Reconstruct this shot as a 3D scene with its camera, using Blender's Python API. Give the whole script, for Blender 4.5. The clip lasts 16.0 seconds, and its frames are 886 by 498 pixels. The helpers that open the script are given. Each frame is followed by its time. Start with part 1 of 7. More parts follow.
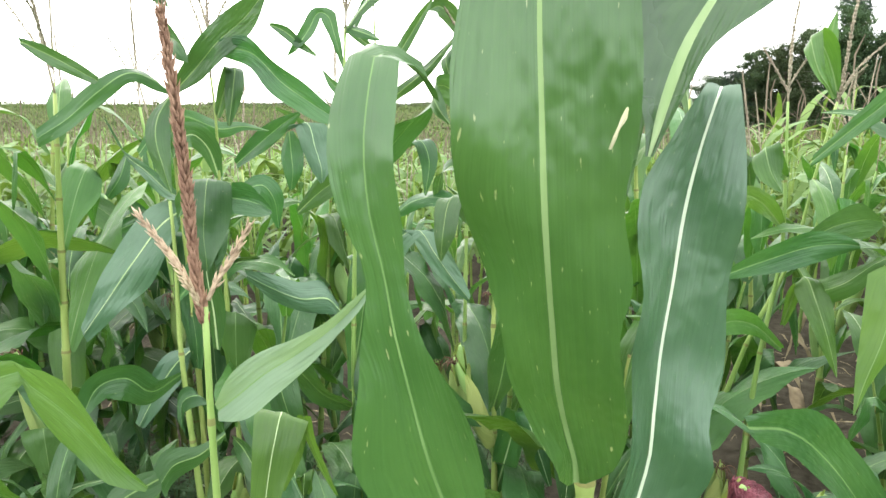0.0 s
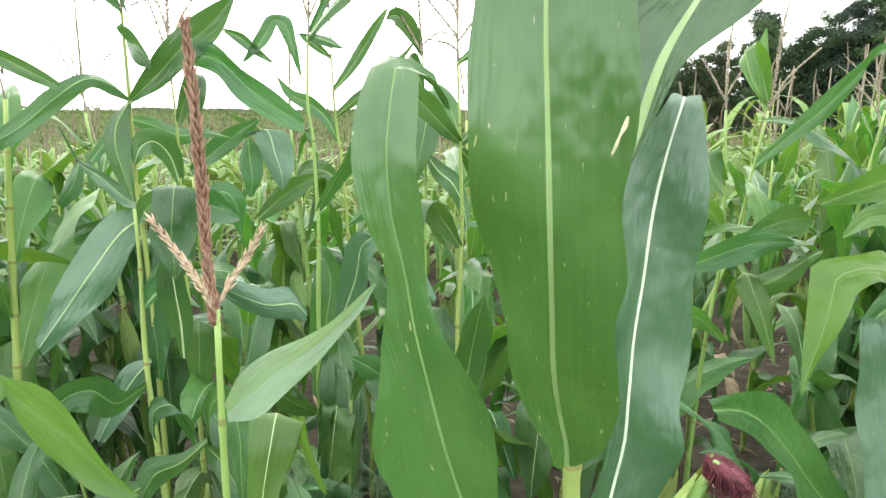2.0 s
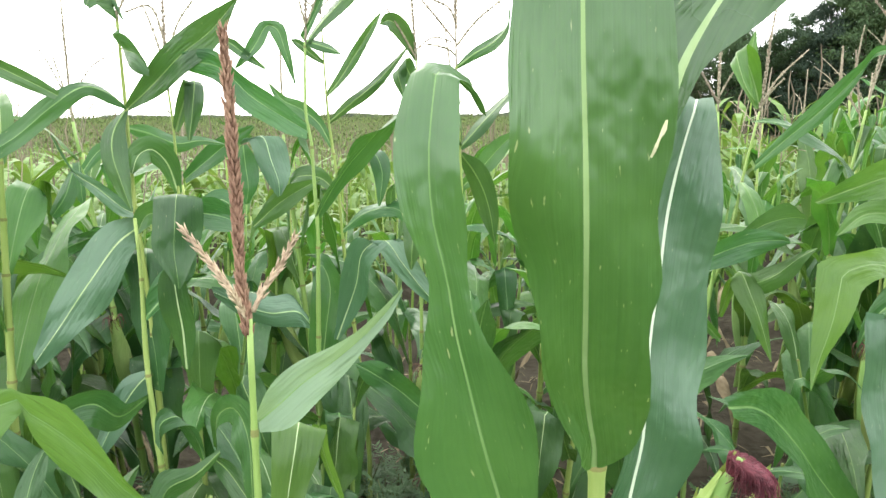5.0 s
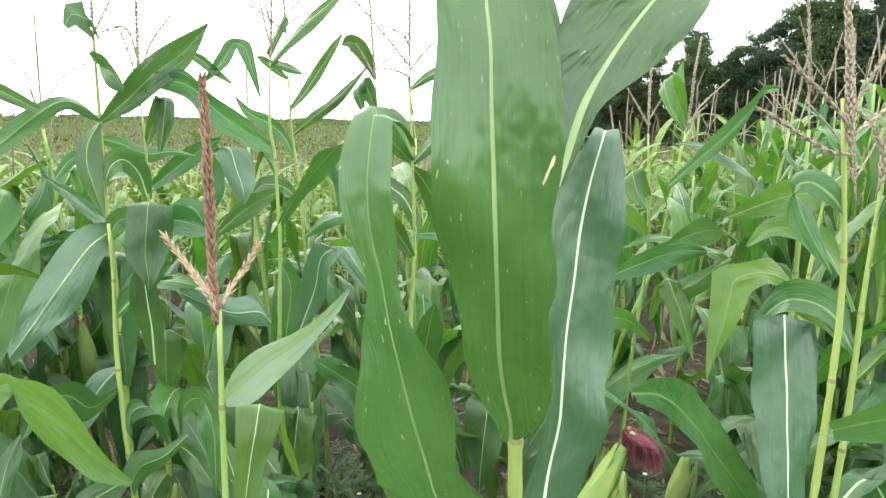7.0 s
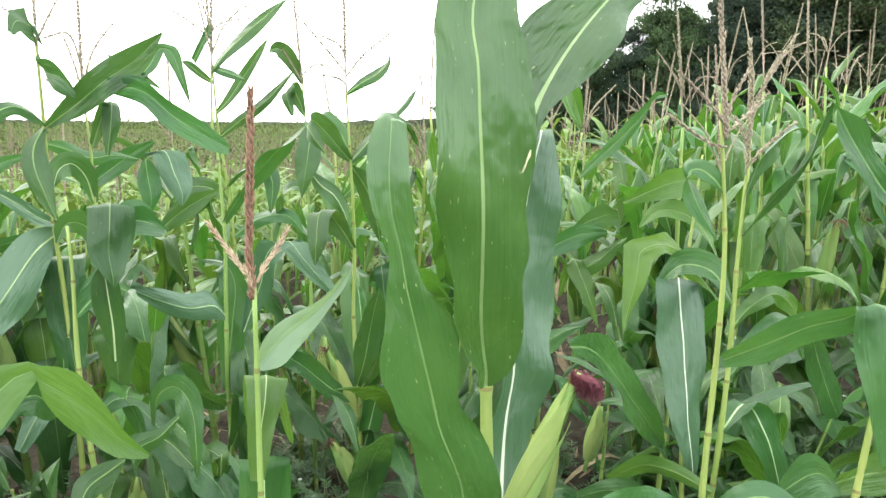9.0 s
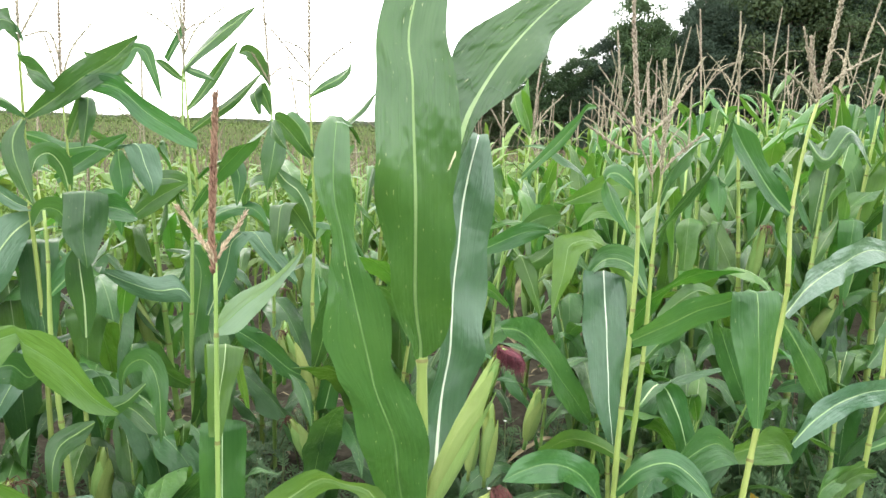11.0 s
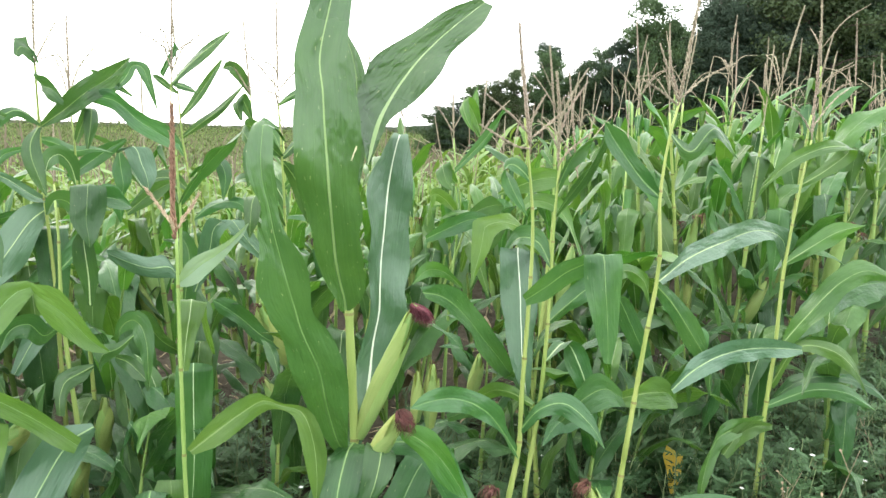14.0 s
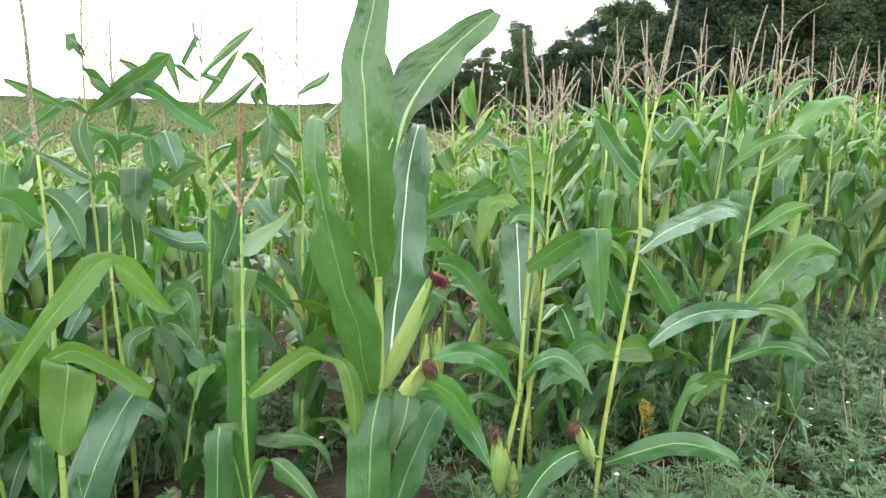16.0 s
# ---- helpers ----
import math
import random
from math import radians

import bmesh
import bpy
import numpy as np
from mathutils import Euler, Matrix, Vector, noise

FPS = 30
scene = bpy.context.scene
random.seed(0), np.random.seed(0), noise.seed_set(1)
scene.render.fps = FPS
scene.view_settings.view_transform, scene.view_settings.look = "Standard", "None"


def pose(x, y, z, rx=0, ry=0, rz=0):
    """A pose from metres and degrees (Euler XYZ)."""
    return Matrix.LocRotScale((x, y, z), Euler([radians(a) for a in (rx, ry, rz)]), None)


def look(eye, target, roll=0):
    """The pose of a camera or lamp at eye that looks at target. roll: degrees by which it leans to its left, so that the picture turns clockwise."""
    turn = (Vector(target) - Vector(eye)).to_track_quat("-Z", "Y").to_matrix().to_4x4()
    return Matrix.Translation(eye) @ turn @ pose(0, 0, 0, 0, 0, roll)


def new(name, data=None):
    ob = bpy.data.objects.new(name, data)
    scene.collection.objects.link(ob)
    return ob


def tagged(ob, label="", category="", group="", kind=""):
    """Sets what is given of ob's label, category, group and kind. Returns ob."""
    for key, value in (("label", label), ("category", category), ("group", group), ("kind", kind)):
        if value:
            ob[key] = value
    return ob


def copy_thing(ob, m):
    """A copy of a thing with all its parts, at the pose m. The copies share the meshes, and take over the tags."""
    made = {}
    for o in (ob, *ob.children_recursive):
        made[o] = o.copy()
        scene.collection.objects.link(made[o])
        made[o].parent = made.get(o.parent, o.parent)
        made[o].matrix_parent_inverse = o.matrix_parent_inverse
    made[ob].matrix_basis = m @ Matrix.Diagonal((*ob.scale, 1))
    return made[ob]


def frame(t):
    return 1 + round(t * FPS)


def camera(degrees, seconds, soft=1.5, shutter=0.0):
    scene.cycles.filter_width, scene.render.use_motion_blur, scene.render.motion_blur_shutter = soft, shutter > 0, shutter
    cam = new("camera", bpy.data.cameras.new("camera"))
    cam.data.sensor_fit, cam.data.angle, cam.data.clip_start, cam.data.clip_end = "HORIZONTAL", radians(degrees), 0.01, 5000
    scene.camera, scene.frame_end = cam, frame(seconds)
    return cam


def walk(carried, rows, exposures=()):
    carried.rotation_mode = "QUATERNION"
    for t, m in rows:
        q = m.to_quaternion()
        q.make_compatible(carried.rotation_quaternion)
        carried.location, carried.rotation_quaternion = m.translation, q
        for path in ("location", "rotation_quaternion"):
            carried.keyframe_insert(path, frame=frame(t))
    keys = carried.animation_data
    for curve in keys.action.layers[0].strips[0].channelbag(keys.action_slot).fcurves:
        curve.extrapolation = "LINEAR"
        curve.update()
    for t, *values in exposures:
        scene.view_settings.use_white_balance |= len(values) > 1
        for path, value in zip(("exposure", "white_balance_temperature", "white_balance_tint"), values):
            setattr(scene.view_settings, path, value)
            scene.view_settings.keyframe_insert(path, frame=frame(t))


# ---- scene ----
cam = camera(69.2, 16.0)
PATH = [
    (0, (0.101, -0.003, 0.983), (-0.265, 1.914, 0.547), 0.2),
    (0.5, (0.081, -0.013, 0.985), (-0.182, 1.922, 0.554), -0.2),
    (1, (0.065, -0.029, 0.979), (-0.137, 1.912, 0.54), -0.2),
    (1.5, (0.068, -0.031, 0.982), (-0.116, 1.913, 0.551), 0.9),
    (2, (0.057, -0.037, 0.984), (-0.115, 1.912, 0.568), 0.4),
    (2.5, (0.045, -0.039, 0.987), (-0.088, 1.913, 0.572), 0.8),
    (3, (0.04, -0.041, 0.985), (-0.082, 1.912, 0.575), 0.6),
    (3.5, (0.033, -0.039, 0.983), (-0.097, 1.914, 0.572), 0.1),
    (6, (0.016, -0.043, 0.987), (-0.03, 1.919, 0.605), -0.8),
    (6.5, (0.046, -0.069, 0.991), (0.082, 1.896, 0.621), 0.3),
    (7, (0.047, -0.138, 1.005), (0.047, 1.825, 0.622), 1.0),
    (7.5, (0.053, -0.204, 1.011), (0.05, 1.756, 0.615), -0.1),
    (8, (0.02, -0.237, 1.012), (0.087, 1.72, 0.608), 0.5),
    (8.5, (-0.035, -0.26, 1.013), (0.239, 1.683, 0.626), -0.3),
    (9, (-0.073, -0.257, 1.005), (0.292, 1.673, 0.629), 0.5),
    (11.5, (-0.033, -0.424, 1.007), (0.418, 1.489, 0.641), 2.2),
    (12, (0.0, -0.466, 1.002), (0.423, 1.455, 0.638), 2.1),
    (12.5, (0.014, -0.5, 1.0), (0.426, 1.424, 0.641), 1.7),
    (13, (0.022, -0.541, 0.997), (0.434, 1.384, 0.642), 1.8),
    (13.5, (0.039, -0.607, 1.003), (0.447, 1.319, 0.65), 1.7),
    (14, (0.065, -0.653, 1.005), (0.46, 1.275, 0.651), 1.5),
    (14.5, (0.063, -0.695, 1.022), (0.443, 1.229, 0.629), 1.5),
    (15, (0.029, -0.723, 1.025), (0.433, 1.201, 0.653), 2.0),
    (15.5, (-0.028, -0.775, 1.026), (0.399, 1.137, 0.624), 1.6),
    (16, (-0.068, -0.826, 1.031), (0.414, 1.07, 0.614), 1.9),
]
walk(cam, [(t, look(eye, target, roll)) for t, eye, target, roll in PATH])

# ---- sky and light: a bright overcast afternoon ----
scene.view_settings.exposure = 1.50
world = bpy.data.worlds.new("overcast_sky")
scene.world = world
world.use_nodes = True
wn, wl = world.node_tree.nodes, world.node_tree.links
wn.clear()
w_out = wn.new("ShaderNodeOutputWorld")
w_bg = wn.new("ShaderNodeBackground")
w_sky = wn.new("ShaderNodeTexSky")
w_sky.sky_type, w_sky.sun_disc = "NISHITA", False
w_sky.sun_elevation, w_sky.sun_rotation = math.asin(0.66), math.atan2(-0.42, 0.62)
w_sky.air_density, w_sky.dust_density, w_sky.ozone_density = 1.0, 3.0, 1.0
w_mix = wn.new("ShaderNodeMixRGB")
w_tex = wn.new("ShaderNodeTexCoord")
w_noise = wn.new("ShaderNodeTexNoise")
w_noise.inputs["Scale"].default_value, w_noise.inputs["Detail"].default_value = 2.2, 5.0
w_ramp = wn.new("ShaderNodeValToRGB")
w_ramp.color_ramp.elements[0].position, w_ramp.color_ramp.elements[0].color = 0.30, (0.72, 0.72, 0.72, 1)
w_ramp.color_ramp.elements[1].position, w_ramp.color_ramp.elements[1].color = 0.62, (0.97, 0.97, 0.97, 1)
# the cloud is brighter towards the hidden sun and bluer away from it
SUN_WAY = Vector((-0.42, 0.62, 0.66)).normalized()
w_dot = wn.new("ShaderNodeVectorMath")
w_dot.operation, w_dot.inputs[1].default_value = "DOT_PRODUCT", SUN_WAY
w_glow = wn.new("ShaderNodeValToRGB")
w_glow.color_ramp.elements[0].position, w_glow.color_ramp.elements[0].color = 0.15, (0.80, 0.84, 0.89, 1)
w_glow.color_ramp.elements[1].position, w_glow.color_ramp.elements[1].color = 0.95, (1.0, 0.99, 0.97, 1)
w_half = wn.new("ShaderNodeMath")
w_half.operation, w_half.inputs[1].default_value, w_half.inputs[2].default_value = "MULTIPLY_ADD", 0.5, 0.5
w_scale = wn.new("ShaderNodeMixRGB")
w_scale.blend_type, w_scale.inputs[0].default_value, w_scale.inputs[2].default_value = "MULTIPLY", 1.0, (16.5, 16.5, 16.5, 1)
wl.new(w_tex.outputs["Generated"], w_dot.inputs[0])
wl.new(w_dot.outputs["Value"], w_half.inputs[0])
wl.new(w_half.outputs[0], w_glow.inputs["Fac"])
wl.new(w_glow.outputs["Color"], w_scale.inputs[1])
wl.new(w_scale.outputs["Color"], w_mix.inputs[2])
wl.new(w_tex.outputs["Generated"], w_noise.inputs["Vector"])
wl.new(w_noise.outputs["Fac"], w_ramp.inputs["Fac"])
wl.new(w_ramp.outputs["Color"], w_mix.inputs[0])
wl.new(w_sky.outputs["Color"], w_mix.inputs[1])
wl.new(w_mix.outputs["Color"], w_bg.inputs["Color"])
w_bg.inputs["Strength"].default_value = 0.11
wl.new(w_bg.outputs["Background"], w_out.inputs["Surface"])
sun = new("sun", bpy.data.lights.new("sun", "SUN"))
sun.data.energy, sun.data.angle, sun.data.color = 0.6, radians(30), (1.0, 0.96, 0.88)
sun.matrix_world = look(SUN_WAY * 20, (0, 0, 0))

# ---- materials ----
def material(name):
    m = bpy.data.materials.new(name)
    m.use_nodes = True
    nodes, links = m.node_tree.nodes, m.node_tree.links
    return m, nodes, links, nodes["Principled BSDF"]


def leafy(name, dark, light, gloss=0.42, through_light=0.3, streak=(620.0, 3.0), uv=True, scale=30.0, spots=0.0, hue=0.03, shine=0.5, vary=0.34):
    """A leaf: two greens in streaks along the veins, blotches, soft shine, and light that comes through."""
    m, n, l, b = material(name)
    tc, mp = n.new("ShaderNodeTexCoord"), n.new("ShaderNodeMapping")
    l.new(tc.outputs["UV" if uv else "Object"], mp.inputs["Vector"])
    if uv:
        mp.inputs["Scale"].default_value = (streak[0], streak[1], 1)
    fine, broad = n.new("ShaderNodeTexNoise"), n.new("ShaderNodeTexNoise")
    fine.inputs["Scale"].default_value, fine.inputs["Detail"].default_value = (1.0 if uv else scale), 3.0
    l.new(mp.outputs["Vector"], fine.inputs["Vector"])
    l.new(tc.outputs["Object"], broad.inputs["Vector"])
    broad.inputs["Scale"].default_value, broad.inputs["Detail"].default_value = 7.0, 4.0
    info = n.new("ShaderNodeObjectInfo")
    add = n.new("ShaderNodeMath")
    add.operation = "MULTIPLY_ADD"
    l.new(fine.outputs["Fac"], add.inputs[0])
    add.inputs[1].default_value = 0.13
    sub = n.new("ShaderNodeMath")
    sub.operation = "MULTIPLY_ADD"
    l.new(broad.outputs["Fac"], sub.inputs[0])
    sub.inputs[1].default_value, sub.inputs[2].default_value = 0.80, 0.02
    l.new(sub.outputs[0], add.inputs[2])
    mix = n.new("ShaderNodeMixRGB")
    mix.inputs[1].default_value, mix.inputs[2].default_value = (*dark, 1), (*light, 1)
    ramp = n.new("ShaderNodeMapRange")
    ramp.inputs["From Min"].default_value, ramp.inputs["From Max"].default_value = 0.32, 0.75
    l.new(add.outputs[0], ramp.inputs["Value"])
    l.new(ramp.outputs["Result"], mix.inputs[0])
    hsv = n.new("ShaderNodeHueSaturation")
    l.new(mix.outputs["Color"], hsv.inputs["Color"])
    hmap = n.new("ShaderNodeMapRange")
    hmap.inputs["To Min"].default_value, hmap.inputs["To Max"].default_value = 0.5 - hue, 0.5 + hue
    l.new(info.outputs["Random"], hmap.inputs["Value"])
    l.new(hmap.outputs["Result"], hsv.inputs["Hue"])
    vmul = n.new("ShaderNodeMath")
    vmul.operation = "MULTIPLY_ADD"
    frac = n.new("ShaderNodeMath")
    frac.operation = "MULTIPLY"
    frac.inputs[1].default_value = 7.31
    fr = n.new("ShaderNodeMath")
    fr.operation = "FRACT"
    l.new(info.outputs["Random"], frac.inputs[0])
    l.new(frac.outputs[0], fr.inputs[0])
    l.new(fr.outputs[0], vmul.inputs[0])
    vmul.inputs[1].default_value, vmul.inputs[2].default_value = vary, 0.99 - vary / 2
    l.new(vmul.outputs[0], hsv.inputs["Value"])
    colour = hsv.outputs["Color"]
    if spots:
        flecks = n.new("ShaderNodeTexNoise")
        fm = n.new("ShaderNodeMapping")
        fm.inputs["Scale"].default_value = (260, 66, 1)
        l.new(tc.outputs["UV"], fm.inputs["Vector"])
        l.new(fm.outputs["Vector"], flecks.inputs["Vector"])
        flecks.inputs["Scale"].default_value, flecks.inputs["Detail"].default_value = 1.0, 2.0
        fr2 = n.new("ShaderNodeMapRange")
        fr2.inputs["From Min"].default_value, fr2.inputs["From Max"].default_value = 0.69, 0.74
        fr2.inputs["To Max"].default_value = spots
        l.new(flecks.outputs["Fac"], fr2.inputs["Value"])
        fmix = n.new("ShaderNodeMixRGB")
        fmix.inputs[2].default_value = (0.60, 0.62, 0.38, 1)
        l.new(fr2.outputs["Result"], fmix.inputs[0])
        l.new(colour, fmix.inputs[1])
        colour = fmix.outputs["Color"]
    l.new(colour, b.inputs["Base Color"])
    rr = n.new("ShaderNodeMapRange")
    rr.inputs["To Min"].default_value, rr.inputs["To Max"].default_value = gloss - 0.08, gloss + 0.14
    l.new(broad.outputs["Fac"], rr.inputs["Value"])
    l.new(rr.outputs["Result"], b.inputs["Roughness"])
    b.inputs["Specular IOR Level"].default_value = shine
    bump = n.new("ShaderNodeBump")
    bump.inputs["Strength"].default_value, bump.inputs["Distance"].default_value = 0.28, 0.0016
    l.new(fine.outputs["Fac"], bump.inputs["Height"])
    dents, cockle = n.new("ShaderNodeTexNoise"), n.new("ShaderNodeBump")
    dents.inputs["Scale"].default_value, dents.inputs["Detail"].default_value = 13.0, 2.0
    if uv:
        dm = n.new("ShaderNodeMapping")
        dm.inputs["Scale"].default_value = (3.4, 1.5, 1)
        l.new(tc.outputs["UV"], dm.inputs["Vector"])
        l.new(dm.outputs["Vector"], dents.inputs["Vector"])
    else:
        l.new(tc.outputs["Object"], dents.inputs["Vector"])
    cockle.inputs["Strength"].default_value, cockle.inputs["Distance"].default_value = 0.30, 0.022
    l.new(dents.outputs["Fac"], cockle.inputs["Height"])
    l.new(cockle.outputs["Normal"], bump.inputs["Normal"])
    if uv:
        # the raised parallel veins, a few millimetres apart
        vm, vein, ridge = n.new("ShaderNodeMapping"), n.new("ShaderNodeTexNoise"), n.new("ShaderNodeBump")
        vm.inputs["Scale"].default_value = (300.0, 1.6, 1)
        l.new(tc.outputs["UV"], vm.inputs["Vector"])
        l.new(vm.outputs["Vector"], vein.inputs["Vector"])
        vein.inputs["Scale"].default_value, vein.inputs["Detail"].default_value = 1.0, 1.0
        ridge.inputs["Strength"].default_value, ridge.inputs["Distance"].default_value = 0.22, 0.004
        l.new(vein.outputs["Fac"], ridge.inputs["Height"])
        l.new(bump.outputs["Normal"], ridge.inputs["Normal"])
        l.new(ridge.outputs["Normal"], b.inputs["Normal"])
        vmix = n.new("ShaderNodeMath")
        vmix.operation, vmix.inputs[1].default_value = "MULTIPLY_ADD", 0.11
        l.new(vein.outputs["Fac"], vmix.inputs[0])
        l.new(sub.outputs[0], vmix.inputs[2])
        l.new(vmix.outputs[0], add.inputs[2])
        sub.inputs[1].default_value, sub.inputs[2].default_value = 0.66, 0.01
    else:
        l.new(bump.outputs["Normal"], b.inputs["Normal"])
    if through_light:
        tr, ms = n.new("ShaderNodeBsdfTranslucent"), n.new("ShaderNodeMixShader")
        tint = n.new("ShaderNodeMixRGB")
        tint.blend_type, tint.inputs[0].default_value, tint.inputs[2].default_value = "MULTIPLY", 1.0, (1.35, 1.35, 0.55, 1)
        l.new(colour, tint.inputs[1])
        l.new(tint.outputs["Color"], tr.inputs["Color"])
        ms.inputs[0].default_value = through_light
        l.new(b.outputs[0], ms.inputs[1])
        l.new(tr.outputs[0], ms.inputs[2])
        l.new(ms.outputs[0], n["Material Output"].inputs["Surface"])
    return m


def rough(name, dark, light, scale=20.0, stretch=(1, 1, 1), roughness=0.8, bump=0.4, depth=0.004, hue=0.015, shine=0.3):
    """An opaque surface with two colours at two scales and a fine relief."""
    m, n, l, b = material(name)
    tc, mp = n.new("ShaderNodeTexCoord"), n.new("ShaderNodeMapping")
    mp.inputs["Scale"].default_value = stretch
    l.new(tc.outputs["Object"], mp.inputs["Vector"])
    a, c = n.new("ShaderNodeTexNoise"), n.new("ShaderNodeTexNoise")
    a.inputs["Scale"].default_value, a.inputs["Detail"].default_value = scale, 6.0
    c.inputs["Scale"].default_value, c.inputs["Detail"].default_value = scale * 0.13, 4.0
    for node in (a, c):
        l.new(mp.outputs["Vector"], node.inputs["Vector"])
    av = n.new("ShaderNodeMath")
    av.operation = "ADD"
    l.new(a.outputs["Fac"], av.inputs[0])
    l.new(c.outputs["Fac"], av.inputs[1])
    mr = n.new("ShaderNodeMapRange")
    mr.inputs["From Min"].default_value, mr.inputs["From Max"].default_value = 0.7, 1.3
    l.new(av.outputs[0], mr.inputs["Value"])
    mix = n.new("ShaderNodeMixRGB")
    mix.inputs[1].default_value, mix.inputs[2].default_value = (*dark, 1), (*light, 1)
    l.new(mr.outputs["Result"], mix.inputs[0])
    hsv, info, hm = n.new("ShaderNodeHueSaturation"), n.new("ShaderNodeObjectInfo"), n.new("ShaderNodeMapRange")
    hm.inputs["To Min"].default_value, hm.inputs["To Max"].default_value = 0.5 - hue, 0.5 + hue
    l.new(info.outputs["Random"], hm.inputs["Value"])
    l.new(hm.outputs["Result"], hsv.inputs["Hue"])
    l.new(mix.outputs["Color"], hsv.inputs["Color"])
    l.new(hsv.outputs["Color"], b.inputs["Base Color"])
    b.inputs["Roughness"].default_value = roughness
    b.inputs["Specular IOR Level"].default_value = shine
    bp = n.new("ShaderNodeBump")
    bp.inputs["Strength"].default_value, bp.inputs["Distance"].default_value = bump, depth
    l.new(a.outputs["Fac"], bp.inputs["Height"])
    l.new(bp.outputs["Normal"], b.inputs["Normal"])
    return m


M_LEAF = leafy("maize_leaf", (0.026, 0.084, 0.025), (0.076, 0.168, 0.056), 0.30, 0.33, spots=0.2, hue=0.014, shine=0.46)
M_LEAF_BROAD = leafy("maize_leaf_broad", (0.029, 0.086, 0.020), (0.067, 0.152, 0.039), 0.27, 0.22, spots=0.35, hue=0.006, shine=0.70)
M_LEAF_WAXY = leafy("maize_leaf_waxy", (0.040, 0.104, 0.050), (0.082, 0.170, 0.088), 0.34, 0.14, spots=0.1, hue=0.004, shine=0.7, vary=0.14)
M_LEAF_ROW = leafy("maize_leaf_young", (0.039, 0.118, 0.024), (0.096, 0.206, 0.050), 0.32, 0.36, hue=0.018, shine=0.44)
M_LEAF_PALE = leafy("maize_leaf_pale", (0.13, 0.22, 0.13), (0.24, 0.34, 0.22), 0.40, 0.30, hue=0.006, shine=0.5)
M_LEAF_LIGHT = leafy("maize_leaf_light", (0.058, 0.132, 0.028), (0.118, 0.212, 0.054), 0.34, 0.38, hue=0.004, shine=0.42, vary=0.10)
M_RIB = rough("leaf_midrib", (0.22, 0.34, 0.13), (0.42, 0.53, 0.29), 60, (1, 1, 0.2), 0.45, 0.2, 0.001)
M_RIB_GREEN = rough("leaf_midrib_green", (0.11, 0.21, 0.06), (0.20, 0.31, 0.11), 60, (1, 1, 0.2), 0.45, 0.2, 0.001)
M_RIB_SOFT = rough("leaf_midrib_soft", (0.17, 0.27, 0.09), (0.28, 0.40, 0.17), 60, (1, 1, 0.2), 0.45, 0.2, 0.001)
M_RIB_WHITE = rough("leaf_midrib_white", (0.42, 0.52, 0.36), (0.64, 0.72, 0.56), 60, (1, 1, 0.2), 0.45, 0.2, 0.001)
M_NODE = rough("stalk_joint", (0.10, 0.13, 0.03), (0.26, 0.24, 0.09), 90, (1, 1, 1), 0.6, 0.3, 0.001)
M_SCAR = rough("bleached_scar", (0.38, 0.40, 0.22), (0.58, 0.58, 0.38), 90, (1, 1, 1), 0.7, 0.3, 0.001)
M_STALK = rough("maize_stalk", (0.15, 0.25, 0.052), (0.32, 0.40, 0.13), 70, (1, 1, 0.08), 0.45, 0.3, 0.001, 0.02)
M_STALK_LOW = rough("maize_sheath", (0.16, 0.27, 0.05), (0.30, 0.40, 0.10), 40, (1, 1, 0.1), 0.5, 0.3, 0.001, 0.02)
M_TASSEL = rough("tassel_red_brown", (0.13, 0.062, 0.042), (0.31, 0.185, 0.125), 160, (1, 1, 1), 0.8, 0.4, 0.001, 0.01)
M_TASSEL_TAN = rough("tassel_tan", (0.165, 0.142, 0.098), (0.36, 0.315, 0.225), 160, (1, 1, 1), 0.8, 0.4, 0.001, 0.02)
M_TASSEL_FAR = rough("tassel_far", (0.10, 0.080, 0.056), (0.22, 0.180, 0.125), 8, (1, 1, 1), 0.9, 0.2, 0.001, 0.0)
M_TASSEL_CREAM = rough("tassel_cream", (0.27, 0.20, 0.13), (0.50, 0.40, 0.27), 160, (1, 1, 1), 0.8, 0.4, 0.001, 0.01)
M_YELLOW = leafy("yellowed_leaf", (0.36, 0.24, 0.03), (0.55, 0.40, 0.07), 0.6, 0.25, hue=0.0, shine=0.2)
M_HUSK = leafy("husk", (0.19, 0.30, 0.075), (0.36, 0.44, 0.16), 0.5, 0.15, (300.0, 4.0))
M_SILK = rough("silk_dark_red", (0.026, 0.006, 0.008), (0.19, 0.046, 0.062), 220, (1, 1, 1), 0.5, 0.2, 0.001, 0.02)
M_SILK_DRY = rough("silk_dry_brown", (0.05, 0.022, 0.015), (0.16, 0.07, 0.05), 120, (1, 1, 1), 0.7, 0.2, 0.001, 0.02)
M_DRY = rough("dead_leaf", (0.14, 0.110, 0.062), (0.30, 0.25, 0.155), 50, (1, 1, 1), 0.85, 0.5, 0.002, 0.02)
M_SOIL = rough("soil", (0.028, 0.025, 0.019), (0.074, 0.066, 0.050), 28, (1, 1, 1), 0.95, 1.0, 0.02, 0.0, shine=0.0)
M_WEED = leafy("weed_leaf", (0.032, 0.082, 0.029), (0.078, 0.148, 0.056), 0.6, 0.2, uv=False, scale=40, hue=0.0)
M_WEED_STEM = rough("weed_stem", (0.10, 0.15, 0.06), (0.22, 0.25, 0.12), 60, (1, 1, 0.2), 0.8, 0.3, 0.001, 0.0)
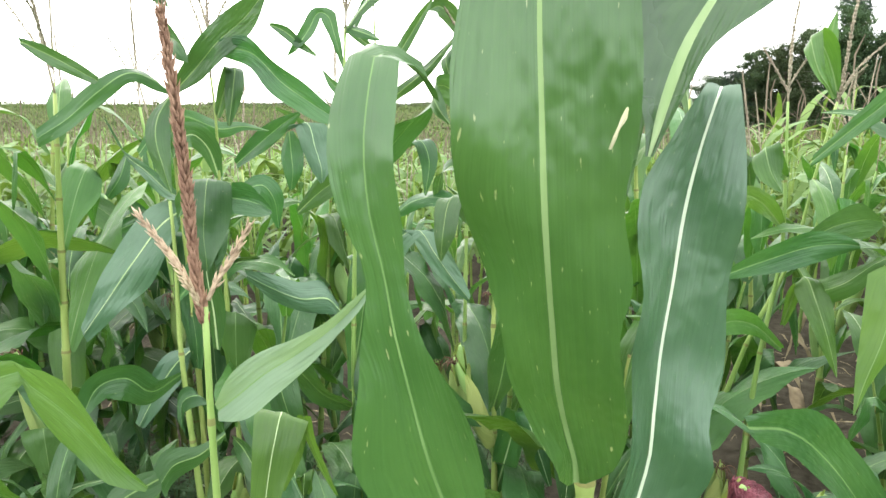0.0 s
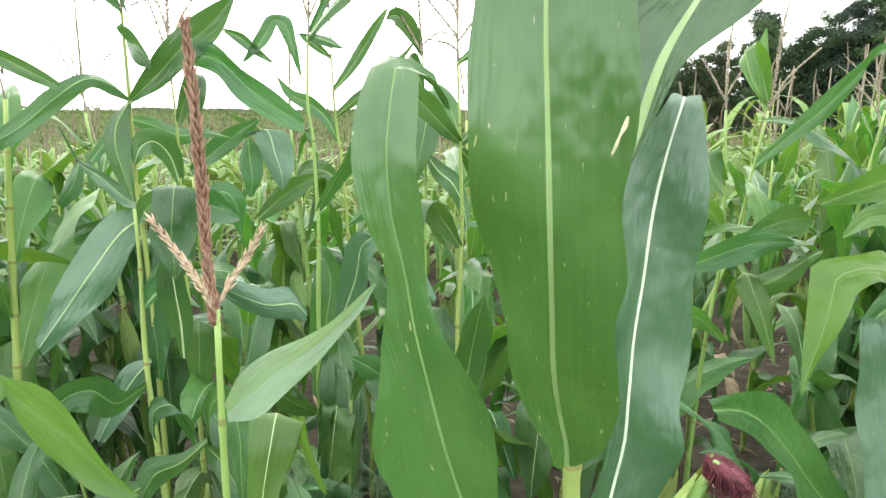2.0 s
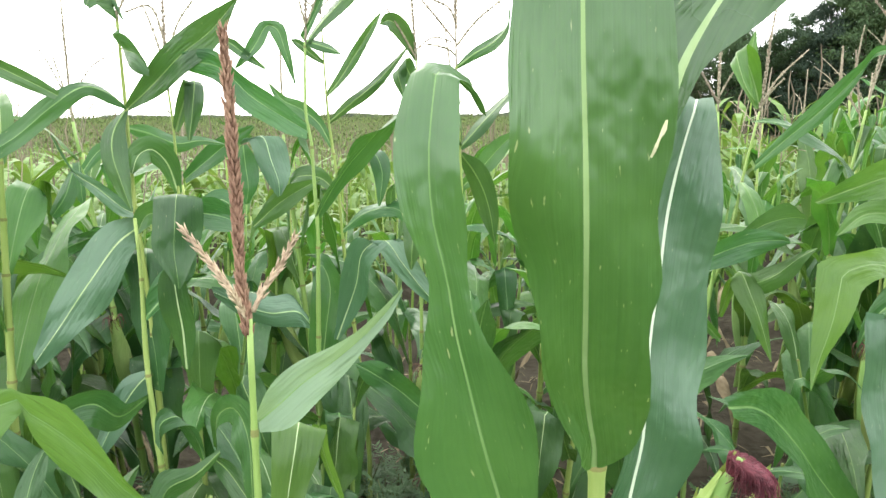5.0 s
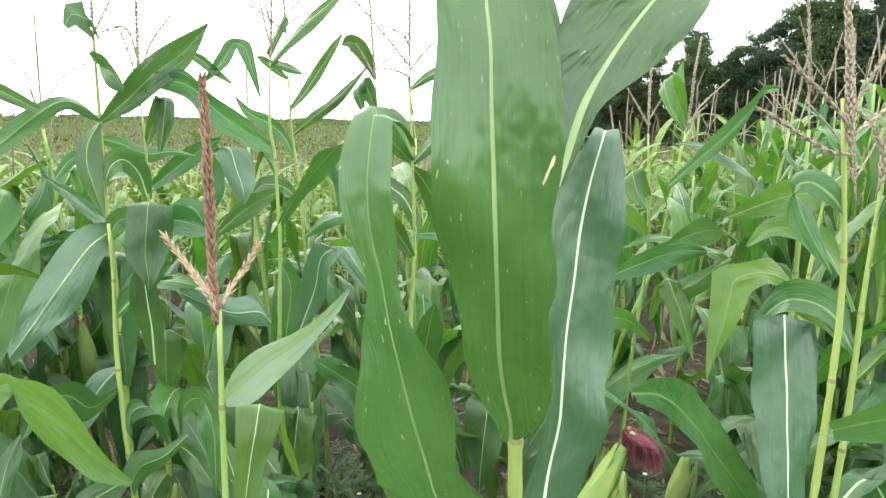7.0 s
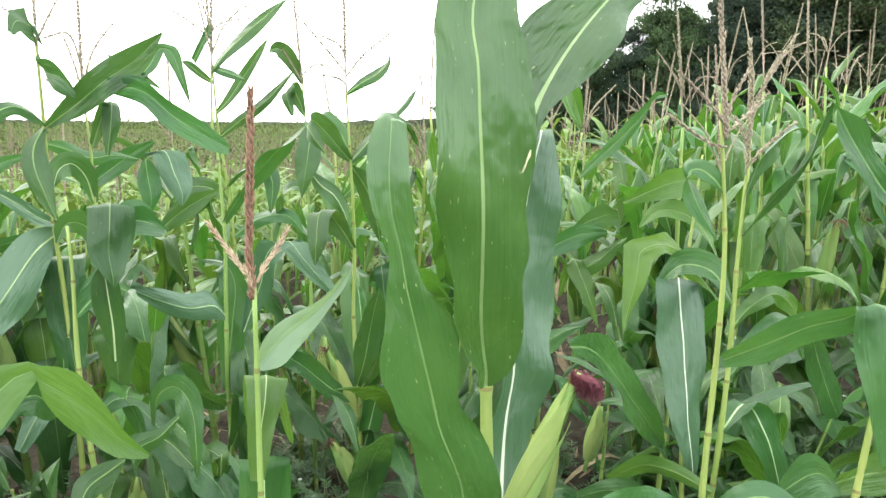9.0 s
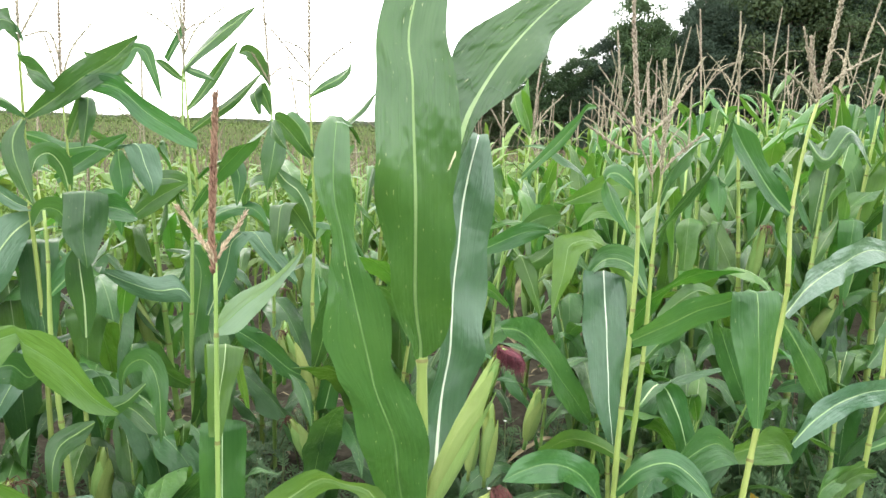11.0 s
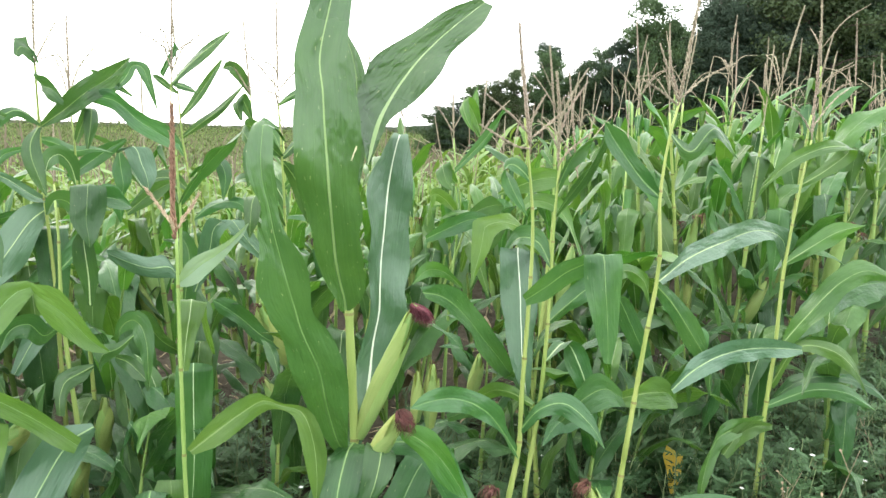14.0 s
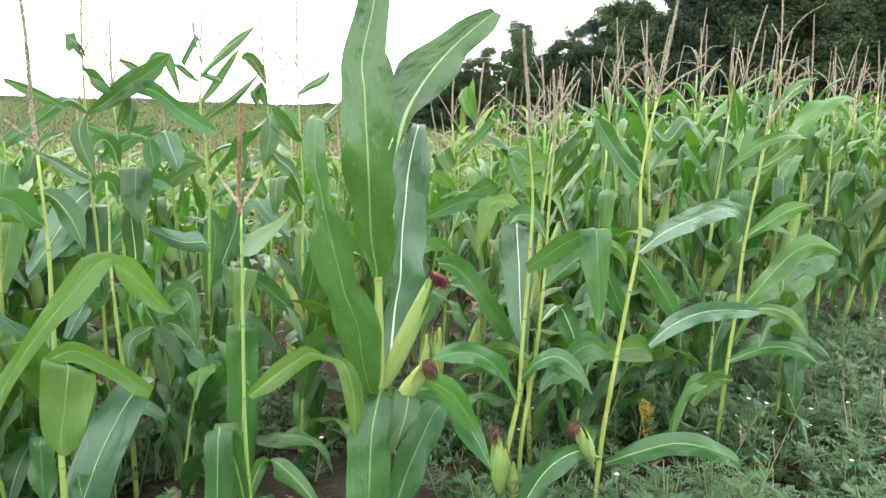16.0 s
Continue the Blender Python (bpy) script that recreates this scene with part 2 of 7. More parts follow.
M_PETAL = rough("petal_white", (0.65, 0.65, 0.60), (0.80, 0.80, 0.76), 60, (1, 1, 1), 0.7, 0.1, 0.001, 0.0)
M_FIELD = leafy("field_leaf", (0.072, 0.142, 0.035), (0.158, 0.226, 0.078), 0.5, 0.25, uv=False, scale=3.0, hue=0.0, shine=0.12)
M_FAR_CROP = rough("far_crop", (0.034, 0.052, 0.019), (0.080, 0.090, 0.042), 1.2, (1, 1, 1), 0.9, 0.3, 0.05, 0.0, shine=0.0)
M_FAR_LEAF = leafy("far_field_leaf", (0.046, 0.074, 0.026), (0.100, 0.130, 0.052), 0.8, 0.12, uv=False, scale=0.8, hue=0.0, shine=0.12)
# distance haze painted into the base colour: paler and bluer than the near trees
M_HAZE_WOOD = leafy("haze_tinted_wood", (0.050, 0.068, 0.055), (0.085, 0.105, 0.085), 0.8, 0.1, uv=False, scale=0.3, hue=0.0, shine=0.12)
M_STRAW = rough("dry_grass", (0.13, 0.105, 0.05), (0.26, 0.21, 0.11), 2.5, (1, 1, 1), 0.9, 0.3, 0.01, 0.0, shine=0.0)
M_BARK = rough("bark", (0.045, 0.035, 0.028), (0.12, 0.095, 0.075), 14, (1, 1, 0.2), 0.9, 0.8, 0.02)
M_TREE = leafy("tree_leaf", (0.030, 0.058, 0.026), (0.078, 0.122, 0.054), 0.6, 0.2, uv=False, scale=1.6, hue=0.02, shine=0.12)
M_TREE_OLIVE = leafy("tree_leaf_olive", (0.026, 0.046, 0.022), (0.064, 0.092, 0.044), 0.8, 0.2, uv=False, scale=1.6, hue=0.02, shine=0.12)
M_PINE = leafy("pine_needles", (0.026, 0.046, 0.032), (0.060, 0.088, 0.058), 0.8, 0.1, uv=False, scale=2.0, hue=0.012, shine=0.12)

# ---- building helpers ----
def to_object(name, bm, materials, parent=None, label="", smooth=True):
    me = bpy.data.meshes.new(name)
    bm.to_mesh(me)
    bm.free()
    for mat in materials if isinstance(materials, (list, tuple)) else [materials]:
        me.materials.append(mat)
    if smooth:
        me.polygons.foreach_set("use_smooth", [True] * len(me.polygons))
    ob = new(name, me)
    ob.parent = parent
    if label:
        tagged(ob, label)
    return ob


def part(name, bm, materials, parent, label=""):
    return to_object(name, bm, materials, parent, label)


def spline(points, count):
    """A smooth curve through the rows of points (any number of columns), at even steps along it."""
    p = np.array(points, float)
    if len(p) == 2:
        return p[0] + np.linspace(0, 1, count)[:, None] * (p[1] - p[0])
    steps = np.linalg.norm(np.diff(p[:, :3], axis=0), axis=1) ** 0.5 + 1e-6
    k = np.r_[0, np.cumsum(steps)]
    slope = np.empty_like(p)
    d = np.diff(p, axis=0) / steps[:, None]
    slope[1:-1] = (d[:-1] * steps[1:, None] + d[1:] * steps[:-1, None]) / (steps[:-1] + steps[1:])[:, None]
    slope[0], slope[-1] = d[0], d[-1]
    fine = np.linspace(0, k[-1], count * 6)
    i = np.clip(np.searchsorted(k, fine, "right") - 1, 0, len(p) - 2)
    h = steps[i][:, None]
    u = ((fine - k[i]) / steps[i])[:, None]
    c = (2 * u**3 - 3 * u**2 + 1) * p[i] + (u**3 - 2 * u**2 + u) * h * slope[i] + (3 * u**2 - 2 * u**3) * p[i + 1] + (u**3 - u**2) * h * slope[i + 1]
    run = np.r_[0, np.cumsum(np.linalg.norm(np.diff(c[:, :3], axis=0), axis=1))]
    want = np.linspace(0, run[-1], count)
    return np.stack([np.interp(want, run, c[:, j]) for j in range(c.shape[1])], 1)


def tube(bm, points, radii, sides=7, mat=0, cap=True):
    pts = [Vector(q[:3]) for q in points]
    rings, side = [], None
    for i, q in enumerate(pts):
        t = (pts[min(i + 1, len(pts) - 1)] - pts[max(i - 1, 0)]).normalized()
        ref = side if side is not None else (Vector((1, 0, 0)) if abs(t.x) < 0.8 else Vector((0, 1, 0)))
        side = (ref - t * ref.dot(t)).normalized()
        up = t.cross(side)
        rings.append([bm.verts.new(q + (side * math.cos(a) + up * math.sin(a)) * radii[i]) for a in (2 * math.pi * s / sides for s in range(sides))])
    for a, b in zip(rings, rings[1:]):
        for s in range(sides):
            f = bm.faces.new((a[s], a[(s + 1) % sides], b[(s + 1) % sides], b[s]))
            f.material_index = mat
    if cap:
        bm.faces.new(rings[-1]).material_index = mat
        bm.faces.new(rings[0][::-1]).material_index = mat


ACROSS = (-1.0, -0.72, -0.36, -0.1, 0.1, 0.36, 0.72, 1.0)


def blade(bm, ctrl, across=(1, 0, 0), fold=12.0, wave=0.006, seed=0, count=24, rib=0.004, lanes=ACROSS, ragged=1.0):
    """A strap leaf. ctrl: rows of x, y, z, half width, twist in degrees along the midrib (across: which way its width
    lies), or rows of x, y, z and the vector from the midrib to one margin,
    with the other margin's share of it as a seventh number."""
    rnd = random.Random(seed)
    uv = bm.loops.layers.uv.verify()
    c = spline(ctrl, count)
    phase, beat = (rnd.uniform(0, 6.3), rnd.uniform(0, 6.3)), (rnd.uniform(28, 48), rnd.uniform(28, 48))
    lobe = [[(rnd.uniform(0, 6.3), f, a) for f, a in ((rnd.uniform(14, 24), 0.085), (rnd.uniform(36, 60), 0.06))] for _ in range(2)]
    ripple = (rnd.uniform(0, 6.3), rnd.uniform(40, 70), rnd.uniform(0, 6.3), rnd.uniform(15, 26))
    rows, side, run = [], None, 0.0
    for i in range(count):
        q = Vector(c[i, :3])
        t = Vector(c[min(i + 1, count - 1), :3] - c[max(i - 1, 0), :3]).normalized()
        if c.shape[1] > 5:
            s_dir = Vector(c[i, 3:6]).normalized()
            w = Vector(c[i, 3:6]).length
        else:
            ref = Vector(across) if side is None else Vector(across) * 0.35 + side * 0.65
            side = (ref - t * ref.dot(t)).normalized()
            s_dir = Matrix.Rotation(radians(c[i, 4]), 3, t) @ side
            w = c[i, 3]
        n = s_dir.cross(t).normalized()
        if i:
            run += (q - Vector(c[i - 1, :3])).length
        w = max(w, 0.0006)
        mid = min(0.5, max(rib * (1 - 0.8 * i / count) / w, 0.012))
        other = c[i, 6] if c.shape[1] > 6 else 1.0
        row = []
        for a in lanes:
            f = mid * (1 if a > 0 else -1) if abs(a) < 0.15 else a
            k = 0 if a < 0 else 1
            swing = wave * math.sin(phase[k] + beat[k] * run) * min(1, w / 0.03) * abs(f) ** 1.6
            lift = abs(f) * w * math.sin(radians(fold)) + swing + (-0.0010 if abs(a) < 0.15 else 0)
            lift += min(1.8, w / 0.03) * (0.0019 * math.sin(ripple[0] + ripple[1] * run + 3 * f) + 0.0036 * math.sin(ripple[2] + ripple[3] * run + 2 * f)) * (0.3 + abs(f))
            out = f * (1 + ragged * (abs(f) > 0.2) * sum(amp * math.sin(ph + fr * run) for ph, fr, amp in lobe[k]))
            out *= other if a < 0 else 1
            row.append((bm.verts.new(q + s_dir * (out * w * math.cos(radians(fold))) + n * lift), (f * w, run)))
        rows.append(row)
    centre = len(lanes) // 2 - 1
    for r0, r1 in zip(rows, rows[1:]):
        for j in range(len(lanes) - 1):
            quad = (r0[j], r0[j + 1], r1[j + 1], r1[j])
            face = bm.faces.new([v for v, _ in quad])
            face.material_index = 1 if j == centre else 0
            for loop, (_, st) in zip(face.loops, quad):
                loop[uv].uv = st


def leaf(plant, ctrl, across=(1, 0, 0), fold=12.0, wave=0.006, seed=0, count=26, rib=0.002, white=False, label="", green=None):
    """One leaf of a plant, in world metres; the plant's own place is taken off."""
    bm = bmesh.new()
    o = plant.location
    blade(bm, [(x - o.x, y - o.y, z - o.z, w, tw) for x, y, z, w, tw in ctrl], across, fold, wave, seed, count, rib)
    return part("leaf", bm, [green or M_LEAF, M_RIB if white else M_RIB_GREEN], plant, label)


def strap(plant, rows, fold=10.0, wave=0.003, seed=0, count=30, rib=0.0012, white=False, label="", green=None, ribs=None):
    """One leaf of a plant in world metres, each row with its own way across, for leaves that are creased or turned."""
    bm = bmesh.new()
    o = plant.location
    blade(bm, [(r[0] - o.x, r[1] - o.y, r[2] - o.z, *r[3:]) for r in rows], (1, 0, 0), fold, wave, seed, count, rib, ragged=0.3)
    return part("leaf", bm, [green or M_LEAF, ribs or (M_RIB if white else M_RIB_GREEN)], plant, label)


def stalk(plant, points, r0=0.011, r1=0.005, nodes=(), label="", sheath=True):
    """A jointed stem through points given in world metres, with a swollen ring and a sheath's edge at each joint."""
    bm = bmesh.new()
    o = plant.location
    c = spline([(x - o.x, y - o.y, z - o.z) for x, y, z in points], 90)
    joints = [nz - o.z for nz in nodes]
    keep = sorted({*np.linspace(c[0, 2], c[-1, 2], 22), *(j + d for j in joints for d in (-0.120, -0.012, -0.005, 0.0, 0.005, 0.012) if c[0, 2] < j + d < c[-1, 2])})
    c = np.stack([np.interp(keep, c[:, 2], c[:, i]) for i in range(3)], 1)
    rad = []
    for z in c[:, 2]:
        u = (z - c[0, 2]) / max(c[-1, 2] - c[0, 2], 0.01)
        r = r0 + (r1 - r0) * u
        for j in joints:
            d = z - j
            r *= 1 + 0.26 * math.exp(-(d / 0.006) ** 2) + (0.14 * (1 - (d + 0.12) / 0.12) if sheath and -0.12 <= d < 0 else 0)
        rad.append(r)
    tube(bm, c, rad, 9)
    for f in bm.faces:
        h = f.calc_center_median().z
        if any(-0.001 < h - j < 0.006 for j in joints):
            f.material_index = 1
    return part("stalk", bm, [M_STALK, M_NODE], plant, label)


def spikelets(bm, c, rnd, every=0.006, length=0.009, thick=0.0022, around=3, spread=0.45, mat=0):
    """Small pointed spikelets in whorls along a stem."""
    run = np.r_[0, np.cumsum(np.linalg.norm(np.diff(c, axis=0), axis=1))]
    n = int(run[-1] / every)
    turn = 0.0
    for i in range(n):
        s = (i + 0.5) * every
        q = Vector([np.interp(s, run, c[:, j]) for j in range(3)])
        q2 = Vector([np.interp(min(s + 0.004, run[-1]), run, c[:, j]) for j in range(3)])
        q1 = Vector([np.interp(max(s - 0.004, 0), run, c[:, j]) for j in range(3)])
        t = (q2 - q1).normalized()
        e = t.orthogonal().normalized()
        f = t.cross(e)
        size = 1.0 - 0.35 * (i / n) ** 3
        turn += 1.1
        for k in range(around):
            a = turn + 2 * math.pi * k / around + rnd.uniform(-0.3, 0.3)
            out = e * math.cos(a) + f * math.sin(a)
            way = (t + out * spread * rnd.uniform(0.6, 1.4)).normalized()
            base = q + out * thick * 0.5
            tip = base + way * length * size * rnd.uniform(0.8, 1.2)
            midp = base.lerp(tip, 0.4)
            g = way.cross(out).normalized()
            h = g.cross(way)
            vb, vt = bm.verts.new(base), bm.verts.new(tip)
            ring = [bm.verts.new(midp + d * thick * size) for d in (g, h, -g, -h)]
            for j in range(4):
                bm.faces.new((vb, ring[(j + 1) % 4], ring[j])).material_index = mat
                bm.faces.new((vt, ring[j], ring[(j + 1) % 4])).material_index = mat


def tassel_part(name, parent, points, rnd, mat, bare=0.0, every=0.006, length=0.009, thick=0.0022, around=3, stem=0.0017, label="", spread=0.3):
    """One spike of a tassel in the plant's own metres."""
    bm = bmesh.new()
    thick, stem = thick * 1.1, stem * 1.1
    c = spline(points, 18)
    tube(bm, c, [stem * (1 - 0.35 * i / 17) for i in range(18)], 5, 1 if bare > 0.5 else 0)
    k = int(bare * 17)
    spikelets(bm, c[k:], rnd, every, length, thick, around, spread)
    return part(name, bm, [mat, M_STALK], parent, label)


def ear(plant, base, tip, girth, seed, fresh=True, strands=70, label="", husks=5):
    """A cob in its overlapping husks with a tuft of silk, in world metres."""
    rnd = random.Random(seed)
    o = Vector(plant.location)
    b, t = Vector(base) - o, Vector(tip) - o
    axis = (t - b)
    length = axis.length
    axis.normalize()
    side = axis.orthogonal().normalized()
    up = axis.cross(side)
    bm0 = bmesh.new()
    grow = [i / 13 for i in range(14)]
    tube(bm0, [b - axis * 0.03] + [b + axis * (length * u) for u in grow], [girth * 0.35] + [girth * 0.95 * (0.42 + 0.58 * math.sin(min(1, u / 0.38) * math.pi / 2)) * (1 - max(0, (u - 0.42) / 0.66) ** 1.7) for u in grow], 12)
    body = part("ear", bm0, M_HUSK, plant, label or "maize ear in pale green husks with a silk tuft")
    for k in range(husks):
        bm = bmesh.new()
        uv = bm.loops.layers.uv.verify()
        mid_a = 2 * math.pi * k / husks + rnd.uniform(-0.3, 0.3)
        reach = rnd.uniform(0.93, 1.06) if k < 3 else rnd.uniform(0.74, 0.9)
        rows = []
        for i in range(17):
            u = i / 16
            s = u * reach
            r = girth * (0.42 + 0.58 * math.sin(min(1, s / 0.38) * math.pi / 2)) * (1 - max(0, (s - 0.42) / 0.66) ** 1.7) + 0.0012 * k + 0.002
            half = (1.25 if husks > 4 else 1.6) * (1 - u ** 3 * 0.85)
            row = []
            for j in range(9):
                a = mid_a + half * (j / 4 - 1)
                rr = r * (1 + 0.025 * math.cos(a * 17 + k)) + 0.0015 * abs(j / 4 - 1) * u
                q = b + axis * (length * s) + (side * math.cos(a) + up * math.sin(a)) * max(rr, 0.0015)
                row.append((bm.verts.new(q), (rr * a, length * s)))
            rows.append(row)
        for r0, r1 in zip(rows, rows[1:]):
            for j in range(8):
                quad = (r0[j], r0[j + 1], r1[j + 1], r1[j])
                f = bm.faces.new([v for v, _ in quad])
                for loop, (_, st) in zip(f.loops, quad):
                    loop[uv].uv = st
        part("husk_leaf", bm, M_HUSK, body)
    bm = bmesh.new()
    lean = Vector((axis.x, axis.y, 0))
    lean = lean.normalized() if lean.length > 0.01 else Vector((1, 0, 0))
    size = girth / 0.026
    for k in range(strands):
        a, out = rnd.uniform(0, 6.28), rnd.random() ** 0.6
        d = (side * math.cos(a) + up * math.sin(a)) * out
        p0 = b + axis * (length * 0.94) + d * 0.008 * size
        p1 = p0 + axis * 0.020 * size + d * 0.014 * size + lean * 0.003
        p2 = p1 + axis * 0.004 * size + d * 0.012 * size + lean * (0.011 * size)
        p3 = p2 + d * 0.005 * size + lean * (rnd.uniform(0.003, 0.011) * size) - Vector((0, 0, rnd.uniform(0.014, 0.030) * size))
        p4 = p3 + Vector((rnd.uniform(-0.012, 0.012), rnd.uniform(-0.012, 0.012), -rnd.uniform(0.004, 0.034))) * size
        tube(bm, spline([p0, p1, p2, p3, p4], 9), [(0.0006 if strands > 200 else 0.0011) * (1 - 0.07 * i) for i in range(9)], 3, 0, False)
    part("silk", bm, M_SILK if fresh else M_SILK_DRY, body, "dark red silk tuft" if fresh else "dried brown silk tuft")
    return body


def plant_at(x, y, label, z=0.0, group="maize plants"):
    e = new("maize_plant")
    e.empty_display_size = 0.05
    e.location = (x, y, z)
    return tagged(e, label, "maize plant", group)


# ---- the lie of the land ----
def ground_z(x, y):
    """Level beside the path, then falling gently away and levelling out far off."""
    y0 = 1.3 + 0.55 * max(0.0, x)
    a = max(0.0, y - y0)
    z = -0.085 * min(a, 11.0) - 0.012 * max(0.0, min(a - 11.0, 30.0))
    far = max(0.0, y - 110.0)
    z += 0.013 * min(far, 160.0)
    return z

# ---- ground ----
def ground():
    ys = [-1500.0, -400, -100, -30, -10, -5]
    v = -3.0
    while v < 2600:
        ys.append(v)
        v += 0.09 if v < 3.2 else (0.25 if v < 9 else 0.06 * v)
    xs = []
    v = 0.0
    while v < 2600:
        xs.append(v)
        v += 0.09 if v < 3.0 else (0.3 if v < 8 else 0.09 * v)
    xs = [-q for q in xs[:0:-1]] + xs
    bm = bmesh.new()
    grid = []
    for y in ys:
        row = []
        for x in xs:
            near = max(0.0, 1 - (abs(x) + abs(y)) / 12)
            clod = 0.035 * noise.noise((x * 4, y * 4, 0)) + 0.02 * noise.noise((x * 11, y * 11, 3)) if near else 0
            row.append(bm.verts.new((x, y, ground_z(x, y) + clod * min(1, near * 3))))
        grid.append(row)
    for a, b in zip(grid, grid[1:]):
        for j in range(len(xs) - 1):
            f = bm.faces.new((a[j], a[j + 1], b[j + 1], b[j]))
            cy, cx = f.calc_center_median().y, f.calc_center_median().x
            f.material_index = 0 if cy < 26 and cx < 3 + cy * 0.45 or cy < 9 else (2 if cx > cy * 0.18 + 2 and cy < 70 else 1)
    return tagged(to_object("ground", bm, [M_SOIL, M_FAR_CROP, M_STRAW]), "dark bare soil with clods between the maize rows", "soil", kind="structure")


ground()

# ---- the plants in front, leaf by leaf: x, y, z, half width, twist along each midrib ----
TAKEN = []

G = plant_at(0.132, 0.502, 'tall maize plant with very broad upright leaves and two ears', ground_z(0.132, 0.502))
TAKEN.append((0.132, 0.502))
stalk(G, [(0.134, 0.505, ground_z(0.134, 0.505) - 0.03), (0.134, 0.505, 0.200), (0.138, 0.508, 0.420), (0.128, 0.499, 0.678), (0.128, 0.515, 0.850), (0.140, 0.540, 1.050)], 0.0105, 0.0060, (0.2, 0.42, 0.672, 0.86))
leaf(G, [(0.161, 0.490, 0.380, 0.0100, 0), (0.207, 0.460, 0.433, 0.0220, 0), (0.270, 0.430, 0.429, 0.0300, 0), (0.325, 0.410, 0.347, 0.0270, 0), (0.371, 0.390, 0.257, 0.0010, 0)],
     (0.6, 0.4, 0.8), 14, 0.005, 6, 30, 0.0022, False)
leaf(G, [(0.165, 0.500, 0.076, 0.0120, 0), (0.194, 0.520, 0.163, 0.0320, 0), (0.237, 0.540, 0.258, 0.0400, 0), (0.287, 0.570, 0.331, 0.0340, 0), (0.330, 0.600, 0.338, 0.0220, 0), (0.367, 0.630, 0.275, 0.0010, 0)],
     (1, 0, 0.3), 12, 0.006, 9, 30, 0.0022, False)
ear(G, (0.146, 0.512, 0.425), (0.250, 0.488, 0.690), 0.0145, 3, True, 520, "fat pale green ear leaning out, with a crimson silk tuft")
ear(G, (0.160, 0.440, 0.405), (0.207, 0.365, 0.532), 0.0125, 4, False, 220, "small ear with a dark dried silk tuft")
strap(G, [(0.120, 0.470, 0.688, 0.0078, 0.0000, 0.0000, 0.92), (0.117, 0.460, 0.711, 0.0302, 0.0000, -0.0029, 0.39), (0.109, 0.445, 0.746, 0.0452, 0.0000, 0.0054, 0.48), (0.101, 0.425, 0.790, 0.0460, 0.0000, 0.0000, 0.70), (0.096, 0.405, 0.843, 0.0421, 0.0000, 0.0000, 0.78), (0.093, 0.395, 0.876, 0.0516, 0.0000, -0.0017, 0.76), (0.089, 0.380, 0.929, 0.0466, 0.0000, -0.0014, 1.10), (0.086, 0.375, 0.974, 0.0537, 0.0000, -0.0016, 0.92), (0.083, 0.375, 1.020, 0.0567, 0.0000, -0.0011, 0.85), (0.081, 0.380, 1.066, 0.0535, 0.0000, -0.0011, 0.81), (0.077, 0.390, 1.114, 0.0422, 0.0000, -0.0005, 0.89), (0.099, 0.395, 1.224, 0.0295, 0.0000, 0.0025, 1.00), (0.102, 0.400, 1.278, 0.0225, 0.0000, 0.0020, 1.00), (0.101, 0.410, 1.332, 0.0110, 0.0000, 0.0010, 1.00), (0.102, 0.420, 1.372, 0.0010, 0.0000, 0.0000, 1.00)],
      7, 0.004, 1, 56, 0.0026, False, 'very broad upright green leaf with a pale midrib', ribs=M_RIB_SOFT, green=M_LEAF_BROAD)
strap(G, [(0.133, 0.500, 0.400, 0.0105, 0.0000, -0.0005, 1.00), (0.157, 0.520, 0.467, 0.0200, 0.0000, -0.0040, 1.00), (0.171, 0.560, 0.523, 0.0300, 0.0000, 0.0000, 1.00), (0.179, 0.575, 0.591, 0.0479, 0.0000, 0.0054, 0.48), (0.192, 0.585, 0.652, 0.0533, 0.0000, 0.0029, 0.39), (0.193, 0.590, 0.697, 0.0504, 0.0000, -0.0079, 0.39), (0.196, 0.600, 0.752, 0.0592, 0.0000, -0.0160, 0.44), (0.203, 0.605, 0.818, 0.0496, 0.0000, 0.0000, 0.53), (0.208, 0.610, 0.870, 0.0450, 0.0000, -0.0078, 0.93), (0.213, 0.612, 0.912, 0.0437, 0.0000, -0.0056, 0.97), (0.220, 0.614, 0.954, 0.0382, 0.0000, -0.0086, 0.62), (0.232, 0.617, 0.999, 0.0169, 0.0000, 0.0000, 0.83), (0.238, 0.650, 0.993, 0.0182, 0.0000, 0.0000, 0.64), (0.252, 0.690, 0.919, 0.0187, 0.0000, 0.0000, 0.39), (0.275, 0.730, 0.823, 0.0036, 0.0000, 0.0000, 0.39)],
      9, 0.004, 2, 44, 0.0029, False, 'blue-green folded leaf with a white midrib', ribs=M_RIB_WHITE, green=M_LEAF_WAXY)
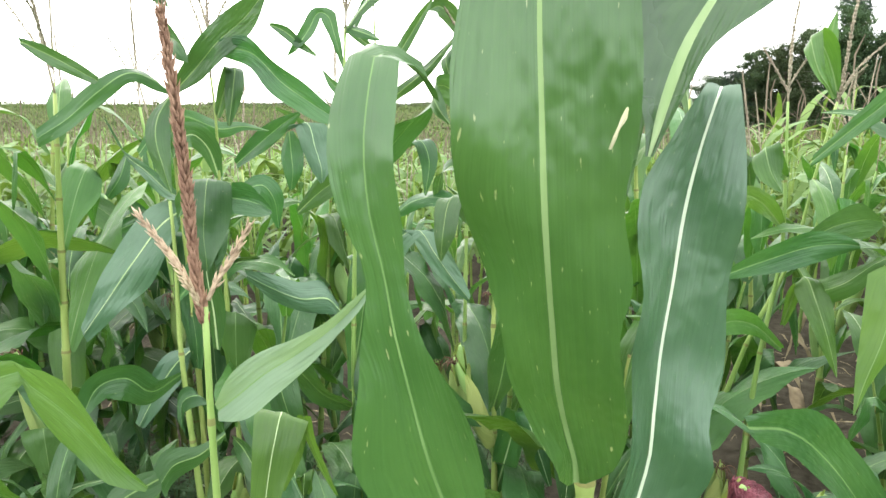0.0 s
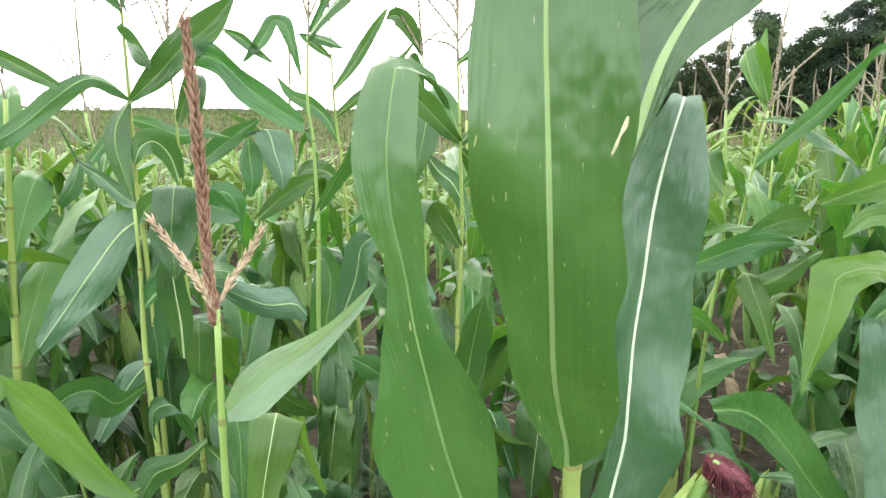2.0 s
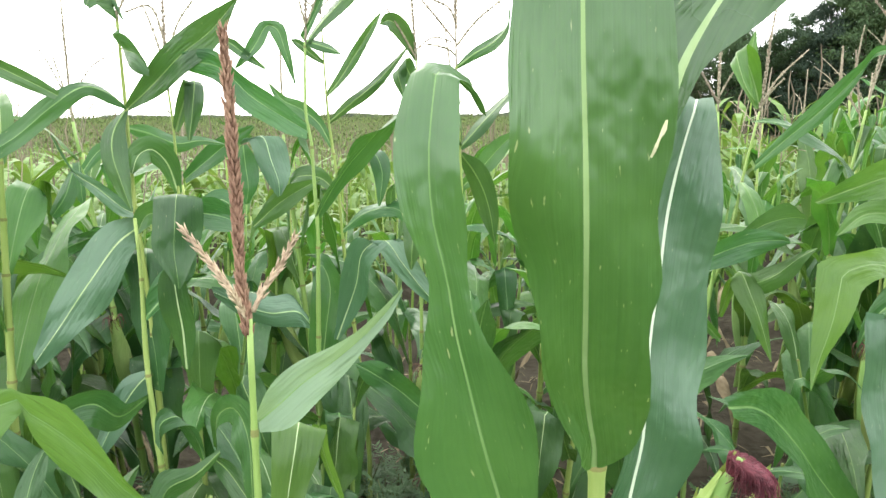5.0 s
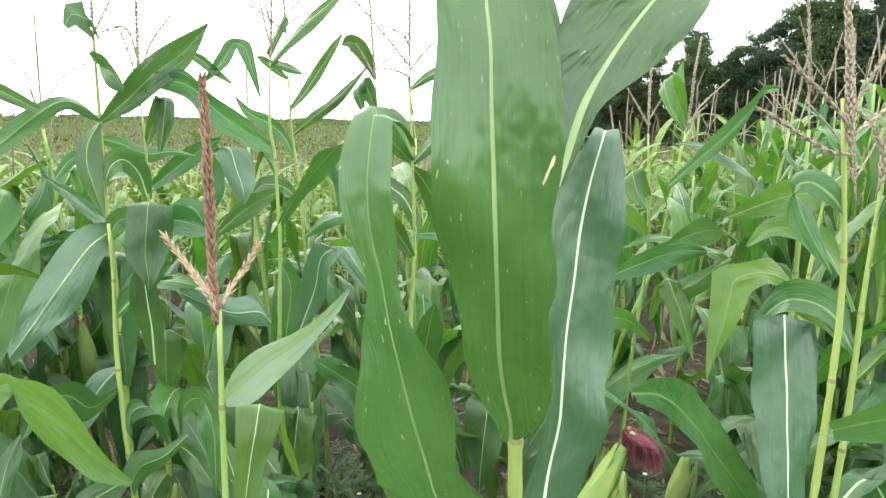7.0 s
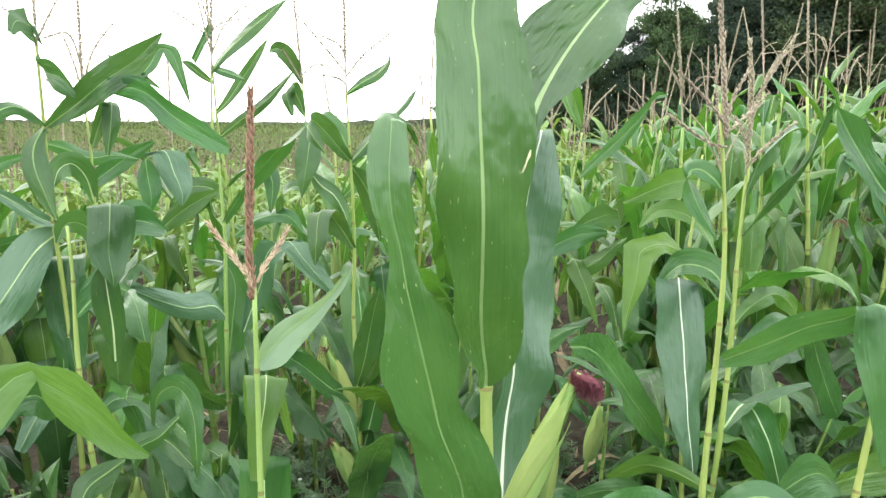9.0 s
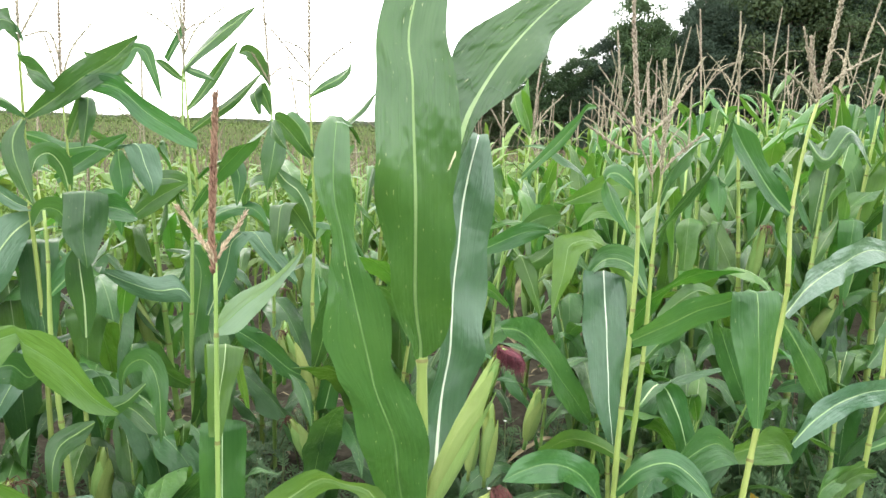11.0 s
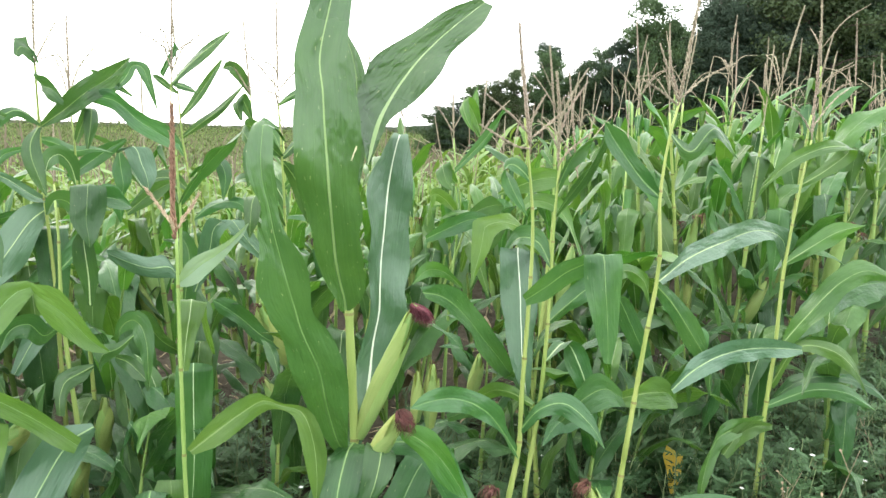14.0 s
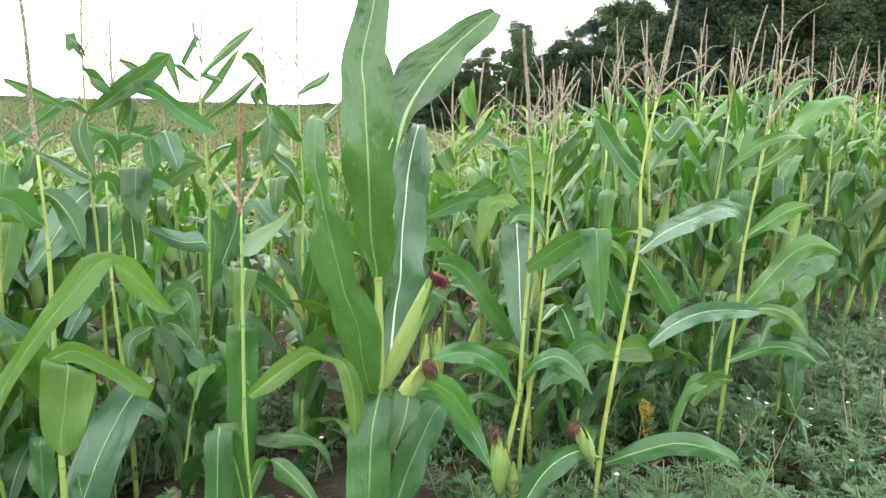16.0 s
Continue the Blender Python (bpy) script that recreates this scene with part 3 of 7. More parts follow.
strap(G, [(0.118, 0.470, 0.410, 0.0075, 0.0000, -0.0005, 1.00), (0.103, 0.450, 0.450, 0.0205, 0.0000, -0.0070, 1.00), (0.085, 0.420, 0.530, 0.0370, 0.0000, -0.0075, 1.00), (0.072, 0.390, 0.609, 0.0480, 0.0000, -0.0075, 1.00), (0.043, 0.370, 0.689, 0.0450, 0.0000, -0.0055, 0.82), (0.035, 0.360, 0.724, 0.0293, 0.0000, -0.0073, 1.46), (0.025, 0.350, 0.765, 0.0347, 0.0000, -0.0013, 1.31), (0.013, 0.345, 0.816, 0.0359, 0.0000, -0.0028, 0.81), (0.005, 0.345, 0.852, 0.0187, 0.0000, -0.0030, 1.03), (-0.000, 0.345, 0.884, 0.0134, 0.0000, -0.0041, 0.94), (-0.009, 0.345, 0.925, 0.0209, 0.0000, -0.0036, 0.92), (-0.011, 0.345, 0.962, 0.0183, 0.0000, -0.0046, 1.18), (-0.009, 0.350, 0.990, 0.0173, 0.0000, -0.0028, 1.14), (-0.007, 0.357, 1.010, 0.0151, 0.0000, -0.0010, 0.99), (-0.004, 0.375, 1.012, 0.0202, 0.0000, -0.0058, 0.39), (0.010, 0.385, 1.005, 0.0122, 0.0000, -0.0108, 0.39), (0.020, 0.390, 0.988, 0.0036, 0.0000, -0.0036, 0.39)],
      8, 0.004, 3, 48, 0.0015, False, 'broad leaf with pale insect flecks', green=M_LEAF_BROAD)
strap(G, [(0.160, 0.490, 0.947, 0.0030, 0.0000, 0.0000, 1.00), (0.173, 0.495, 0.995, 0.0098, 0.0000, -0.0012, 2.46), (0.184, 0.500, 1.028, 0.0146, 0.0000, -0.0036, 2.57), (0.206, 0.505, 1.070, 0.0363, 0.0000, -0.0104, 1.59), (0.241, 0.510, 1.120, 0.0503, 0.0000, -0.0106, 1.37), (0.284, 0.520, 1.166, 0.0304, 0.0000, -0.0157, 1.17), (0.337, 0.530, 1.212, 0.0285, 0.0000, -0.0153, 0.89), (0.376, 0.540, 1.243, 0.0144, 0.0000, -0.0067, 0.80)],
      8, 0.004, 5, 36, 0.0024, True, 'broad green leaf leaning outwards', green=M_LEAF_BROAD)
strap(G, [(0.135, 0.480, 0.429, 0.0190, 0.0000, -0.0015), (0.120, 0.420, 0.439, 0.0360, 0.0000, 0.0035), (0.101, 0.380, 0.384, 0.0435, 0.0000, -0.0105), (0.094, 0.360, 0.300, 0.0450, 0.0000, -0.0180), (0.090, 0.350, 0.223, 0.0455, 0.0000, -0.0125), (0.083, 0.340, 0.100, 0.0295, 0.0000, -0.0115)],
      9, 0.003, 8, 30, 0.0018, False)
strap(G, [(0.172, 0.460, 0.432, 0.0095, 0.0000, -0.0045), (0.179, 0.400, 0.456, 0.0270, 0.0000, -0.0085), (0.168, 0.370, 0.417, 0.0265, 0.0000, 0.0005), (0.150, 0.360, 0.367, 0.0145, 0.0000, 0.0085), (0.141, 0.360, 0.343, 0.0025, 0.0000, 0.0030)],
      12, 0.003, 108, 30, 0.0015, False)
strap(G, [(0.124, 0.500, 0.863, 0.0110, 0.0000, 0.0000), (0.134, 0.505, 0.938, 0.0190, 0.0000, 0.0000), (0.139, 0.510, 0.994, 0.0200, 0.0000, -0.0005), (0.142, 0.515, 1.047, 0.0190, 0.0000, -0.0005), (0.142, 0.520, 1.095, 0.0165, 0.0000, 0.0000), (0.135, 0.530, 1.137, 0.0130, 0.0000, 0.0000), (0.123, 0.540, 1.174, 0.0045, 0.0000, 0.0000)],
      8, 0.003, 4, 30, 0.0018, False, green=M_LEAF_BROAD)
strap(G, [(0.218, 0.460, 0.451, 0.0065, 0.0000, -0.0090), (0.223, 0.430, 0.468, 0.0010, 0.0000, -0.0145), (0.254, 0.400, 0.461, -0.0065, 0.0000, -0.0270), (0.283, 0.380, 0.435, -0.0085, 0.0000, -0.0360), (0.308, 0.370, 0.399, -0.0055, 0.0000, -0.0235), (0.327, 0.360, 0.368, -0.0025, 0.0000, -0.0020)],
      9, 0.003, 7, 30, 0.0014, False, green=M_LEAF_ROW)
strap(G, [(0.132, 0.362, 0.982, 0.0006, 0.0000, -0.0006), (0.130, 0.360, 0.976, 0.0015, 0.0000, -0.0005), (0.128, 0.360, 0.972, 0.0006, 0.0000, -0.0006), (0.126, 0.360, 0.966, 0.0010, 0.0000, -0.0005), (0.124, 0.362, 0.960, 0.0008, 0.0000, 0.0000)],
      2, 0, 190, 10, 0.0004, False, 'bleached scar on the leaf', ribs=M_SCAR, green=M_SCAR)

E = plant_at(-0.140, 0.395, 'slim maize plant with a single red-brown tassel spike', ground_z(-0.140, 0.395))
TAKEN.append((-0.140, 0.395))
stalk(E, [(-0.140, 0.395, ground_z(-0.140, 0.395) - 0.03), (-0.140, 0.395, 0.200), (-0.148, 0.395, 0.369), (-0.146, 0.388, 0.574), (-0.143, 0.384, 0.757), (-0.142, 0.386, 0.846)], 0.0042, 0.0023, (0.3, 0.47, 0.62, 0.757))
tassel_part("tassel", E, [(-0.003, -0.009, 0.829), (-0.005, -0.012, 0.872), (-0.000, -0.023, 0.947), (0.004, -0.035, 1.001), (0.007, -0.044, 1.036)], random.Random(59), M_TASSEL, 0.02, 0.0024, 0.0132, 0.001368, 4)
tassel_part("tassel_branch", E, [(-0.004, -0.009, 0.849), (-0.011, -0.011, 0.864), (-0.026, -0.015, 0.889), (-0.041, -0.020, 0.914)], random.Random(79), M_TASSEL_CREAM, 0.1, 0.00288, 0.0108, 0.001045, 2, 0.0017)
tassel_part("tassel_branch", E, [(0.001, -0.009, 0.851), (0.008, -0.007, 0.865), (0.020, -0.005, 0.882), (0.033, -0.003, 0.905)], random.Random(80), M_TASSEL_CREAM, 0.1, 0.00288, 0.0108, 0.001045, 2, 0.0017)
tassel_part("tassel_branch", E, [(-0.003, -0.010, 0.843), (-0.006, -0.015, 0.857), (-0.009, -0.020, 0.868)], random.Random(81), M_TASSEL_CREAM, 0.1, 0.00288, 0.0108, 0.001045, 2, 0.0017)
leaf(E, [(-0.152, 0.400, 0.228, 0.0080, 0), (-0.170, 0.375, 0.358, 0.0220, 0), (-0.185, 0.355, 0.424, 0.0250, 0), (-0.189, 0.345, 0.440, 0.0250, 0), (-0.192, 0.335, 0.424, 0.0250, 0), (-0.197, 0.315, 0.314, 0.0250, 0), (-0.201, 0.305, 0.202, 0.0080, 0)],
     (1, 0, 0), 10, 0.004, 14, 30, 0.0016, False)
leaf(E, [(-0.149, 0.400, 0.253, 0.0080, 0), (-0.112, 0.420, 0.320, 0.0200, 0), (-0.068, 0.420, 0.289, 0.0220, 0), (-0.023, 0.400, 0.238, 0.0120, 0), (0.005, 0.390, 0.194, 0.0010, 0)],
     (0.6, 0.3, 0.7), 14, 0.005, 15, 30, 0.0016, False)
strap(E, [(-0.144, 0.395, 0.762, 0.0015, 0.0000, -0.0065), (-0.129, 0.400, 0.774, 0.0070, 0.0000, -0.0165), (-0.112, 0.410, 0.788, 0.0080, 0.0000, -0.0165), (-0.090, 0.425, 0.801, 0.0045, 0.0000, -0.0130), (-0.070, 0.440, 0.816, 0.0040, 0.0000, -0.0065), (-0.054, 0.450, 0.832, 0.0035, 0.0000, -0.0040), (-0.042, 0.460, 0.848, 0.0005, 0.0000, -0.0010)],
      24, 0.006, 10, 30, 0.0007, False, 'pale folded leaf pointing up', green=M_LEAF_PALE)
strap(E, [(-0.169, 0.540, 0.600, 0.0035, 0.0000, 0.0000), (-0.157, 0.530, 0.651, 0.0185, 0.0000, 0.0000), (-0.149, 0.515, 0.697, 0.0250, 0.0000, -0.0010), (-0.145, 0.500, 0.708, 0.0255, 0.0000, -0.0005), (-0.146, 0.485, 0.685, 0.0220, 0.0000, -0.0020), (-0.151, 0.480, 0.654, 0.0170, 0.0000, 0.0000), (-0.155, 0.475, 0.621, 0.0130, 0.0000, 0.0000), (-0.158, 0.470, 0.588, 0.0085, 0.0000, 0.0000)],
      6, 0.002, 11, 30, 0.0009, True, green=M_LEAF_LIGHT)
strap(E, [(-0.130, 0.515, 0.699, 0.0070, 0.0000, 0.0000), (-0.131, 0.530, 0.665, 0.0060, 0.0000, -0.0010), (-0.127, 0.550, 0.621, 0.0070, 0.0000, -0.0035), (-0.123, 0.570, 0.583, 0.0030, 0.0000, -0.0020)],
      8, 0.002, 111, 30, 0.0007, False, green=M_LEAF_LIGHT)
strap(E, [(-0.161, 0.600, 0.412, 0.0080, 0.0000, -0.0005), (-0.161, 0.590, 0.497, 0.0250, 0.0000, -0.0015), (-0.160, 0.580, 0.558, 0.0315, 0.0000, 0.0005), (-0.159, 0.570, 0.568, 0.0325, 0.0000, 0.0000), (-0.161, 0.560, 0.483, 0.0335, 0.0000, -0.0020), (-0.162, 0.550, 0.381, 0.0335, 0.0000, -0.0030), (-0.168, 0.540, 0.292, 0.0310, 0.0000, -0.0030), (-0.179, 0.530, 0.202, 0.0250, 0.0000, -0.0030)],
      7, 0.003, 12, 30, 0.001, True, green=M_LEAF_ROW)
strap(E, [(-0.203, 0.460, 0.208, 0.0270, 0.0000, -0.0035), (-0.196, 0.470, 0.280, 0.0300, 0.0000, -0.0035), (-0.191, 0.480, 0.356, 0.0300, 0.0000, 0.0005), (-0.193, 0.490, 0.375, 0.0225, 0.0000, -0.0010)],
      7, 0.003, 112, 30, 0.001, False, green=M_LEAF_ROW)
strap(E, [(-0.139, 0.395, 0.475, 0.0045, 0.0000, -0.0060), (-0.101, 0.395, 0.504, 0.0080, 0.0000, -0.0185), (-0.053, 0.395, 0.540, 0.0095, 0.0000, -0.0195), (-0.019, 0.395, 0.558, 0.0075, 0.0000, -0.0170), (0.009, 0.396, 0.546, 0.0015, 0.0000, -0.0070), (0.041, 0.392, 0.536, -0.0120, 0.0000, -0.0070), (0.060, 0.388, 0.488, -0.0215, 0.0000, 0.0055), (0.067, 0.385, 0.417, -0.0135, 0.0000, -0.0040), (0.065, 0.385, 0.369, -0.0025, 0.0000, 0.0005)],
      10, 0.003, 13, 30, 0.0015, False, green=M_LEAF_LIGHT)
ear(E, (-0.009, 1.000, 0.239), (-0.064, 0.990, 0.363), 0.013, 301, False, 10, "slim pale green ear close to the stalk")
strap(E, [(-0.275, 0.620, 0.609, 0.0005, 0.0000, -0.0040), (-0.298, 0.600, 0.591, 0.0030, 0.0000, -0.0105), (-0.318, 0.580, 0.587, 0.0055, 0.0000, -0.0190), (-0.321, 0.560, 0.577, 0.0075, 0.0000, -0.0175)],
      9, 0.003, 176, 30, 0.0012, False)

C = plant_at(-0.515, 0.500, 'maize plant with broad drooping leaves and a pale tassel', ground_z(-0.515, 0.500))
TAKEN.append((-0.515, 0.500))
stalk(C, [(-0.513, 0.500, ground_z(-0.513, 0.500) - 0.03), (-0.513, 0.500, 0.235), (-0.504, 0.500, 0.576), (-0.498, 0.500, 0.766), (-0.501, 0.500, 0.930)], 0.0078, 0.0024, (0.3, 0.46, 0.6, 0.75))
tassel_part("tassel", C, [(0.014, 0.000, 0.930), (0.012, 0.000, 1.016), (0.017, -0.010, 1.113), (0.018, -0.020, 1.195), (0.016, -0.020, 1.232)], random.Random(65), M_TASSEL_TAN, 0.1, 0.0045, 0.011, 0.001872, 3)
tassel_part("tassel_branch", C, [(0.013, 0.000, 0.940), (0.005, -0.010, 0.961), (-0.022, -0.030, 0.993)], random.Random(85), M_TASSEL_TAN, 0.1, 0.0054, 0.009, 0.00143, 2, 0.0017)
tassel_part("tassel_branch", C, [(0.014, 0.000, 0.933), (0.023, 0.010, 0.950), (0.054, 0.020, 0.970)], random.Random(86), M_TASSEL_TAN, 0.1, 0.0054, 0.009, 0.00143, 2, 0.0017)
leaf(C, [(-0.502, 0.500, 0.799, 0.0070, 0), (-0.512, 0.470, 0.820, 0.0220, 0), (-0.526, 0.430, 0.856, 0.0260, 0), (-0.544, 0.400, 0.865, 0.0220, 0), (-0.569, 0.380, 0.830, 0.0040, 0)],
     (0.2, 0.5, 1), 12, 0.0102, 20, 30, 0.0016, False)
leaf(C, [(-0.499, 0.500, 0.862, 0.0060, 0), (-0.481, 0.500, 0.852, 0.0180, 0), (-0.453, 0.490, 0.816, 0.0200, 0), (-0.431, 0.480, 0.758, 0.0020, 0)],
     (1, 0, 1), 14, 0.0085, 21, 30, 0.0016, False)
strap(C, [(-0.586, 0.380, 0.463, 0.0060, 0.0000, -0.0215), (-0.547, 0.400, 0.545, 0.0020, 0.0000, -0.0220), (-0.489, 0.420, 0.631, 0.0125, 0.0000, -0.0120), (-0.444, 0.440, 0.686, 0.0140, 0.0000, -0.0235), (-0.401, 0.455, 0.738, 0.0155, 0.0000, -0.0150), (-0.381, 0.462, 0.744, 0.0025, 0.0000, -0.0115), (-0.377, 0.466, 0.730, -0.0005, 0.0000, -0.0200), (-0.354, 0.470, 0.710, -0.0075, 0.0000, -0.0330), (-0.329, 0.475, 0.680, -0.0065, 0.0000, -0.0270), (-0.303, 0.480, 0.643, -0.0065, 0.0000, -0.0135), (-0.280, 0.485, 0.623, -0.0020, 0.0000, -0.0025)],
      9, 0.004, 16, 30, 0.0012, False, 'broad leaf bent over in the middle', green=M_LEAF_LIGHT)
strap(C, [(-0.350, 0.600, 0.437, 0.0035, 0.0000, -0.0070), (-0.384, 0.580, 0.420, 0.0250, 0.0000, -0.0275), (-0.427, 0.560, 0.353, 0.0320, 0.0000, -0.0295), (-0.458, 0.540, 0.287, 0.0380, 0.0000, -0.0250), (-0.487, 0.520, 0.206, 0.0420, 0.0000, -0.0185), (-0.516, 0.500, 0.123, 0.0310, 0.0000, -0.0115)],
      10, 0.003, 17, 30, 0.0015, True, green=M_LEAF_WAXY)
strap(C, [(-0.349, 0.620, 0.551, 0.0000, 0.0000, -0.0040), (-0.365, 0.600, 0.546, 0.0065, 0.0000, -0.0140), (-0.382, 0.570, 0.540, 0.0105, 0.0000, -0.0135), (-0.385, 0.550, 0.522, 0.0100, 0.0000, -0.0065), (-0.384, 0.540, 0.488, 0.0065, 0.0000, -0.0020)],
      9, 0.003, 155, 30, 0.0012, False)
ear(C, (-0.404, 1.000, 0.102), (-0.362, 0.990, 0.226), 0.016, 302, False, 0, "slim pale green ear close to the stalk")
ear(C, (-0.584, 0.750, 0.319), (-0.518, 0.740, 0.398), 0.017, 303, False, 8, "slim pale green ear close to the stalk")
strap(C, [(-0.498, 0.460, 0.473, 0.0025, 0.0000, -0.0030), (-0.474, 0.440, 0.526, 0.0260, 0.0000, -0.0050), (-0.455, 0.410, 0.556, 0.0415, 0.0000, -0.0105), (-0.466, 0.400, 0.470, 0.0430, 0.0000, -0.0120), (-0.475, 0.395, 0.408, 0.0300, 0.0000, -0.0085), (-0.471, 0.390, 0.385, 0.0045, 0.0000, -0.0005)],
      8, 0.003, 180, 30, 0.0012, False, green=M_LEAF_LIGHT)
strap(C, [(-0.497, 0.420, 0.559, 0.0010, 0.0000, -0.0095), (-0.450, 0.420, 0.578, 0.0005, 0.0000, -0.0220), (-0.398, 0.430, 0.544, -0.0045, 0.0000, -0.0235), (-0.354, 0.440, 0.502, -0.0055, 0.0000, -0.0185), (-0.327, 0.450, 0.472, -0.0065, 0.0000, -0.0115)],
      9, 0.003, 181, 30, 0.0012, False, green=M_LEAF_LIGHT)
strap(C, [(-0.650, 0.800, 1.068, 0.0010, 0.0000, -0.0050), (-0.613, 0.800, 1.052, -0.0035, 0.0000, -0.0110), (-0.571, 0.800, 1.032, -0.0050, 0.0000, -0.0095), (-0.535, 0.800, 1.014, -0.0040, 0.0000, -0.0050)],
      10, 0.003, 200, 30, 0.0012, False)

B = plant_at(-0.545, 0.985, 'maize plant with a long leaf arching out sideways', ground_z(-0.545, 0.985))
TAKEN.append((-0.545, 0.985))
stalk(B, [(-0.540, 0.985, ground_z(-0.540, 0.985) - 0.03), (-0.540, 0.985, 0.250), (-0.537, 0.980, 0.652), (-0.541, 0.980, 0.777), (-0.542, 0.975, 0.849), (-0.539, 0.972, 1.008), (-0.535, 0.965, 1.136)], 0.0069, 0.0021, (0.35, 0.62, 0.83, 1.0, 1.13))
tassel_part("tassel", B, [(0.011, -0.020, 1.134), (0.014, -0.025, 1.194), (0.021, -0.030, 1.280), (0.025, -0.035, 1.346)], random.Random(71), M_TASSEL_TAN, 0.15, 0.00675, 0.0099, 0.001584, 3)
tassel_part("tassel_branch", B, [(0.010, -0.020, 1.141), (-0.001, -0.035, 1.165), (-0.024, -0.055, 1.187)], random.Random(91), M_TASSEL_TAN, 0.1, 0.0081, 0.0081, 0.00121, 2, 0.0017)
tassel_part("tassel_branch", B, [(0.011, -0.020, 1.139), (0.030, -0.015, 1.178), (0.053, -0.005, 1.226)], random.Random(92), M_TASSEL_TAN, 0.1, 0.0081, 0.0081, 0.00121, 2, 0.0017)
leaf(B, [(-0.539, 0.972, 0.998, 0.0050, 0), (-0.550, 0.950, 0.963, 0.0160, 0), (-0.544, 0.930, 0.928, 0.0200, 0), (-0.529, 0.920, 0.886, 0.0180, 0), (-0.514, 0.915, 0.844, 0.0010, 0)],
     (1, 0, 0.2), 14, 0.0068, 25, 30, 0.0016, False)
leaf(B, [(-0.542, 0.975, 0.969, 0.0050, 0), (-0.524, 1.000, 0.961, 0.0140, 0), (-0.489, 1.030, 0.942, 0.0140, 0), (-0.456, 1.050, 0.946, 0.0080, 0), (-0.417, 1.070, 0.938, 0.0010, 0)],
     (0.1, 0.4, 1), 12, 0.0068, 27, 30, 0.0016, False)
strap(B, [(-0.530, 0.960, 0.999, 0.0030, 0.0000, -0.0035), (-0.476, 0.940, 1.034, 0.0110, 0.0000, -0.0165), (-0.418, 0.920, 1.076, 0.0155, 0.0000, -0.0210), (-0.370, 0.910, 1.106, 0.0145, 0.0000, -0.0165), (-0.322, 0.900, 1.149, 0.0010, 0.0000, -0.0015)],
      12, 0.005, 22, 30, 0.0012, False, 'long creased leaf arching out sideways')
strap(B, [(-0.414, 0.920, 1.066, 0.0020, 0.0000, -0.0130), (-0.363, 0.910, 1.058, 0.0015, 0.0000, -0.0235), (-0.313, 0.900, 1.016, -0.0010, 0.0000, -0.0245), (-0.264, 0.890, 0.986, 0.0000, 0.0000, -0.0220), (-0.225, 0.880, 0.965, 0.0015, 0.0000, -0.0110)],
      10, 0.004, 122, 30, 0.0012, False)
strap(B, [(-0.532, 0.960, 1.001, 0.0010, 0.0000, -0.0040), (-0.543, 0.930, 1.022, 0.0080, 0.0000, -0.0140), (-0.560, 0.900, 1.029, 0.0080, 0.0000, -0.0090), (-0.593, 0.870, 1.000, 0.0075, 0.0000, -0.0145), (-0.634, 0.850, 0.961, 0.0050, 0.0000, -0.0170), (-0.671, 0.830, 0.933, 0.0005, 0.0000, -0.0135)],
      12, 0.005, 23, 30, 0.0014, False)
strap(B, [(-0.537, 0.960, 1.161, 0.0100, 0.0000, -0.0295), (-0.548, 0.930, 1.164, 0.0095, 0.0000, -0.0130), (-0.554, 0.920, 1.145, 0.0040, 0.0000, -0.0030)],
      12, 0.004, 24, 30, 0.001, False)
strap(B, [(-0.528, 0.960, 1.109, 0.0015, 0.0000, -0.0095), (-0.516, 0.940, 1.087, 0.0085, 0.0000, -0.0220), (-0.487, 0.920, 1.077, 0.0035, 0.0000, -0.0265), (-0.464, 0.910, 1.054, 0.0010, 0.0000, -0.0095)],
      12, 0.004, 124, 30, 0.001, False)
strap(B, [(-0.569, 1.020, 0.533, 0.0055, 0.0000, 0.0000), (-0.559, 1.015, 0.653, 0.0280, 0.0000, 0.0000), (-0.549, 1.010, 0.760, 0.0405, 0.0000, 0.0000), (-0.544, 1.000, 0.768, 0.0420, 0.0000, -0.0005), (-0.539, 0.985, 0.718, 0.0410, 0.0000, 0.0000), (-0.539, 0.980, 0.658, 0.0355, 0.0000, 0.0000), (-0.532, 0.975, 0.591, 0.0205, 0.0000, 0.0000), (-0.529, 0.970, 0.522, 0.0070, 0.0000, -0.0015)],
      6, 0.003, 125, 30, 0.0012, False, 'limp leaf creased over and hanging')
strap(B, [(-0.548, 0.990, 0.806, 0.0000, 0.0000, -0.0180), (-0.568, 0.960, 0.785, 0.0165, 0.0000, -0.0310), (-0.599, 0.920, 0.727, 0.0290, 0.0000, -0.0300), (-0.633, 0.890, 0.667, 0.0205, 0.0000, -0.0175), (-0.669, 0.870, 0.611, 0.0035, 0.0000, -0.0135)],
      8, 0.004, 126, 30, 0.0016, True, 'grey-green hanging leaf with a white midrib', green=M_LEAF_WAXY)
strap(B, [(-0.577, 1.030, 0.801, -0.0005, 0.0000, -0.0080), (-0.683, 1.100, 0.772, 0.0045, 0.0000, -0.0125), (-0.799, 1.150, 0.730, 0.0050, 0.0000, -0.0165), (-0.912, 1.200, 0.679, 0.0040, 0.0000, -0.0095)],
      10, 0.003, 127, 30, 0.0012, False)
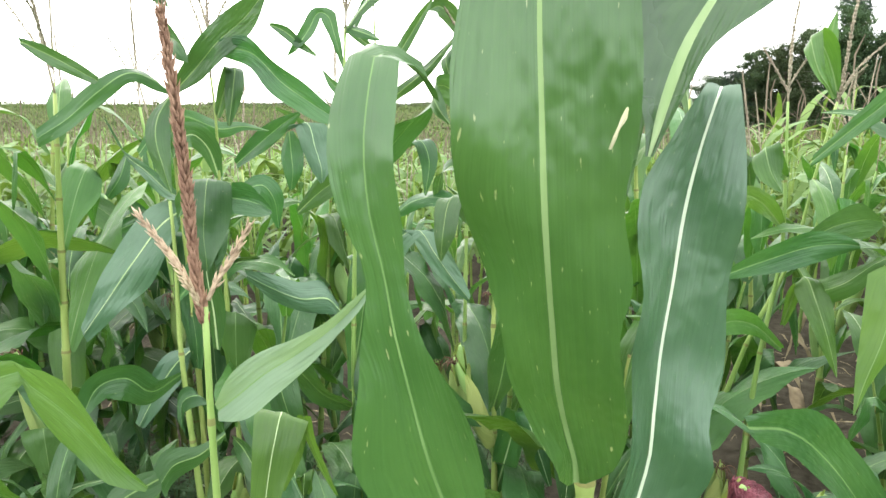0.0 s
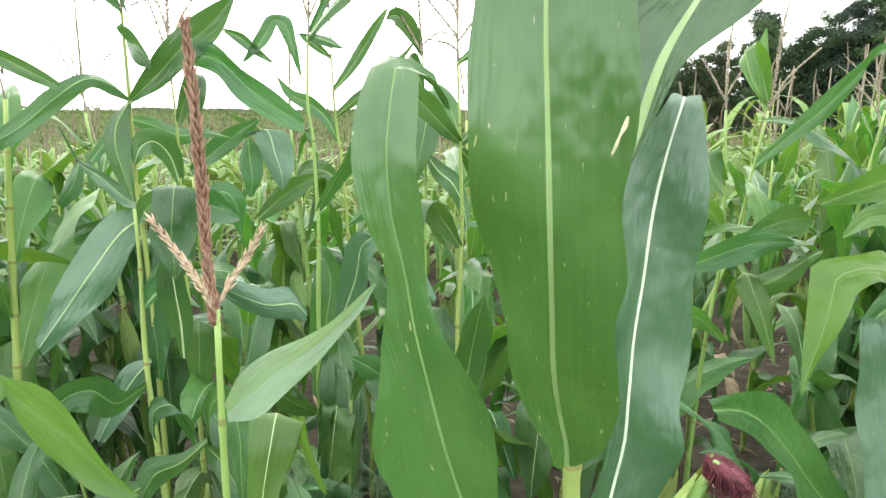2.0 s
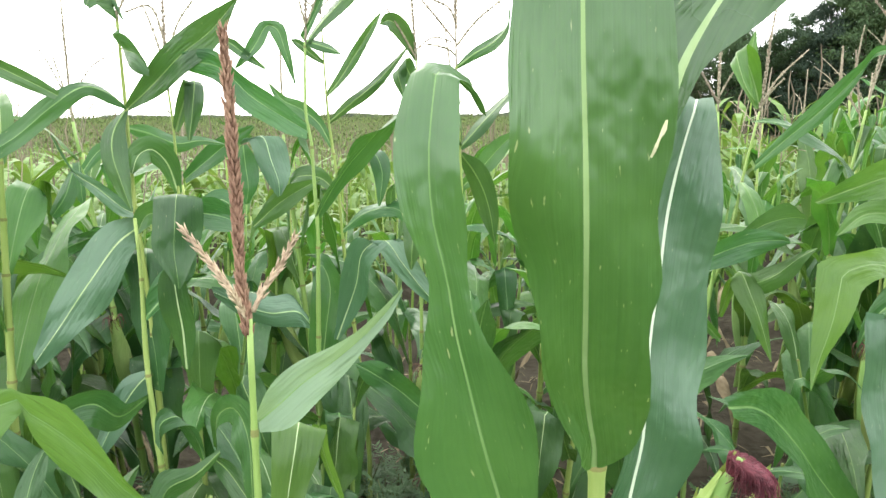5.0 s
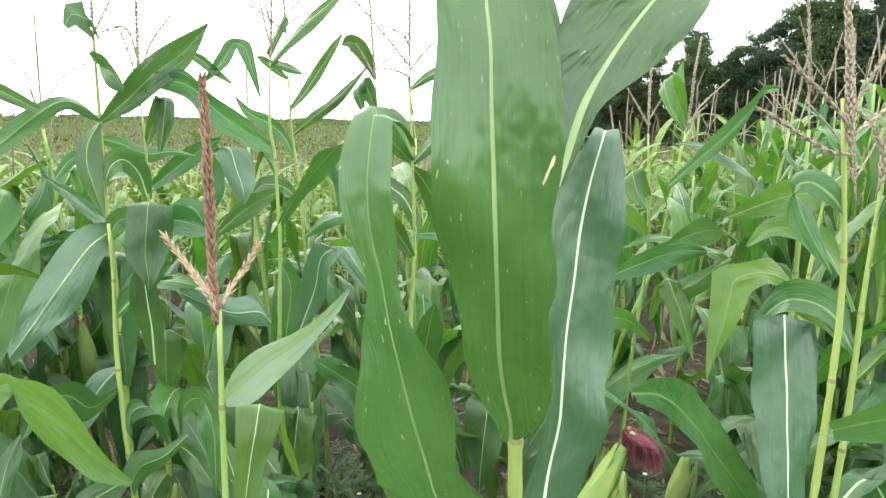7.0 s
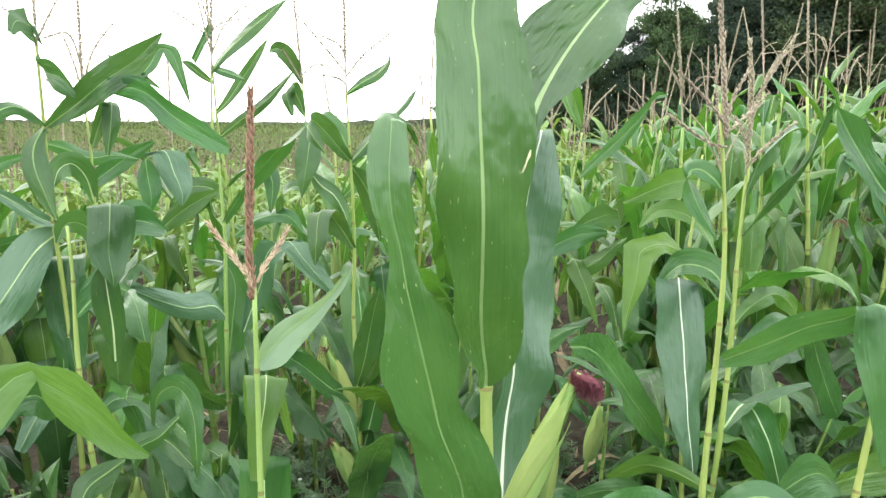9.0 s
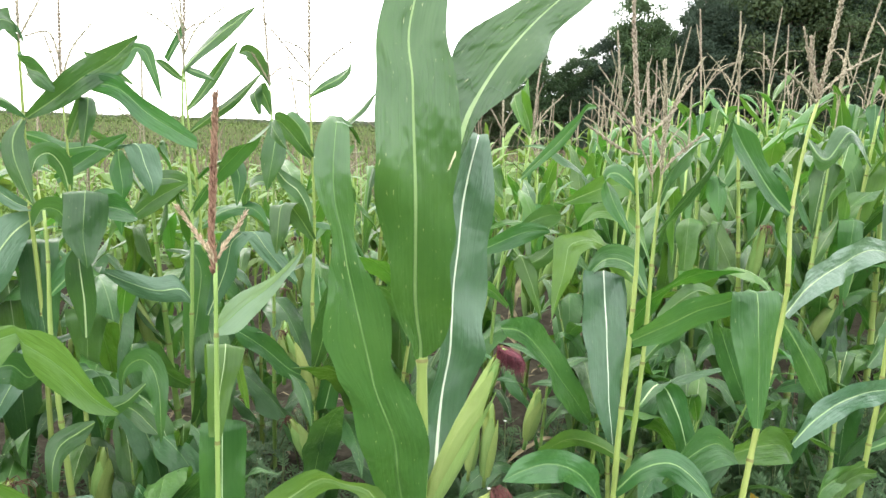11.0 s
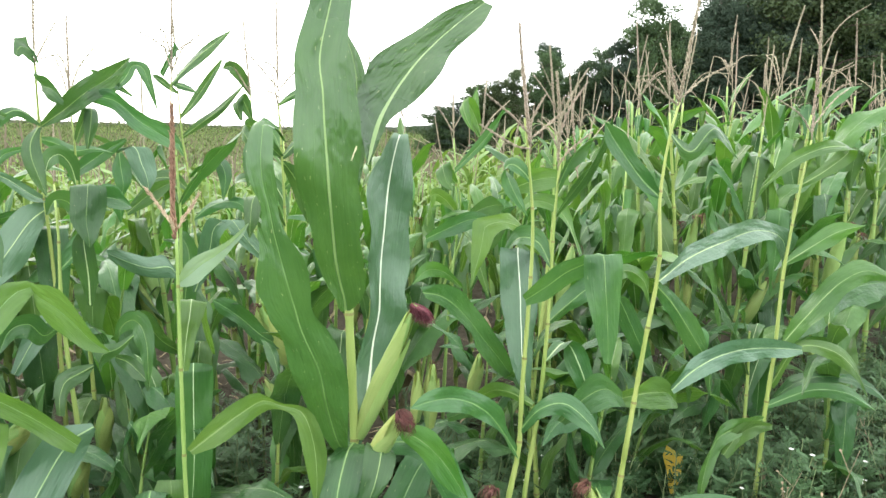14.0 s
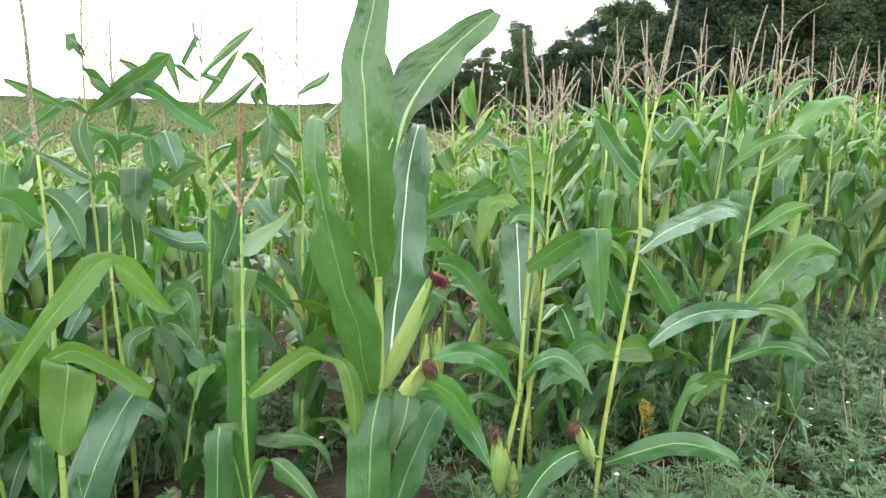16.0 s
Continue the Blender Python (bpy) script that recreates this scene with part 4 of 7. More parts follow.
strap(B, [(-0.688, 1.000, 0.960, 0.0025, 0.0000, -0.0045), (-0.672, 1.020, 0.899, 0.0050, 0.0000, -0.0095), (-0.619, 1.000, 0.871, -0.0065, 0.0000, -0.0115), (-0.565, 0.980, 0.839, -0.0060, 0.0000, -0.0125), (-0.530, 0.970, 0.828, -0.0015, 0.0000, -0.0030)],
      9, 0.003, 170, 30, 0.0012, True, green=M_LEAF_WAXY)
strap(B, [(-0.701, 1.100, 0.891, 0.0030, 0.0000, -0.0080), (-0.677, 1.120, 0.927, 0.0070, 0.0000, -0.0100), (-0.633, 1.130, 0.942, 0.0000, 0.0000, -0.0045)],
      9, 0.003, 171, 30, 0.0012, False)
strap(B, [(-0.689, 1.050, 0.891, 0.0065, 0.0000, -0.0050), (-0.701, 1.040, 0.850, 0.0140, 0.0000, -0.0090), (-0.722, 1.030, 0.817, 0.0060, 0.0000, -0.0050)],
      9, 0.003, 172, 30, 0.0012, False)

P = plant_at(-0.460, 0.850, 'leafy maize plant with a limp hanging leaf', ground_z(-0.460, 0.850))
TAKEN.append((-0.460, 0.850))
stalk(P, [(-0.460, 0.850, ground_z(-0.460, 0.850) - 0.03), (-0.460, 0.850, 0.200), (-0.479, 0.850, 0.606), (-0.474, 0.850, 0.769), (-0.475, 0.850, 0.843)], 0.0074, 0.0024, (0.3, 0.45, 0.6, 0.75))
leaf(P, [(-0.428, 0.870, 0.605, 0.0060, 0), (-0.424, 0.860, 0.668, 0.0180, 0), (-0.424, 0.850, 0.720, 0.0240, 0), (-0.426, 0.850, 0.758, 0.0200, 0), (-0.427, 0.850, 0.782, 0.0010, 0)],
     (1, 0, 0), 12, 0.0068, 30, 30, 0.0018, True)
leaf(P, [(-0.475, 0.850, 0.693, 0.0070, 0), (-0.445, 0.860, 0.728, 0.0200, 0), (-0.419, 0.870, 0.763, 0.0220, 0), (-0.407, 0.880, 0.790, 0.0100, 0), (-0.403, 0.890, 0.797, 0.0010, 0)],
     (1, 0, 0.5), 12, 0.0068, 31, 30, 0.0016, False)
leaf(P, [(-0.482, 0.850, 0.566, 0.0070, 0), (-0.499, 0.800, 0.559, 0.0220, 0), (-0.513, 0.760, 0.597, 0.0260, 0), (-0.532, 0.730, 0.594, 0.0220, 0), (-0.550, 0.710, 0.551, 0.0020, 0)],
     (0.3, 0.5, 0.7), 12, 0.0085, 33, 30, 0.0016, False)
strap(P, [(-0.427, 0.870, 0.716, 0.0050, 0.0000, 0.0000), (-0.422, 0.860, 0.798, 0.0200, 0.0000, 0.0000), (-0.409, 0.850, 0.873, 0.0355, 0.0000, -0.0010), (-0.405, 0.840, 0.878, 0.0365, 0.0000, -0.0010), (-0.406, 0.830, 0.840, 0.0355, 0.0000, -0.0010), (-0.409, 0.825, 0.798, 0.0290, 0.0000, -0.0025), (-0.405, 0.820, 0.768, 0.0150, 0.0000, -0.0020), (-0.404, 0.820, 0.747, 0.0025, 0.0000, 0.0000)],
      6, 0.003, 28, 30, 0.001, False, 'dark leaf creased over and hanging')
strap(P, [(-0.376, 0.850, 0.851, 0.0000, 0.0000, -0.0230), (-0.361, 0.870, 0.845, 0.0050, 0.0000, -0.0255), (-0.347, 0.890, 0.835, 0.0065, 0.0000, -0.0155), (-0.338, 0.900, 0.826, 0.0005, 0.0000, -0.0040)],
      10, 0.003, 32, 30, 0.001, False)
strap(P, [(-0.260, 0.970, 0.649, 0.0005, 0.0000, -0.0105), (-0.276, 0.960, 0.671, 0.0060, 0.0000, -0.0270), (-0.319, 0.950, 0.672, 0.0030, 0.0000, -0.0260), (-0.364, 0.940, 0.690, 0.0035, 0.0000, -0.0250), (-0.403, 0.930, 0.712, 0.0020, 0.0000, -0.0085)],
      10, 0.003, 128, 30, 0.0014, True, green=M_LEAF_WAXY)
strap(P, [(-0.352, 0.780, 0.524, 0.0025, 0.0000, -0.0035), (-0.338, 0.760, 0.581, 0.0040, 0.0000, -0.0125), (-0.307, 0.740, 0.605, 0.0055, 0.0000, -0.0195), (-0.286, 0.720, 0.596, -0.0085, 0.0000, -0.0280), (-0.275, 0.710, 0.566, -0.0145, 0.0000, -0.0185), (-0.272, 0.700, 0.526, -0.0110, 0.0000, -0.0010), (-0.273, 0.700, 0.472, -0.0015, 0.0000, -0.0010)],
      9, 0.003, 152, 30, 0.0012, False)
strap(P, [(-0.370, 0.780, 0.499, 0.0030, 0.0000, -0.0035), (-0.370, 0.760, 0.548, 0.0160, 0.0000, -0.0130), (-0.382, 0.740, 0.591, 0.0115, 0.0000, -0.0125), (-0.401, 0.730, 0.586, 0.0030, 0.0000, -0.0150), (-0.401, 0.720, 0.553, 0.0050, 0.0000, -0.0095)],
      9, 0.003, 153, 30, 0.0012, False)
strap(P, [(-0.355, 0.770, 0.514, 0.0025, 0.0000, -0.0075), (-0.320, 0.740, 0.512, -0.0040, 0.0000, -0.0155), (-0.292, 0.720, 0.492, -0.0105, 0.0000, -0.0100), (-0.279, 0.710, 0.482, -0.0025, 0.0000, -0.0020)],
      9, 0.003, 154, 30, 0.0012, False)
ear(P, (-0.432, 0.900, 0.235), (-0.416, 0.890, 0.375), 0.013, 304, False, 0, "slim pale green ear close to the stalk")
ear(P, (-0.469, 0.800, 0.181), (-0.435, 0.790, 0.293), 0.014, 305, False, 0, "slim pale green ear close to the stalk")
strap(P, [(-0.536, 0.960, 0.560, 0.0015, 0.0000, -0.0060), (-0.552, 0.940, 0.542, 0.0165, 0.0000, -0.0175), (-0.575, 0.920, 0.503, 0.0170, 0.0000, -0.0160), (-0.607, 0.900, 0.438, 0.0085, 0.0000, -0.0045)],
      9, 0.003, 175, 30, 0.0012, True, green=M_LEAF_WAXY)

D = plant_at(-0.272, 1.095, 'maize plant with a stiff leaf slanting up and a thin tassel', ground_z(-0.272, 1.095))
TAKEN.append((-0.272, 1.095))
stalk(D, [(-0.279, 1.090, ground_z(-0.279, 1.090) - 0.03), (-0.279, 1.090, 0.330), (-0.280, 1.090, 0.480), (-0.274, 1.090, 0.670), (-0.270, 1.090, 0.783), (-0.273, 1.090, 0.882), (-0.275, 1.090, 0.946), (-0.282, 1.090, 0.988), (-0.278, 1.090, 1.111)], 0.0069, 0.0019, (0.42, 0.58, 0.75, 0.93, 1.1))
tassel_part("tassel", D, [(-0.005, -0.005, 1.107), (-0.001, -0.005, 1.196), (0.003, -0.005, 1.297), (0.006, -0.005, 1.386)], random.Random(83), M_TASSEL_TAN, 0.15, 0.0075, 0.0099, 0.00144, 3)
tassel_part("tassel_branch", D, [(-0.003, -0.005, 1.133), (-0.012, -0.015, 1.184), (-0.024, -0.025, 1.252)], random.Random(103), M_TASSEL_TAN, 0.1, 0.009, 0.0081, 0.0011, 2, 0.0017)
tassel_part("tassel_branch", D, [(-0.003, -0.005, 1.139), (0.025, 0.005, 1.198), (0.080, 0.005, 1.242)], random.Random(104), M_TASSEL_TAN, 0.1, 0.009, 0.0081, 0.0011, 2, 0.0017)
tassel_part("tassel_branch", D, [(-0.002, -0.005, 1.175), (-0.007, -0.015, 1.204), (-0.017, -0.025, 1.242)], random.Random(105), M_TASSEL_TAN, 0.1, 0.009, 0.0081, 0.0011, 2, 0.0017)
leaf(D, [(-0.278, 1.090, 1.103, 0.0040, 0), (-0.254, 1.090, 1.134, 0.0130, 0), (-0.212, 1.090, 1.176, 0.0170, 0), (-0.170, 1.090, 1.212, 0.0130, 0), (-0.131, 1.090, 1.244, 0.0010, 0)],
     (0.4, 0.2, 1), 14, 0.0051, 35, 30, 0.0016, False)
leaf(D, [(-0.278, 1.090, 1.113, 0.0030, 0), (-0.266, 1.090, 1.109, 0.0090, 0), (-0.237, 1.080, 1.099, 0.0100, 0), (-0.214, 1.080, 1.089, 0.0010, 0)],
     (0.1, 0.4, 1), 12, 0.0034, 37, 30, 0.0016, False)
leaf(D, [(-0.270, 1.090, 0.808, 0.0060, 0), (-0.229, 1.080, 0.872, 0.0200, 0), (-0.171, 1.070, 0.940, 0.0240, 0), (-0.125, 1.060, 0.984, 0.0180, 0), (-0.099, 1.060, 1.006, 0.0010, 0)],
     (0.7, 0.1, 0.7), 14, 0.0085, 38, 30, 0.0012, False)
leaf(D, [(-0.285, 1.090, 0.450, 0.0070, 0), (-0.278, 1.100, 0.510, 0.0220, 0), (-0.267, 1.110, 0.593, 0.0300, 0), (-0.260, 1.120, 0.677, 0.0280, 0), (-0.277, 1.130, 0.712, 0.0240, 0), (-0.304, 1.150, 0.696, 0.0100, 0)],
     (1, 0, 0), 12, 0.0085, 41, 30, 0.0016, False)
leaf(D, [(-0.283, 1.090, 0.307, 0.0070, 0), (-0.250, 1.060, 0.397, 0.0220, 0), (-0.232, 1.030, 0.460, 0.0280, 0), (-0.223, 1.000, 0.466, 0.0280, 0), (-0.228, 0.980, 0.385, 0.0260, 0), (-0.244, 0.970, 0.306, 0.0060, 0)],
     (1, 0, 0), 12, 0.0085, 42, 30, 0.0016, False)
leaf(D, [(-0.287, 1.090, 0.412, 0.0070, 0), (-0.318, 1.020, 0.470, 0.0220, 0), (-0.346, 0.970, 0.540, 0.0260, 0), (-0.369, 0.940, 0.564, 0.0280, 0), (-0.348, 0.920, 0.516, 0.0300, 0), (-0.321, 0.910, 0.440, 0.0180, 0), (-0.313, 0.910, 0.371, 0.0010, 0)],
     (0.8, 0.1, 0.6), 12, 0.0102, 43, 30, 0.0016, False)
strap(D, [(-0.243, 1.090, 0.577, 0.0055, 0.0000, 0.0000), (-0.203, 1.080, 0.682, 0.0225, 0.0000, -0.0160), (-0.182, 1.060, 0.754, 0.0180, 0.0000, -0.0205), (-0.144, 1.055, 0.774, 0.0200, 0.0000, 0.0045), (-0.114, 1.040, 0.740, 0.0235, 0.0000, 0.0075), (-0.083, 1.030, 0.702, 0.0175, 0.0000, 0.0065), (-0.049, 1.020, 0.666, 0.0020, 0.0000, 0.0060)],
      9, 0.003, 140, 30, 0.0012, True, green=M_LEAF_WAXY)
ear(D, (-0.078, 1.100, 0.429), (-0.075, 1.090, 0.555), 0.014, 306, False, 0, "slim pale green ear close to the stalk")

F = plant_at(-0.020, 1.085, 'tall maize plant with a bare tassel stem', ground_z(-0.020, 1.085))
TAKEN.append((-0.020, 1.085))
stalk(F, [(-0.002, 1.060, ground_z(-0.002, 1.060) - 0.03), (-0.002, 1.060, 0.202), (-0.009, 1.070, 0.453), (-0.014, 1.080, 0.603), (-0.009, 1.090, 0.773), (-0.014, 1.090, 0.933), (-0.020, 1.090, 1.069)], 0.0069, 0.0018, (0.4, 0.6, 0.8, 0.96, 1.06))
tassel_part("tassel", F, [(0.000, 0.005, 1.069), (-0.001, 0.005, 1.184), (-0.001, 0.005, 1.300), (-0.001, 0.005, 1.382)], random.Random(93), M_TASSEL_TAN, 0.2, 0.00675, 0.0099, 0.001584, 3)
tassel_part("tassel_branch", F, [(-0.000, 0.005, 1.108), (-0.035, -0.005, 1.149), (-0.097, -0.025, 1.218)], random.Random(113), M_TASSEL_TAN, 0.1, 0.0081, 0.0081, 0.00121, 2, 0.0017)
tassel_part("tassel_branch", F, [(0.001, 0.005, 1.085), (-0.014, -0.015, 1.095), (-0.047, -0.035, 1.101)], random.Random(114), M_TASSEL_TAN, 0.1, 0.0081, 0.0081, 0.00121, 2, 0.0017)
tassel_part("tassel_branch", F, [(0.001, 0.005, 1.102), (0.033, 0.015, 1.142), (0.092, 0.035, 1.191)], random.Random(115), M_TASSEL_TAN, 0.1, 0.0081, 0.0081, 0.00121, 2, 0.0017)
tassel_part("tassel_branch", F, [(-0.001, 0.005, 1.140), (-0.012, 0.005, 1.162), (-0.056, -0.015, 1.179)], random.Random(116), M_TASSEL_TAN, 0.1, 0.0081, 0.0081, 0.00121, 2, 0.0017)
leaf(F, [(-0.020, 1.090, 1.066, 0.0030, 0), (0.012, 1.100, 1.090, 0.0090, 0), (0.044, 1.100, 1.108, 0.0120, 0), (0.064, 1.090, 1.129, 0.0100, 0), (0.069, 1.080, 1.159, 0.0010, 0)],
     (0.3, 0.3, 1), 14, 0.0051, 44, 30, 0.0016, False)
leaf(F, [(-0.013, 1.090, 0.931, 0.0050, 0), (0.021, 1.090, 0.968, 0.0150, 0), (0.067, 1.080, 1.017, 0.0170, 0), (0.101, 1.070, 1.053, 0.0100, 0), (0.121, 1.070, 1.078, 0.0010, 0)],
     (0.5, 0.2, 0.9), 14, 0.0068, 45, 30, 0.0016, False)
leaf(F, [(-0.014, 1.090, 0.933, 0.0050, 0), (-0.038, 1.040, 0.961, 0.0160, 0), (-0.065, 1.000, 0.994, 0.0220, 0), (-0.084, 0.970, 1.012, 0.0220, 0), (-0.095, 0.940, 1.004, 0.0180, 0), (-0.081, 0.920, 0.977, 0.0100, 0), (-0.066, 0.920, 0.957, 0.0010, 0)],
     (0.6, 0.3, 0.8), 14, 0.0068, 46, 30, 0.0016, False)
leaf(F, [(-0.015, 1.090, 0.939, 0.0050, 0), (-0.030, 1.110, 0.984, 0.0150, 0), (-0.052, 1.120, 1.013, 0.0180, 0), (-0.069, 1.130, 1.023, 0.0150, 0), (-0.076, 1.140, 1.001, 0.0080, 0), (-0.075, 1.140, 0.983, 0.0010, 0)],
     (0.8, 0.3, 0.5), 14, 0.0068, 47, 30, 0.0016, False)
leaf(F, [(-0.012, 1.090, 0.921, 0.0050, 0), (0.010, 1.120, 0.890, 0.0180, 0), (0.029, 1.140, 0.851, 0.0220, 0), (0.042, 1.150, 0.806, 0.0180, 0), (0.051, 1.160, 0.747, 0.0010, 0)],
     (1, 0, 0.3), 14, 0.0068, 48, 30, 0.0016, False)
leaf(F, [(-0.011, 1.080, 0.751, 0.0060, 0), (-0.041, 1.050, 0.804, 0.0200, 0), (-0.069, 1.020, 0.841, 0.0240, 0), (-0.080, 1.000, 0.835, 0.0240, 0), (-0.087, 0.980, 0.783, 0.0180, 0), (-0.090, 0.980, 0.739, 0.0020, 0)],
     (0.9, 0.1, 0.3), 14, 0.0085, 49, 30, 0.0016, False)
leaf(F, [(-0.012, 1.070, 0.440, 0.0070, 0), (0.005, 1.040, 0.515, 0.0220, 0), (0.017, 1.020, 0.589, 0.0270, 0), (0.027, 1.000, 0.649, 0.0220, 0), (0.035, 0.990, 0.686, 0.0010, 0)],
     (1, 0, 0.2), 14, 0.0085, 51, 30, 0.0016, False)
leaf(F, [(-0.008, 1.070, 0.420, 0.0070, 0), (-0.061, 1.000, 0.473, 0.0200, 0), (-0.115, 0.960, 0.540, 0.0240, 0), (-0.155, 0.930, 0.582, 0.0180, 0), (-0.174, 0.920, 0.598, 0.0010, 0)],
     (0.2, 0.3, 1), 14, 0.0085, 52, 30, 0.0016, False)
leaf(F, [(-0.002, 1.070, 0.279, 0.0070, 0), (0.017, 1.060, 0.363, 0.0240, 0), (0.033, 1.050, 0.432, 0.0260, 0), (0.047, 1.040, 0.461, 0.0240, 0), (0.069, 1.020, 0.417, 0.0220, 0), (0.097, 1.010, 0.341, 0.0040, 0)],
     (1, 0, 0.4), 14, 0.0085, 53, 30, 0.00168, True)
ear(F, (-0.015, 1.06, 0.38), (-0.075, 1.02, 0.56), 0.012, 44, False, 12)

I = plant_at(0.475, 0.560, 'yellow-green maize plant with a white-ribbed drooping leaf', ground_z(0.475, 0.560))
TAKEN.append((0.475, 0.560))
stalk(I, [(0.462, 0.545, ground_z(0.462, 0.545) - 0.03), (0.462, 0.545, 0.200), (0.484, 0.545, 0.352), (0.487, 0.550, 0.478), (0.497, 0.560, 0.726), (0.498, 0.565, 0.827), (0.484, 0.565, 0.945), (0.470, 0.565, 1.039)], 0.0069, 0.0023, (0.37, 0.55, 0.72, 0.86))
tassel_part("tassel", I, [(0.007, 0.000, 0.988), (-0.005, 0.000, 1.064), (-0.015, 0.000, 1.130), (-0.022, 0.000, 1.180), (-0.026, 0.000, 1.215)], random.Random(103), M_TASSEL_TAN, 0.05, 0.0045, 0.011, 0.001944, 3)
tassel_part("tassel_branch", I, [(0.004, 0.000, 1.007), (-0.025, -0.010, 1.033), (-0.092, -0.030, 1.078)], random.Random(123), M_TASSEL_TAN, 0.1, 0.0054, 0.009, 0.001485, 2, 0.0017)
tassel_part("tassel_branch", I, [(0.002, 0.000, 1.019), (0.016, 0.005, 1.049), (0.037, 0.010, 1.084)], random.Random(124), M_TASSEL_TAN, 0.1, 0.0054, 0.009, 0.001485, 2, 0.0017)
tassel_part("tassel_branch", I, [(0.007, 0.000, 0.980), (-0.022, -0.010, 0.984), (-0.104, -0.030, 1.024)], random.Random(125), M_TASSEL_TAN, 0.1, 0.0054, 0.009, 0.001485, 2, 0.0017)
tassel_part("tassel_branch", I, [(0.006, 0.000, 0.999), (0.040, 0.010, 1.023), (0.079, 0.020, 1.055)], random.Random(126), M_TASSEL_TAN, 0.1, 0.0054, 0.009, 0.001485, 2, 0.0017)
leaf(I, [(0.489, 0.565, 0.916, 0.0050, 0), (0.474, 0.570, 0.935, 0.0140, 0), (0.456, 0.580, 0.948, 0.0180, 0), (0.443, 0.585, 0.943, 0.0140, 0), (0.454, 0.580, 0.904, 0.0160, 0), (0.486, 0.570, 0.846, 0.0010, 0)],
     (0.8, 0.2, 0.7), 14, 0.0068, 57, 30, 0.0016, False)
leaf(I, [(0.485, 0.545, 0.340, 0.0080, 0), (0.402, 0.500, 0.461, 0.0220, 0), (0.325, 0.460, 0.513, 0.0260, 0), (0.268, 0.430, 0.523, 0.0180, 0), (0.232, 0.410, 0.522, 0.0010, 0)],
     (0.2, 0.5, 0.9), 12, 0.0085, 58, 30, 0.0016, False)
leaf(I, [(0.485, 0.545, 0.397, 0.0080, 0), (0.518, 0.520, 0.453, 0.0200, 0), (0.561, 0.500, 0.471, 0.0220, 0), (0.609, 0.480, 0.434, 0.0180, 0), (0.642, 0.470, 0.382, 0.0010, 0)],
     (0.2, 0.5, 0.9), 12, 0.0085, 59, 30, 0.0016, False)

J = plant_at(0.560, 0.640, 'maize plant with a thick forked tassel', ground_z(0.560, 0.640))
TAKEN.append((0.560, 0.640))
stalk(J, [(0.530, 0.620, ground_z(0.530, 0.620) - 0.03), (0.530, 0.620, 0.200), (0.553, 0.620, 0.410), (0.565, 0.625, 0.618), (0.570, 0.635, 0.815), (0.575, 0.640, 0.911), (0.576, 0.640, 0.989)], 0.0066, 0.0024, (0.42, 0.6, 0.78))
tassel_part("tassel", J, [(0.014, 0.000, 0.934), (0.013, 0.000, 0.995), (0.007, 0.000, 1.079), (-0.001, 0.000, 1.136)], random.Random(109), M_TASSEL_TAN, 0.1, 0.0045, 0.011, 0.001944, 3)
tassel_part("tassel_branch", J, [(0.012, 0.000, 0.969), (0.010, -0.010, 1.037), (0.029, -0.020, 1.094), (0.055, -0.030, 1.142)], random.Random(129), M_TASSEL_TAN, 0.1, 0.0054, 0.009, 0.001485, 2, 0.0017)
tassel_part("tassel_branch", J, [(0.011, 0.000, 0.995), (0.032, 0.010, 1.055), (0.077, 0.020, 1.120)], random.Random(130), M_TASSEL_TAN, 0.1, 0.0054, 0.009, 0.001485, 2, 0.0017)
tassel_part("tassel_branch", J, [(0.014, 0.000, 0.943), (0.027, -0.010, 0.970), (0.077, -0.020, 1.017)], random.Random(131), M_TASSEL_TAN, 0.1, 0.0054, 0.009, 0.001485, 2, 0.0017)
tassel_part("tassel_branch", J, [(0.011, 0.000, 0.978), (-0.009, 0.000, 1.016), (-0.033, 0.010, 1.037)], random.Random(132), M_TASSEL_TAN, 0.1, 0.0054, 0.009, 0.001485, 2, 0.0017)
leaf(J, [(0.573, 0.638, 0.836, 0.0070, 0), (0.596, 0.620, 0.881, 0.0180, 0), (0.625, 0.600, 0.936, 0.0220, 0), (0.647, 0.590, 0.987, 0.0180, 0), (0.661, 0.580, 1.045, 0.0010, 0)],
     (0.8, 0.1, 0.6), 14, 0.0068, 60, 30, 0.0016, False)
leaf(J, [(0.573, 0.638, 0.890, 0.0070, 0), (0.605, 0.650, 0.953, 0.0180, 0), (0.642, 0.660, 0.990, 0.0220, 0), (0.682, 0.670, 1.007, 0.0200, 0), (0.709, 0.690, 0.986, 0.0100, 0)],
     (0.6, 0.3, 0.6), 14, 0.0068, 61, 30, 0.0016, False)
leaf(J, [(0.566, 0.625, 0.607, 0.0080, 0), (0.624, 0.650, 0.643, 0.0220, 0), (0.687, 0.680, 0.668, 0.0260, 0), (0.739, 0.700, 0.655, 0.0200, 0), (0.785, 0.720, 0.591, 0.0010, 0)],
     (0.4, 0.3, 0.8), 12, 0.0085, 62, 30, 0.0016, False)
leaf(J, [(0.560, 0.620, 0.517, 0.0080, 0), (0.615, 0.640, 0.553, 0.0220, 0), (0.639, 0.620, 0.512, 0.0260, 0), (0.666, 0.610, 0.432, 0.0200, 0), (0.684, 0.600, 0.326, 0.0020, 0)],
     (1, 0, 0.5), 12, 0.0085, 63, 30, 0.00168, True)
